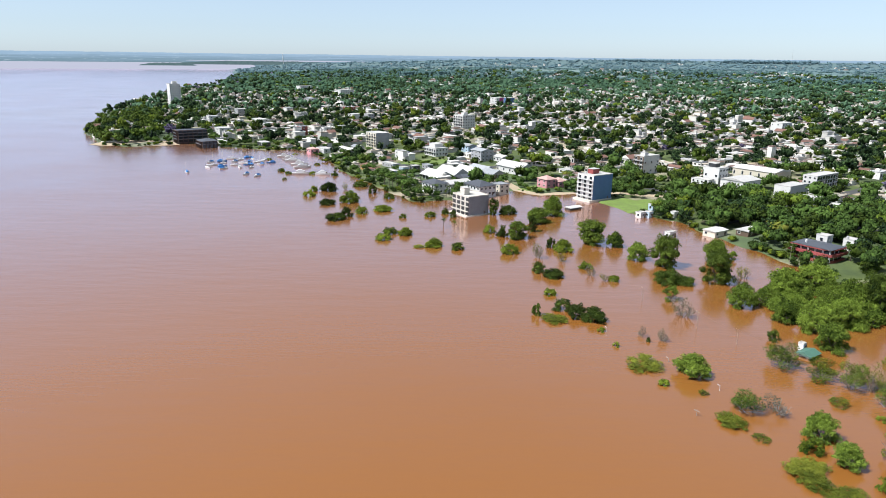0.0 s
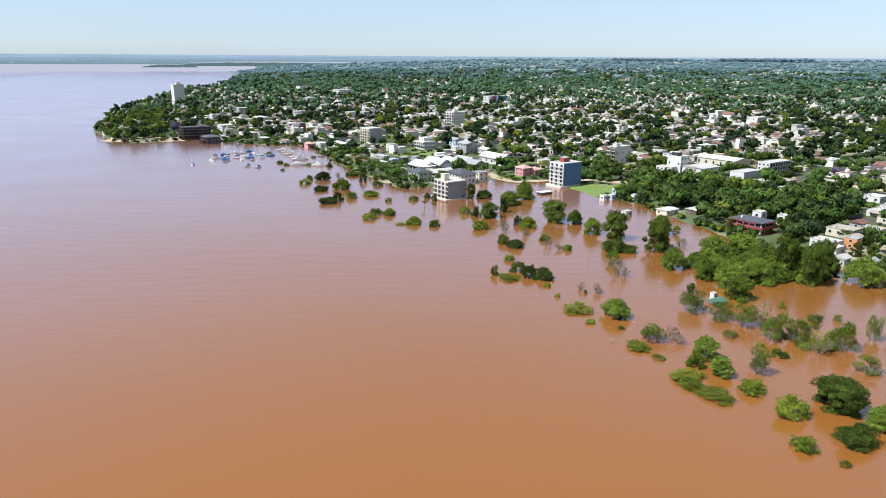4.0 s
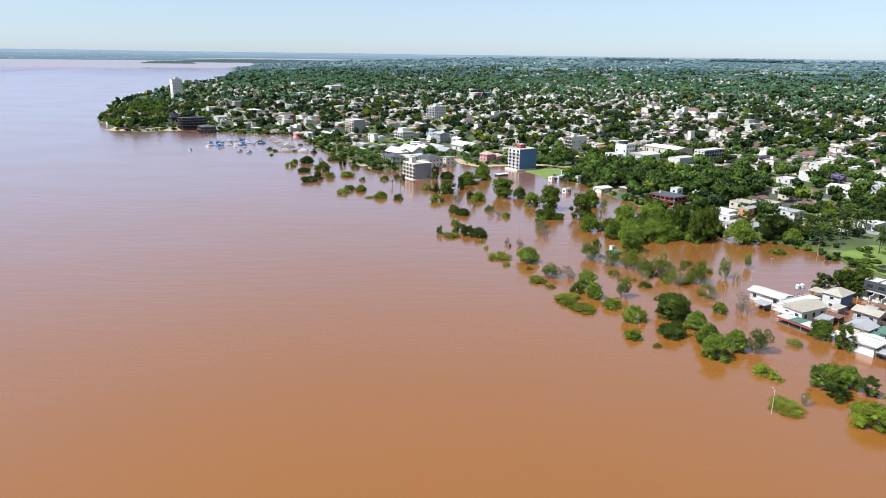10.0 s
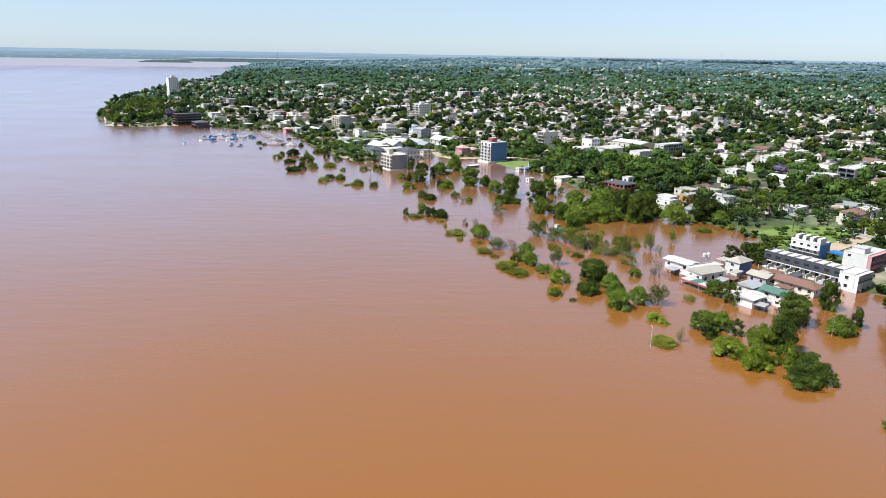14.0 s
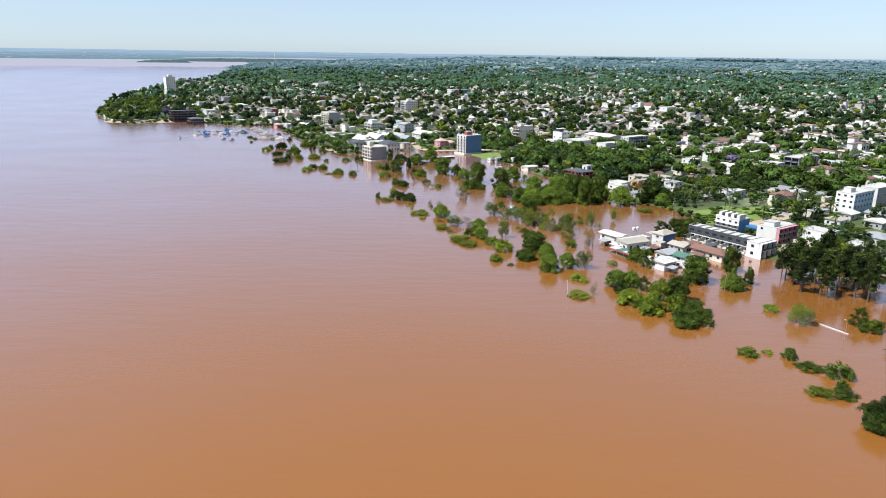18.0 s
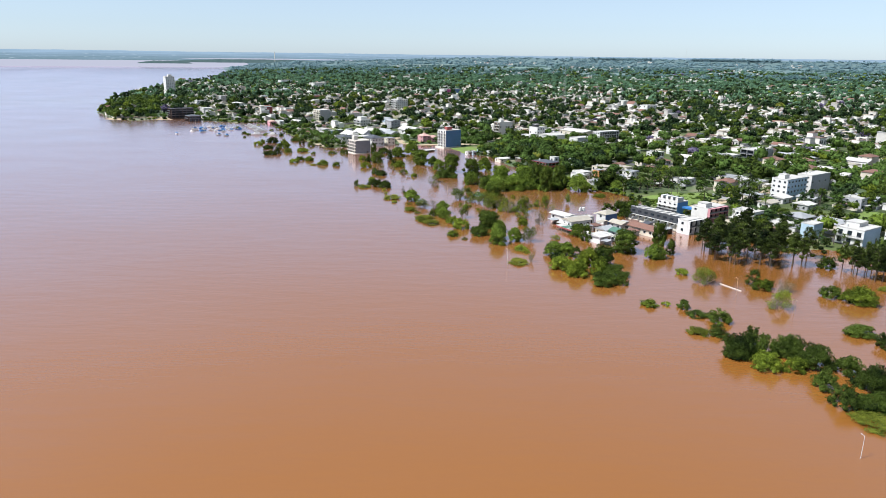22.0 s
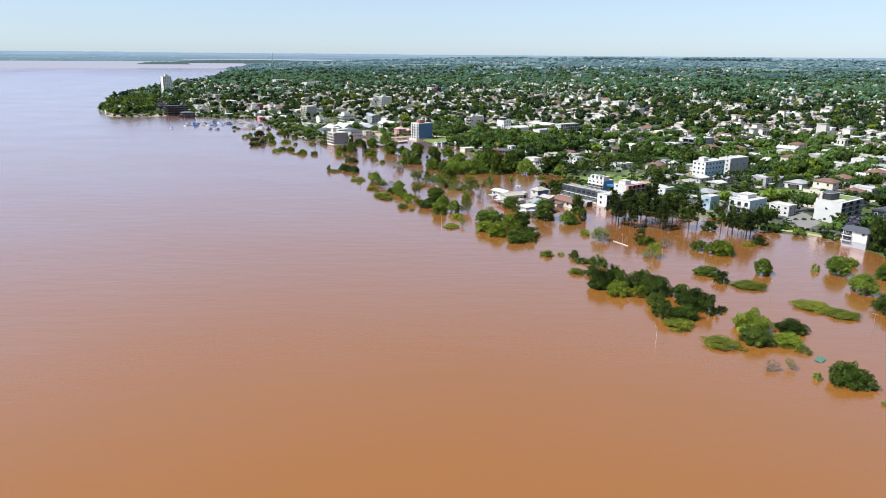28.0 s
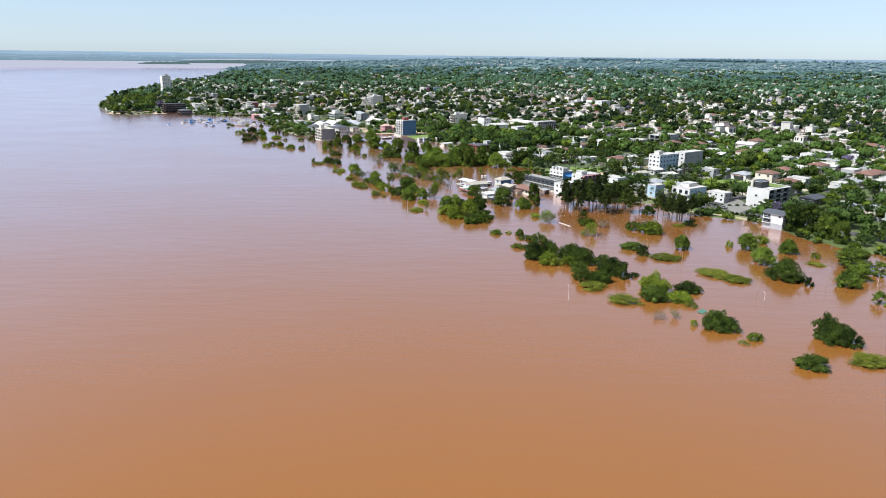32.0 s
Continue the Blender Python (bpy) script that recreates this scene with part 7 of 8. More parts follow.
part("roof", boxes((-2.3, 2.3, -2.3, 2.3, 6.2, 6.5)), GREY_ROOF, hut)
part("window", boxes((-2.03, -2, -1, 1, 4, 5.2)), GLASS, hut)
n_ = 30
f_ = np.linspace(0, 1, n_)
bx_, by_ = -345 + 84 * f_, 668 - 10 * np.sin(f_ * 3.1) + 8 * f_
V = np.concatenate([np.stack([bx_ - 3, by_ - 15 - 4 * np.sin(f_ * 9), np.full(n_, .12)], -1), np.stack([bx_ + 3, by_ + 16, ground_height(bx_, by_ + 16) + .3], -1)])
j = np.arange(n_)
tagged(new("ground", quads("ground", V, np.stack([j[:-1], j[1:], j[1:] + n_, j[:-1] + n_], -1), [DIRT])), "pale sandy landing at the headland", "beach", kind="structure")
stack = new("chimney_stack")
stack.matrix_basis = pose(-1045, 4362, 60)
tagged(stack, "distant pale chimney stack on the far bank", "chimney")
bm = bmesh.new()
tube(bm, (0, 0, -60), (0, 0, 38), 2.4, 1.8, 8)
part("shaft", bm, CONCRETE, stack)

# ---- flooded plants along the shore ----
bush(-10.5, 366.3, 3.4, 3.4)
bush(-25.4, 361.8, 2.3, 3.0)
bush(-31.3, 315.6, 4.3, 3.4)
bush(-29.0, 327.2, 3.9, 3.7)
bush(-21.8, 325.9, 4.6, 4.1)
reeds(-13.3, 302.7, 3.1, 1.6)
bush(-6.9, 304.1, 4.6, 4.3)
bush(4.1, 300.3, 3.7, 3.9)
bush(-87.7, 418.1, 4.2, 4.3)
bush(-78.8, 436.4, 5.5, 6.9, LEAF_DARK)
bush(-88.1, 435.9, 3.1, 4.3)
bush(-60.2, 400.9, 6.2, 7.5)
bare(-68.7, 440.8, 2.6, 5.2)
bush(-72.1, 394.6, 5.2, 3.8, LEAF_DARK)
bush(-61.2, 355.4, 5.6, 4.4, LEAF_DARK)
bush(-55.9, 363.9, 4.0, 5.8, LEAF_DARK)
bush(-49.2, 371.2, 3.9, 4.7)
bush(-37.9, 378.9, 5.6, 3.8)
bush(-60.1, 453.5, 5.1, 4.2, LEAF_DARK)
bush(-49.4, 431.4, 3.6, 6.4, LEAF_DARK)
bush(-37.6, 414.6, 4.2, 3.9, LEAF_DARK)
bush(-84.4, 495.1, 2.9, 4.2, LEAF_DARK)
palm(-2.7, 342.3, 1.8, 4.1)
palm(2.7, 337.9, 1.9, 4.0)
bush(-2.1, 373.1, 2.5, 4.0, LEAF_DARK)
bush(2.2, 365.1, 2.6, 4.5, LEAF_DARK)
tree(25.1, 372.8, 3.6, 9.0)
bush(33.3, 375.9, 5.2, 5.8, LEAF_DARK)
bush(20.3, 332.1, 3.7, 4.7)
bush(26.3, 324.4, 3.3, 6.4, LEAF_DARK)
tree(33.3, 321.7, 5.8, 8.4)
tree(42.3, 335.2, 3.1, 8.1)
willow(47.4, 355.1, 7.4, 8.5)
willow(58.2, 373.1, 7.1, 11.6)
bush(27.8, 294.6, 4.4, 5.4)
tree(67.8, 314.3, 8.3, 11.5)
willow(78.2, 308.6, 4.6, 7.6)
willow(82.9, 287.2, 5.2, 12.0)
tree(92.5, 277.8, 6.9, 13.8)
bare(39.7, 287.2, 3.1, 8.2)
bush(47.9, 305.6, 2.6, 5.3, LEAF_DARK)
bush(52.7, 300.3, 5.5, 5.5)
bare(49.0, 283.4, 3.1, 5.6)
bush(37.4, 267.9, 3.5, 4.8, LEAF_DARK)
bush(42.7, 260.8, 4.5, 4.1, LEAF_DARK)
bush(57.8, 273.4, 3.3, 3.3)
bare(58.0, 263.5, 2.3, 5.1)
bare(62.2, 256.5, 2.2, 3.6)
bush(65.9, 256.8, 2.5, 3.0)
bush(38.0, 239.3, 2.6, 2.9)
bush(30.7, 218.5, 1.9, 4.9, LEAF_DARK)
reeds(35.9, 213.6, 4.7, 2.6)
bush(40.9, 224.5, 4.4, 4.2, LEAF_DARK)
bush(44.1, 217.3, 3.8, 5.2, LEAF_DARK)
bush(49.4, 214.6, 4.7, 5.0, LEAF_DARK)
bush(49.8, 204.6, 1.5, 1.8)
bush(86.7, 255.8, 5.5, 6.8, LEAF_DARK)
bush(93.3, 254.7, 4.6, 3.5, LEAF_DARK)
willow(82.1, 235.8, 3.6, 7.1)
bare(80.8, 219.0, 4.3, 8.0)
tree(106.3, 256.9, 6.9, 13.7)
willow(117.4, 287.1, 6.1, 11.0)
willow(125.6, 289.2, 2.5, 11.5)
willow(105.4, 230.1, 5.8, 9.3)
bare(119.6, 262.7, 3.4, 6.2)
bush(52.0, 193.0, 1.3, 2.1)
bare(61.7, 201.0, 1.6, 3.3)
bare(67.7, 197.7, 2.3, 4.3)
bush(62.9, 197.0, 0.9, 1.8, LEAF_DARK)
reeds(56.7, 180.5, 6.6, 2.6)
willow(68.7, 173.8, 5.3, 6.8)
bush(59.1, 168.2, 2.1, 1.8)
reeds(67.9, 162.7, 1.5, 1.5)
reeds(69.3, 148.1, 4.1, 2.5)
reeds(73.3, 140.7, 2.2, 1.7)
sapling(75.6, 154.8, 3.9, 5.2)
bare(82.7, 153.3, 3.8, 5.0)
willow(87.1, 141.5, 4.4, 7.6)
bush(82.4, 135.7, 2.6, 4.2)
reeds(77.6, 128.0, 5.3, 4.3)
willow(87.7, 130.6, 3.9, 5.8)
bush(102.8, 199.3, 2.2, 4.2, LEAF_DARK)
sapling(96.7, 180.7, 4.6, 7.2)
bush(129.0, 183.2, 1.5, 3.4)
willow(114.3, 215.7, 5.1, 15.6)
willow(120.5, 208.0, 7.0, 18.5)
willow(117.7, 193.3, 5.5, 14.8)
willow(132.0, 212.3, 6.5, 12.2)
willow(140.8, 224.9, 7.6, 15.3)
willow(143.3, 253.2, 8.7, 10.5)
willow(126.4, 242.7, 7.1, 13.6)
tree(148.1, 220.9, 6.1, 16.3)
tree(152.0, 210.5, 5.8, 18.2)
tree(162.3, 221.3, 5.5, 16.4)
sapling(112.7, 155.9, 3.3, 7.1)
sapling(119.7, 154.1, 4.3, 8.1)
bare(122.6, 145.7, 4.1, 7.8)
sapling(131.1, 149.0, 3.7, 8.7)
sapling(144.6, 156.0, 2.2, 8.4)
bare(147.5, 152.0, 2.3, 4.3)
sapling(159.6, 169.9, 1.5, 6.4)
sapling(129.3, 133.1, 3.2, 4.6)
sapling(98.2, 131.5, 2.6, 8.3)
bush(109.9, 143.8, 3.2, 2.2, LEAF_DARK)
reeds(76.6, 123.9, 4.1, 4.2)
reeds(81.6, 117.7, 5.0, 5.5)
bush(92.2, 120.8, 3.7, 3.9)
bush(96.7, 108.5, 4.4, 6.4)
tree(110.5, 111.2, 6.3, 8.2)
bush(105.0, 96.0, 4.6, 5.6, LEAF_DARK)
willow(114.9, 102.8, 4.1, 6.0)
willow(113.8, 90.2, 4.1, 10.5)
willow(112.8, 80.8, 4.6, 11.4)
willow(121.1, 86.2, 3.9, 8.8)
bush(128.3, 117.6, 3.2, 4.0)
bare(137.5, 118.8, 3.6, 6.7)
bush(92.4, 93.6, 3.2, 3.2)
reeds(97.9, 87.4, 1.6, 1.3)
reeds(182.9, 193.6, 4.7, 3.4)
willow(173.5, 211.2, 8.2, 11.6)
tree(193.3, 218.1, 9.0, 11.7)
sapling(104.3, 173.0, 4.1, 5.2)
sapling(109.1, 167.0, 3.7, 7.7)
bare(113.5, 165.8, 3.5, 7.8)
reeds(101.3, 157.9, 2.9, 3.2)
sapling(127.0, 85.4, 3.3, 7.4)
tree(109.7, 114.5, 5.3, 7.5)
bush(122.4, 70.3, 3.4, 2.6)
bush(124.0, 66.4, 2.2, 2.0)
reeds(119.8, 51.0, 5.2, 2.0)
bare(124.6, 52.8, 1.5, 4.8)
reeds(140.5, 90.4, 2.9, 2.4)
willow(135.8, 63.5, 4.8, 6.4)
willow(141.2, 63.1, 3.9, 6.8)
willow(144.3, 58.9, 3.5, 7.3)
bush(135.9, 57.0, 3.6, 3.4, LEAF_DARK)
bush(136.3, 43.7, 5.8, 6.4)
bush(148.0, 49.1, 4.8, 8.6)
tree(153.5, 47.6, 5.3, 9.0)
bush(140.7, 35.5, 5.2, 6.9)
bush(149.3, 36.5, 4.4, 7.8)
bush(154.7, 34.8, 5.9, 5.3, LEAF_DARK)
bush(148.6, 24.8, 5.5, 5.3, LEAF_DARK)
bush(155.6, 24.9, 2.9, 4.7, LEAF_DARK)
tree(167.9, 70.0, 6.5, 10.0)
willow(177.8, 60.7, 4.5, 6.8)
tree(153.9, 87.6, 3.3, 8.1)
willow(151.6, 96.0, 4.0, 7.6)
tree(176.6, 143.5, 3.8, 6.4)
tree(183.4, 142.1, 4.7, 8.1)
tree(188.7, 139.3, 4.6, 9.0)
bush(142.6, 71.7, 3.6, 3.0)
willow(197.3, 209.9, 5.1, 7.9)
willow(180.0, 61.7, 4.5, 5.5)
tree(186.6, 66.2, 2.5, 9.0)
tree(186.5, 83.2, 3.9, 10.5)
bush(182.7, 39.3, 2.9, 3.1)
sapling(187.6, 27.7, 3.8, 6.5)
bush(159.7, 2.4, 3.2, 2.6)
bush(165.7, 3.6, 2.0, 1.7)
bush(170.3, 0.6, 2.5, 3.6, LEAF_DARK)
bush(173.1, -6.0, 4.1, 1.8, LEAF_DARK)
bush(178.0, -11.4, 4.4, 5.0, LEAF_DARK)
reeds(167.7, -21.4, 3.4, 3.3)
bush(173.5, -21.7, 4.1, 3.4, LEAF_DARK)
bush(173.4, -37.2, 5.3, 7.6, LEAF_DARK)
bush(178.9, -32.2, 4.3, 7.7, LEAF_DARK)
bush(181.0, -37.8, 3.4, 7.8, LEAF_DARK)
bush(178.2, -45.8, 4.4, 5.7)
bush(188.4, -36.5, 5.0, 7.1, LEAF_DARK)
bush(185.0, -46.9, 3.6, 4.9)
bush(192.0, -44.2, 5.2, 8.0, LEAF_DARK)
bush(188.0, -56.7, 3.8, 5.5, LEAF_DARK)
bush(199.3, -47.5, 4.4, 5.6, LEAF_DARK)
bush(200.4, -56.8, 5.3, 7.2, LEAF_DARK)
bush(187.3, -66.5, 4.0, 6.3, LEAF_DARK)
bush(193.8, -68.1, 4.6, 5.5, LEAF_DARK)
reeds(190.1, -74.5, 5.5, 3.9)
bush(203.4, -62.7, 4.1, 7.1, LEAF_DARK)
bush(209.1, -60.4, 2.3, 1.9, LEAF_DARK)
tree(205.2, 26.5, 3.1, 6.3)
bush(206.7, 21.6, 3.9, 5.0)
sapling(203.9, 2.8, 3.9, 6.0)
bare(214.3, 18.7, 4.0, 4.7)
bush(227.7, 14.1, 4.1, 5.0, LEAF_DARK)
bush(234.6, 8.2, 6.1, 6.8)
bush(259.1, 24.3, 3.8, 3.1, LEAF_DARK)
reeds(253.0, 22.4, 3.2, 1.9)
bush(245.3, 49.8, 3.8, 5.7, LEAF_DARK)
bush(218.2, -20.6, 5.1, 3.6, LEAF_DARK)
bush(220.2, -30.2, 3.9, 4.8, LEAF_DARK)
reeds(228.6, -35.8, 6.5, 3.6)
willow(240.4, -20.4, 4.0, 7.0)
bush(263.4, -15.2, 1.9, 3.5)
willow(269.7, -19.3, 5.2, 7.8)
bush(280.0, -8.3, 3.9, 4.7)
willow(266.9, -41.4, 5.4, 7.6)
willow(285.1, -25.2, 4.5, 6.5)
bush(266.1, -61.2, 7.5, 8.9, LEAF_DARK)
reeds(241.1, -57.3, 6.9, 6.8)
reeds(247.1, -65.0, 5.3, 3.0)
bush(211.5, -76.9, 5.5, 6.9)
bush(208.6, -86.8, 4.9, 6.3, LEAF_DARK)
reeds(198.7, -89.1, 6.3, 5.4)
bush(217.0, -87.4, 5.2, 3.7)
bush(223.8, -77.5, 4.9, 4.3, LEAF_DARK)
reeds(219.6, -93.4, 2.8, 2.2)
bare(205.3, -105.4, 2.5, 2.7)
bare(210.7, -104.6, 1.9, 3.8)
bush(214.6, -110.6, 1.3, 2.8)
bush(222.0, -112.8, 5.4, 5.4, LEAF_DARK)
bush(220.9, -111.5, 4.2, 6.4, LEAF_DARK)
bush(224.6, -114.6, 3.4, 3.2, LEAF_DARK)
bush(229.2, -121.3, 2.5, 2.7)
reeds(224.5, -124.5, 1.7, 1.4)
bush(253.0, -121.9, 5.6, 7.4, LEAF_DARK)
bush(251.0, -119.0, 4.4, 8.6, LEAF_DARK)
bush(256.5, -124.0, 3.8, 5.0, LEAF_DARK)
bush(236.8, -139.9, 4.6, 4.1, LEAF_DARK)
reeds(254.6, -136.5, 6.0, 4.6)
tree(301.1, -45.5, 8.0, 8.3)
willow(286.0, -69.8, 4.9, 7.4)
willow(295.0, -61.9, 4.3, 7.4)
tree(305.8, -56.6, 3.3, 6.0)
bush(319.9, -15.6, 3.2, 3.5)
willow(286.6, -88.2, 2.9, 6.5)
bush(293.4, -32.3, 2.3, 3.2)
bush(271.7, -69.6, 1.9, 3.9, LEAF_DARK)
reeds(288.1, -42.7, 4.0, 1.2)
tree(306.4, 15.6, 5.5, 13.2)
tree(312.5, 12.6, 6.2, 14.5)
tree(315.4, 1.0, 5.3, 12.0)
tree(317.1, -9.2, 4.5, 10.7)


# thicket of thin trees by the flooded lane
tk = random.Random(27)
for x, y in ((117, 158), (120, 156), (134, 172), (107, 150), (120, 167), (141, 161), (136, 160), (134, 170), (125, 150), (123, 153), (136, 172), (132, 157), (124, 173), (137, 161), (128, 150), (127, 148), (119, 151), (119, 148), (142, 172), (117, 167), (140, 162), (131, 165), (127, 163), (120, 157), (123, 149), (126, 148)):
    q = tk.uniform(1.3, 2.3)
    (sapling if tk.random() < .6 else bush)(x, y, q, q * tk.uniform(.9, 1.6))
# shrubs among the moored boats
for x, y, q in ((-128, 511, 3.5), (-120, 500, 3), (-102, 501, 3.2), (-117, 475, 2.2), (-152, 569, 2.6), (-163, 636, 4.2), (-168, 631, 3.6), (-156, 636, 3.2), (-107, 545, 2.6), (-86, 499, 2.2), (-177, 644, 2.6), (-138, 603, 2.2)):
    bush(x, y, q, q * .8)
# the flooded grove
pr = random.Random(8)
for k in range(52):
    a, q = k * 2.4, math.sqrt((k + .5) / 52)
    gx_, gy_ = 141 + 29 * q * math.cos(a), 229 + 20 * q * math.sin(a)
    (willow if gx_ < 158 + pr.uniform(-9, 9) else tree)(gx_, gy_, pr.uniform(3.0, 4.8), pr.uniform(4.6, 7.2) * (1.1 - .25 * q))

# rough green growth on the open ground by the houses
for cx, cy, ra, rb in LAWNS[1:5]:
    n = int(ra * rb / 8.0)
    an, q = sw.uniform(0, 6.283, n), np.sqrt(sw.random(n))
    x, y = cx + U[0] * ra * q * np.cos(an) + W[0] * rb * q * np.sin(an), cy + U[1] * ra * q * np.cos(an) + W[1] * rb * q * np.sin(an)
    r = sw.uniform(.7, 2.9, n)
    join_copies("rough_growth", FINE, sw.integers(0, 6, n), x, y, ground_height(x, y) - .3, np.stack([r * 1.3, r], -1), r * .5, sw.uniform(0, 6.28, n), [LEAF_WILLOW], "rough bright green growth by the houses", "scrub")

# garden shrubs between the nearer houses
LOWS = [tuft_tree(1000 + k, 9, .22, 3, .5, .1, sprays=40, spray=.16) for k in range(6)]
n = 2600
ux, uy = sw.uniform(-130, 380, n), sw.uniform(-10, 620, n)
oku = (inland(ux, uy) > 3) & (inland(ux, uy) < 120)
for x, y, rr_ in zip(keep_x, keep_y, keep_r):
    oku &= np.hypot(ux - x, uy - y) > rr_ - 1.5
for i in near_houses:
    oku &= np.hypot(ux - sx[i], uy - sy[i]) > 8.5
ux, uy = ux[oku], uy[oku]
n = len(ux)
r = sw.uniform(.7, 2.3, n)
for half, m_ in ((0, LEAF_DARK), (1, LEAF_WOOD)):
    s_ = np.arange(n) % 2 == half
    join_copies("garden_shrubs", LOWS, sw.integers(0, 6, s_.sum()), ux[s_], uy[s_], ground_height(ux[s_], uy[s_]) - .1, np.stack([r[s_], r[s_]], -1), r[s_] * 1.1, sw.uniform(0, 6.28, s_.sum()), [m_], "garden shrubs between the houses", "shrubs")

# single trees in the gardens behind the pines
gt = random.Random(19)
for k in range(150):
    x, y = gt.uniform(215, 345), gt.uniform(20, 230)
    if float(inland(x, y)) < 4 or float(np.min(np.hypot(keep_x - x, keep_y - y) - keep_r)) < -1.0:
        continue
    q = gt.uniform(2.0, 3.8)
    plant("garden_tree", ("garden",), x, y, float(ground_height(x, y)), q, q * gt.uniform(1.3, 1.8), "dark leafy garden tree behind the flooded pines", "tree", "garden trees")

# dark trees and palms where the flooded park meets the gardens
for k in range(34):
    a_, q = k * 2.4, 19 * math.sqrt((k + .5) / 34)
    x, y = 224 + q * math.cos(a_), 235 + q * math.sin(a_)
    if float(inland(x, y)) < -1:
        continue
    w_ = gt.uniform(2.0, 3.6)
    if k % 6 == 5:
        palm(x, y, 2.8, gt.uniform(6.0, 8.0))
    else:
        plant("garden_tree", ("garden",), x, y, float(ground_height(x, y)) - .3, w_, w_ * gt.uniform(1.1, 1.6), "dark leafy tree at the edge of the flooded park", "tree", "garden trees")

# tall dark garden trees behind the lawn
for k in range(30):
    a_, q = k * 2.4, 19 * math.sqrt((k + .5) / 30)
    x, y = 256 + 1.1 * q * math.cos(a_), 260 + q * math.sin(a_)
    w_ = gt.uniform(3.0, 5.4)
    plant("garden_tree", ("garden",), x, y, float(ground_height(x, y)) - .2, w_, w_ * gt.uniform(1.2, 1.7), "tall dark garden tree behind the open lawn", "tree", "garden trees")

# gardens between the terrace row and the street behind it
for k in range(30):
    x, y = gt.uniform(256, 314), gt.uniform(144, 186)
    if min(math.hypot(x - hx_, y - hy_) for hx_, hy_ in ((284, 173), (299, 171), (270, 158), (288, 154))) < 7.5:
        continue
    w_ = gt.uniform(2.2, 4.0)
    plant("garden_tree", ("garden",), x, y, float(ground_height(x, y)) - .2, w_, w_ * gt.uniform(1.2, 1.7), "dark leafy garden tree between white houses", "tree", "garden trees")
for k in range(12):
    x, y = gt.uniform(244, 268), gt.uniform(222, 250)
    w_ = gt.uniform(2.4, 4.2)
    plant("garden_tree", ("garden",), x, y, float(ground_height(x, y)) - .2, w_, w_ * gt.uniform(1.1, 1.5), "dark leafy garden tree behind the open lawn", "tree", "garden trees")
for x, y, w_, tall, where in ((184.2, 135.5, 4.2, 6.6, "dark round tree beside the terraced row"), (188.2, 89.5, 3.0, 6.4, "tall dark tree standing before the terraced row"), (207, 129, 2.0, 2.6, "small green tree behind the terraced row")):
    plant("garden_tree", ("garden",), x, y, float(ground_height(x, y)) - .3, w_, tall, where, "tree", "garden trees")


def car(x, y, rz, paint, label):
    root = new("car")
    root.matrix_basis = pose(x, y, float(ground_height(x, y)) + .16, 0, 0, rz)
    tagged(root, label, "car", "parked cars")
    bm = bmesh.new()
    prof = ((-2.1, .35), (-2.15, .8), (-1.3, .95), (1.0, .95), (2.05, .78), (2.1, .35))
    sides = [[bm.verts.new((px, py, pz)) for px, pz in prof] for py in (-.85, .85)]
    for i in range(6):
        bm.faces.new((sides[0][i], sides[0][(i + 1) % 6], sides[1][(i + 1) % 6], sides[1][i]))
    bm.faces.new(sides[0][::-1])
    bm.faces.new(sides[1])
    bmesh.ops.recalc_face_normals(bm, faces=bm.faces[:])
    part("body", bm, paint, root)
    for name, mat, prof2, half in (("window_band", GLASS, ((-1.75, .94), (-1.35, 1.38), (.35, 1.38), (1.0, .94)), .76), ("roof", paint, ((-1.40, 1.36), (-1.3, 1.46), (.25, 1.46), (.42, 1.36)), .72)):
        bm = bmesh.new()
        sides = [[bm.verts.new((px, py, pz)) for px, pz in prof2] for py in (-half, half)]
        for i in range(4):
            bm.faces.new((sides[0][i], sides[0][(i + 1) % 4], sides[1][(i + 1) % 4], sides[1][i]))
        bm.faces.new(sides[0][::-1])
        bm.faces.new(sides[1])
        bmesh.ops.recalc_face_normals(bm, faces=bm.faces[:])
        part(name, bm, mat, root)
    for wx_0 in (-1.3, 1.3):
        for wy_0 in (-.86, .86):
            bm = bmesh.new()
            tube(bm, (wx_0, wy_0 - .1, .32), (wx_0, wy_0 + .1, .32), .32, .32, 12)
            part("wheel", bm, RUBBER, root)


car(252.0, 189.0, 20, BOAT_WHITE, "white car parked beside the lawn")
car(291.0, 63.0, -50, METAL, "silver car parked in the paved yard")

# trees that half hide the houses behind the grove
for x, y in ((151, 292), (158, 300), (178, 272), (172, 268), (190, 248), (197, 246), (204, 262), (212, 256), (200, 272), (188, 276), (216, 270), (222, 262)):
    tree(x + pr.uniform(-1, 1), y + pr.uniform(-1, 1), pr.uniform(2.6, 3.8), pr.uniform(4.6, 6.6))

# scrub along the flood's edge
sh_x, sh_y = [], []
for (x0, y0), (x1, y1) in zip(SHORE[1:38], SHORE[2:39]):
    for k in range(int(math.hypot(x1 - x0, y1 - y0) / 2.6)):
        f = pr.random()
        sh_x.append(x0 + (x1 - x0) * f + pr.gauss(0, 2.2))
        sh_y.append(y0 + (y1 - y0) * f + pr.gauss(0, 2.2))
sh_x, sh_y = np.array(sh_x), np.array(sh_y)
oks = np.ones(len(sh_x), bool)
for x, y, rr_ in zip(keep_x, keep_y, keep_r):
    oks &= np.hypot(sh_x - x, sh_y - y) > rr_ - 1
sh_x, sh_y = sh_x[oks], sh_y[oks]
n = len(sh_x)
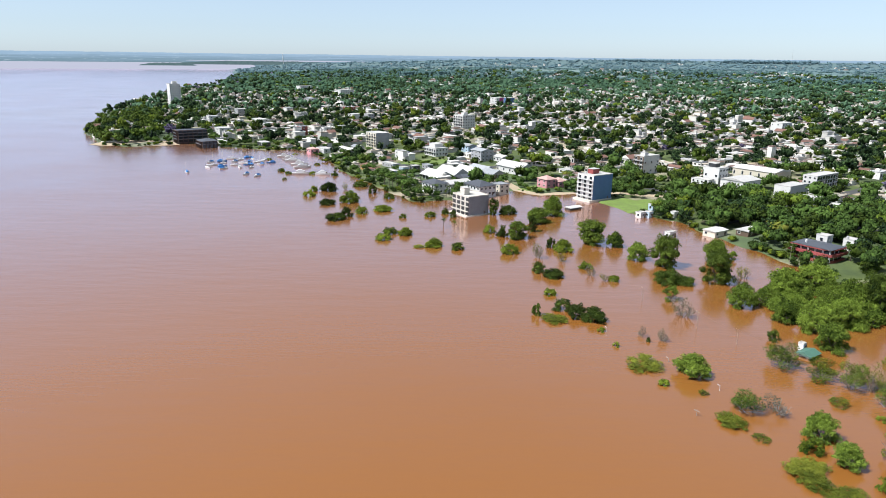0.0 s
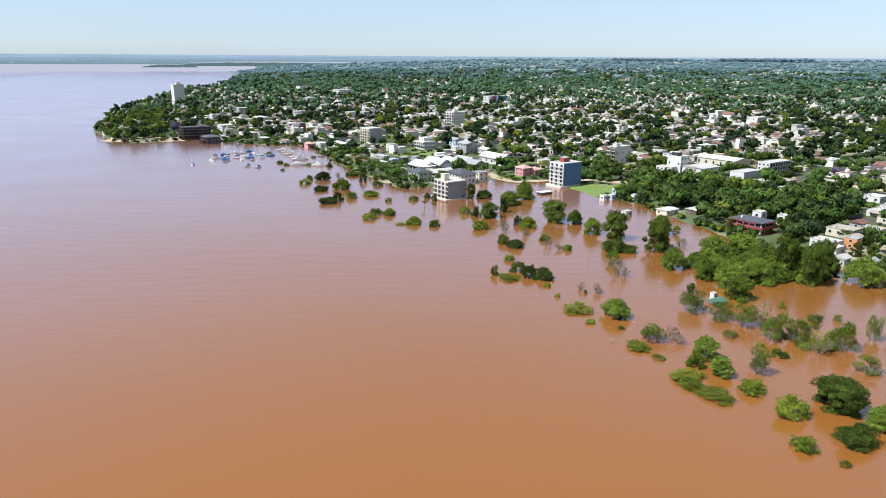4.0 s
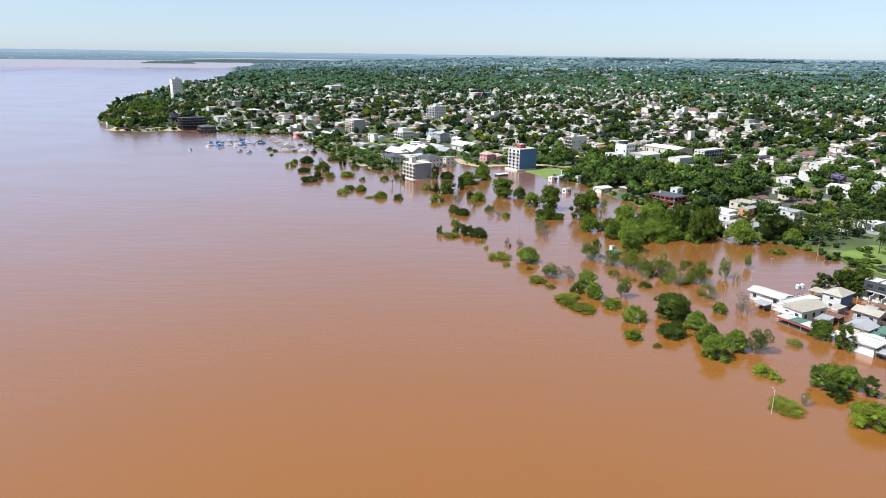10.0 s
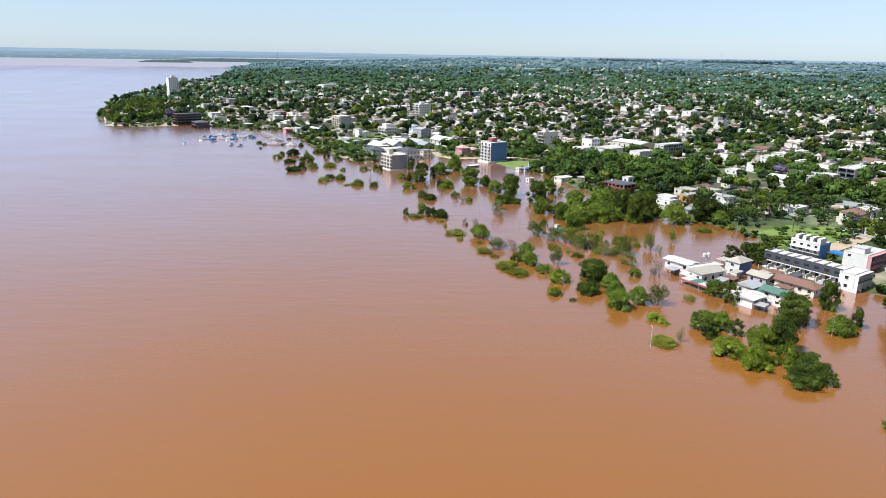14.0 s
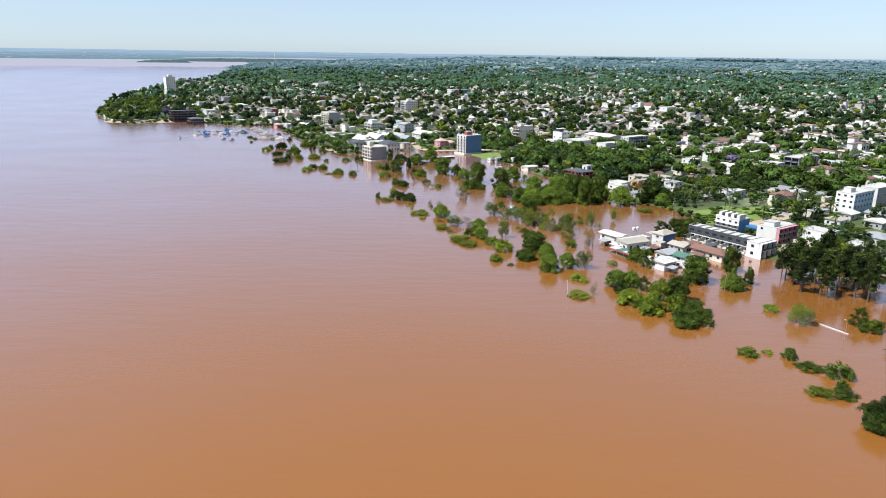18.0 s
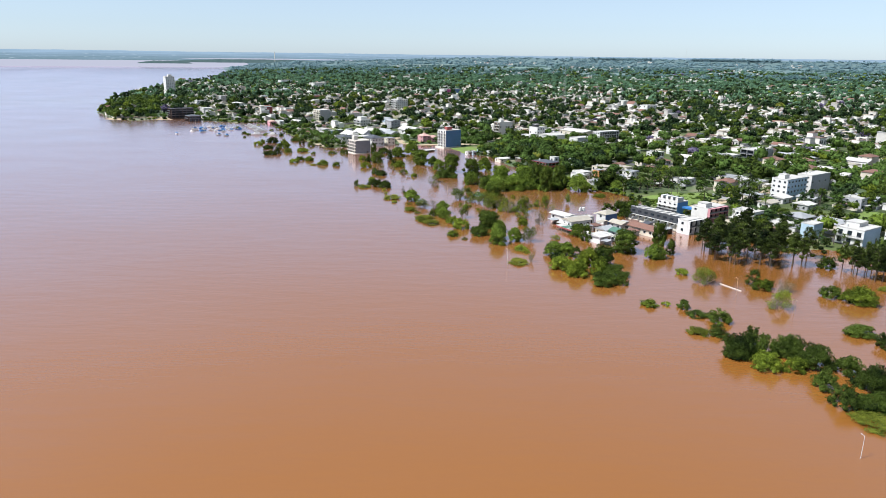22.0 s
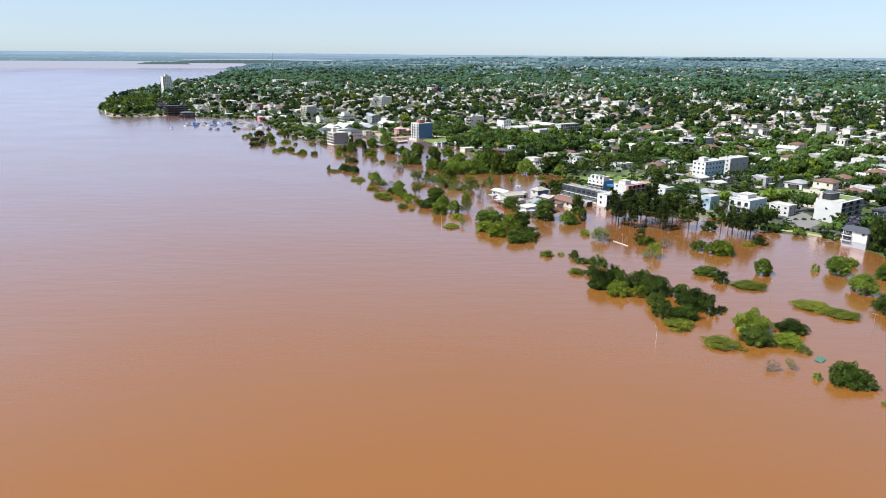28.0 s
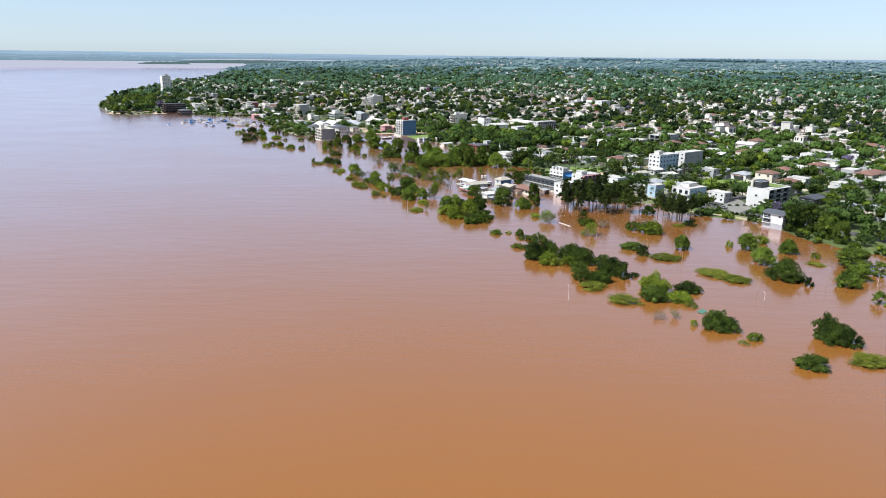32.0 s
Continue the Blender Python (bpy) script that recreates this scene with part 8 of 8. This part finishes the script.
r = sw.uniform(.9, 2.9, n)
for third, m_ in ((0, LEAF_WOOD), (1, LEAF_DARK), (2, LEAF_GREEN)):
    s_ = np.arange(n) % 3 == third
    join_copies("shore_scrub", FINE, sw.integers(0, 6, s_.sum()), sh_x[s_], sh_y[s_], np.maximum(ground_height(sh_x[s_], sh_y[s_]), 0) - .2, np.stack([r[s_], r[s_]], -1), r[s_] * 1.1, sw.uniform(0, 6.28, s_.sum()), [m_], "green scrub along the flood's edge", "scrub")

# clipped hedges round the yard by the villa
for k in range(12):
    f = k / 11
    hedge = bush(279 + 22 * f, 62 - 20 * f, 1.5, 1.6, LEAF_DARK)
    hedge.matrix_basis = pose(0, 0, float(ground_height(279 + 22 * f, 62 - 20 * f)) + .1) @ hedge.matrix_basis
    tagged(hedge, "clipped dark green hedge shrub along a yard", "hedge", "hedge shrubs")
for k in range(7):
    f = k / 6
    hedge = bush(285 + 24 * f, 70 - 2 * f, 1.3, 1.4, LEAF_DARK)
    hedge.matrix_basis = pose(0, 0, float(ground_height(285 + 24 * f, 70 - 2 * f)) + .1) @ hedge.matrix_basis
    tagged(hedge, "clipped dark green hedge shrub along a yard", "hedge", "hedge shrubs")

# pines in the flooded park
for x, y in ((204, 73), (203, 59), (208, 70), (217, 89), (209, 56), (217, 68), (218, 60), (219, 54), (225, 64), (225, 55), (232, 65), (239, 75), (234, 55), (236, 52), (228, 78), (225, 87), (236, 83), (246, 90), (219, 82), (213, 85), (244, 65), (231, 94)):
    pine(x + pr.uniform(-1, 1), y + pr.uniform(-1, 1), pr.uniform(3.3, 4.6), pr.uniform(11.5, 16))
    if pr.random() < .5:
        pine(x + pr.uniform(-5, 5), y + pr.uniform(-5, 5), pr.uniform(2.6, 3.8), pr.uniform(10, 15))
for x, y in ((249, 45), (250, 39), (254, 43), (254, 37), (255, 33), (258, 37), (258, 33), (261, 49), (267, 46), (258, 53), (263, 48)):
    pine(x, y, pr.uniform(2.6, 3.6), pr.uniform(10.5, 13.5))

# palms in gardens along the waterfront
for x, y in ((-26, 430), (-20, 426), (-14, 422), (-8, 420), (0, 424), (8, 430), (-34, 438), (-40, 450), (-48, 462), (-14, 450), (-24, 456), (-36, 472), (18, 442), (26, 446), (-30, 428), (-24, 420), (-18, 414), (-10, 414), (-2, 416), (4, 420), (-38, 446), (-44, 456), (-36, 458), (-28, 448), (-52, 470), (-60, 486), (-30, 470), (-20, 462), (40, 474), (34, 462), (262, 88), (266, 92), (270, 82), (276, 96), (290, 100), (288, 72), (302, 92), (310, 84), (256, 110), (246, 118), (238, 128), (260, 94), (268, 86), (272, 90), (226, 190), (232, 198), (216, 206), (222, 214), (244, 192), (238, 208), (252, 104)):
    palm(x, y, pr.uniform(1.8, 2.6), pr.uniform(4.5, 7.5))

for x, y in ((289, 228), (282, 197), (273, 170), (262, 162), (263, 147), (228, 218), (241, 240), (302, 164), (280, 127), (276, 195), (260, 169), (237, 237), (213, 213), (232, 215), (238, 169), (257, 184), (276, 199), (263, 167), (218, 232), (240, 233), (242, 228), (236, 226), (228, 238), (268, 190), (271, 203)):
    palm(x, y, pr.uniform(2.8, 3.6), pr.uniform(7.0, 9.5))

# violet jacarandas in bloom
for k, (x, y, q, h) in enumerate(((313.0, 47.5, 3.6, 7.5), (320.0, 51.5, 3.0, 6.0), (261.0, 199.0, 4.2, 7.0), (375.0, 439.0, 5.0, 8.0))):
    V, Q = tree_shape(700 + k, q, h, .3, .9, 14, .3)
    root = new("jacaranda_tree")
    root.matrix_basis = pose(x, y, float(ground_height(x, y)))
    tagged(root, "jacaranda tree in full violet bloom among gardens", "tree")
    share("trunk", mesh_of(limbs(700 + k, h, q, .2), "trunk", BARK), root, Matrix())
    share("crown", quads("crown", V, Q, [LEAF_LILAC]), root, Matrix())
# bright mat of water weed, and a green sheet adrift by the shrub
weed = reeds(289.1, -39.5, 3.0, .5)
tagged(weed, "bright green mat of floating water weed", "water plants")
sheet = new("awning_sheet")
sheet.matrix_basis = pose(221.4, -99.0, .35, 9, -6, 40)
tagged(sheet, "green sheet roof sinking in the floodwater", "awning")
part("cover", boxes((-1.6, 1.6, -1.0, 1.0, 0, .06)), GREEN_ROOF, sheet)
part("post", boxes((-1.4, -1.3, -.8, -.7, -1.5, 0)), POLE, sheet)

# ---- poles and wires ----


def pole(x, y, h, lamp=True, pale=False, arm=True):
    root = new("street_lamp" if lamp else "utility_pole")
    root.matrix_basis = pose(x, y, 0, 0, pr.uniform(-2, 2), 125 + pr.uniform(-8, 8))
    tagged(root, ("white lamp post" if pale else "weathered lamp post") + " rising from floodwater" if lamp else "weathered utility pole standing in floodwater", "lamp post" if lamp else "utility pole", "poles in the flood")
    bm = bmesh.new()
    tube(bm, (0, 0, -1.5), (0, 0, h), .08, .05, 8)
    part("post", bm, PALE_POLE if pale else POLE, root)
    if arm:
        bm = bmesh.new()
        if lamp:
            tube(bm, (0, 0, h - .15), (.6, 0, h + .08), .04, .03, 6)
        else:
            box(bm, -.9, .9, -.05, .05, h - .5, h - .38)
        part("arm", bm, PALE_POLE if pale else POLE, root)
    if lamp:
        part("lamp_head", boxes((.5, .85, -.08, .08, h + .03, h + .12)), PALE_POLE, root)


for x, y, h, lamp, pale in ((278.0, -69.9, 7.6, False, False), (249.8, -76.2, 5.6, False, False), (247.0, -87.6, 3.3, True, True), (232.1, -45.5, 5.5, True, False), (178.6, -89.1, 5.4, True, True),
                            (299.3, -66.4, 4.4, True, True), (194.2, 14.5, 6.4, True, False), (206.3, -3.1, 5.2, False, False), (223.1, -26.8, 5.6, True, False)):
    pole(x, y, h, lamp, pale)
for x, y, h, lamp, pale in ((71.1, 234.6, 4.9, True, False), (81.9, 208.3, 6.0, False, False), (89.7, 195.4, 5.2, True, False), (117.4, 324.9, 8.9, False, False), (51.4, 204.0, 1.6, True, True), (62.0, 151.2, 1.8, False, False),
                            (72.8, 164.6, 1.6, True, True), (64.5, 182.1, 1.3, True, True), (153.8, 152.3, 4.3, False, False), (132.9, 126.5, 6.8, True, False), (171.1, 173.5, 3.4, False, False)):
    pole(x, y, h, lamp, pale)
for x, y, h, lamp, pale in ((114.5, 48.3, 6.6, True, True), (148.4, 34.1, 2.6, True, True), (147.2, 281.9, 8.8, False, False), (174.5, 58.7, 6.5, True, False), (194.7, 182.4, 10.5, False, False), (258.0, 62.0, 8.0, True, True)):
    pole(x, y, h, lamp, pale)


def wire(p, q, sag):
    cu = bpy.data.curves.new("cable", 'CURVE')
    cu.dimensions, cu.bevel_depth, cu.bevel_resolution = '3D', .022, 0
    sp = cu.splines.new('POLY')
    sp.points.add(8)
    for k in range(9):
        f = k / 8
        sp.points[k].co = (p[0] + (q[0] - p[0]) * f, p[1] + (q[1] - p[1]) * f, p[2] + (q[2] - p[2]) * f - sag * 4 * f * (1 - f), 1)
    cu.materials.append(RUBBER)
    tagged(new("cable", cu), "thin black overhead cable between poles", "cable", "overhead cables")


line = [(71.1, 234.6, 4.6), (81.9, 208.3, 5.6), (89.7, 195.4, 4.9), (132.9, 126.5, 6.3), (174.5, 58.7, 6.0), (194.2, 14.5, 6.0), (206.3, -3.1, 5.0), (223.1, -26.8, 5.2), (232.1, -45.5, 5.1), (249.8, -76.2, 5.3)]
for p, q in zip(line, line[1:]):
    wire(p, q, .5)
wire((249.8, -76.2, 5.3), (278.0, -69.9, 7.0), .5)

# ---- masts over the town ----


def mast(x, y, h, w, label, bands):
    root = new("radio_mast")
    root.matrix_basis = pose(x, y, float(ground_height(x, y)), 0, 0, 20)
    tagged(root, label, "mast")
    bm = bmesh.new()
    for sx_, sy_ in ((-1, -1), (1, -1), (1, 1), (-1, 1)):
        tube(bm, (sx_ * w, sy_ * w, 0), (sx_ * w * .3, sy_ * w * .3, h), .03 + .03 * w, .03 + .02 * w, 4)
    n = int(h / 4)
    for k in range(n):
        f0, f1 = k / n, (k + 1) / n
        a, b2_ = w * (1 - .7 * f0), w * (1 - .7 * f1)
        for (p, q) in (((-1, -1), (1, -1)), ((1, -1), (1, 1)), ((1, 1), (-1, 1)), ((-1, 1), (-1, -1))):
            tube(bm, (p[0] * a, p[1] * a, h * f0), (q[0] * b2_, q[1] * b2_, h * f1), .015 + .02 * w, .015 + .02 * w, 3)
    part("lattice", bm, PALE_POLE if not bands else METAL, root)


mast(534.0, 1110.0, 97.0, .12, "tall slim steel radio mast over the plain", False)
mast(300.0, 1052.0, 60.0, 2.2, "grey steel lattice mast over the roofs", True)

# ---- boats ----


def hull(bm, length, beam, depth, flare=.75):
    """A boat's hull with a pointed bow, square stern and deck."""
    st = ((-.5, .80, .0), (-.2, 1.0, .0), (.15, .92, .04), (.36, .55, .12), (.5, .04, .25))
    rows = []
    for f, wd, up in st:
        y = beam / 2 * wd
        rows.append([bm.verts.new(p) for p in ((f * length, -y, depth * (1 + up)), (f * length * .96, -y * flare, -.25), (f * length * .96, y * flare, -.25), (f * length, y, depth * (1 + up)))])
    for a, b_ in zip(rows, rows[1:]):
        for i in range(3):
            bm.faces.new((a[i], a[i + 1], b_[i + 1], b_[i]))
        bm.faces.new((a[3], a[0], b_[0], b_[3]))
    bm.faces.new(rows[0][::-1])
    bm.faces.new(rows[-1])
    bmesh.ops.recalc_face_normals(bm, faces=bm.faces[:])
    return bm


def sailboat(x, y, rz, length=8.0, cover=BLUE_TARP):
    root = new("sailboat")
    root.matrix_basis = pose(x, y, 0, 0, 0, rz)
    tagged(root, "moored white sailing boat with a blue cover" if cover is BLUE_TARP else "moored white sailing boat with bare mast", "boat", "moored boats")
    part("hull", hull(bmesh.new(), length, length * .31, .8), BLUE_TARP if cover is BLUE_TARP and length > 7.4 else BOAT_WHITE, root)
    part("cabin", boxes((-length * .12, length * .22, -length * .09, length * .09, .82, 1.35)), BOAT_WHITE, root)
    bm = bmesh.new()
    tube(bm, (length * .1, 0, .9), (length * .1, 0, length * 1.25), .07, .05, 6)
    part("mast", bm, PALE_POLE, root)
    bm = bmesh.new()
    tube(bm, (length * .1, 0, 2.0), (-length * .38, 0, 2.0), .16, .12, 6)
    part("boom", bm, cover, root)
    if cover is BLUE_TARP:
        part("cover", hip_roof(length * .55, length * .26, .95, .75, .05), cover, root).matrix_basis = pose(-length * .2, 0, 0)


def yacht(x, y, rz, length=12.0):
    root = new("motor_yacht")
    root.matrix_basis = pose(x, y, 0, 0, 0, rz)
    tagged(root, "moored white motor yacht with raised cabin", "boat", "moored boats")
    part("hull", hull(bmesh.new(), length, length * .3, 1.3), BOAT_WHITE, root)
    part("cabin", hip_roof(length * .5, length * .22, 1.3, .1, 0, 1.2), BOAT_WHITE, root)
    part("windscreen", boxes((length * .25, length * .27, -length * .1, length * .1, 1.6, 2.4)), GLASS, root)
    part("flybridge", boxes((-length * .15, length * .1, -length * .09, length * .09, 2.62, 3.4)), BOAT_WHITE, root)


br = random.Random(12)
for k in range(22):
    a, q = k * 2.4, math.sqrt((k + .5) / 22)
    sailboat(-172 + 26 * q * math.cos(a), 548 + 34 * q * math.sin(a), br.uniform(0, 360), br.uniform(6, 9), BLUE_TARP if k % 2 else PALE_POLE)
for x, y, rz in ((-144, 588, 12), (-137, 573, 16), (-131, 563, 10), (-121, 544, 8), (-116, 531, 20), (-111, 500, 4), (-94, 498, 352)):
    yacht(x, y, rz, br.uniform(10, 14))
for x, y in ((-196, 500), (-150, 494), (-140, 488)):
    sailboat(x, y, br.uniform(0, 360), 6.5)
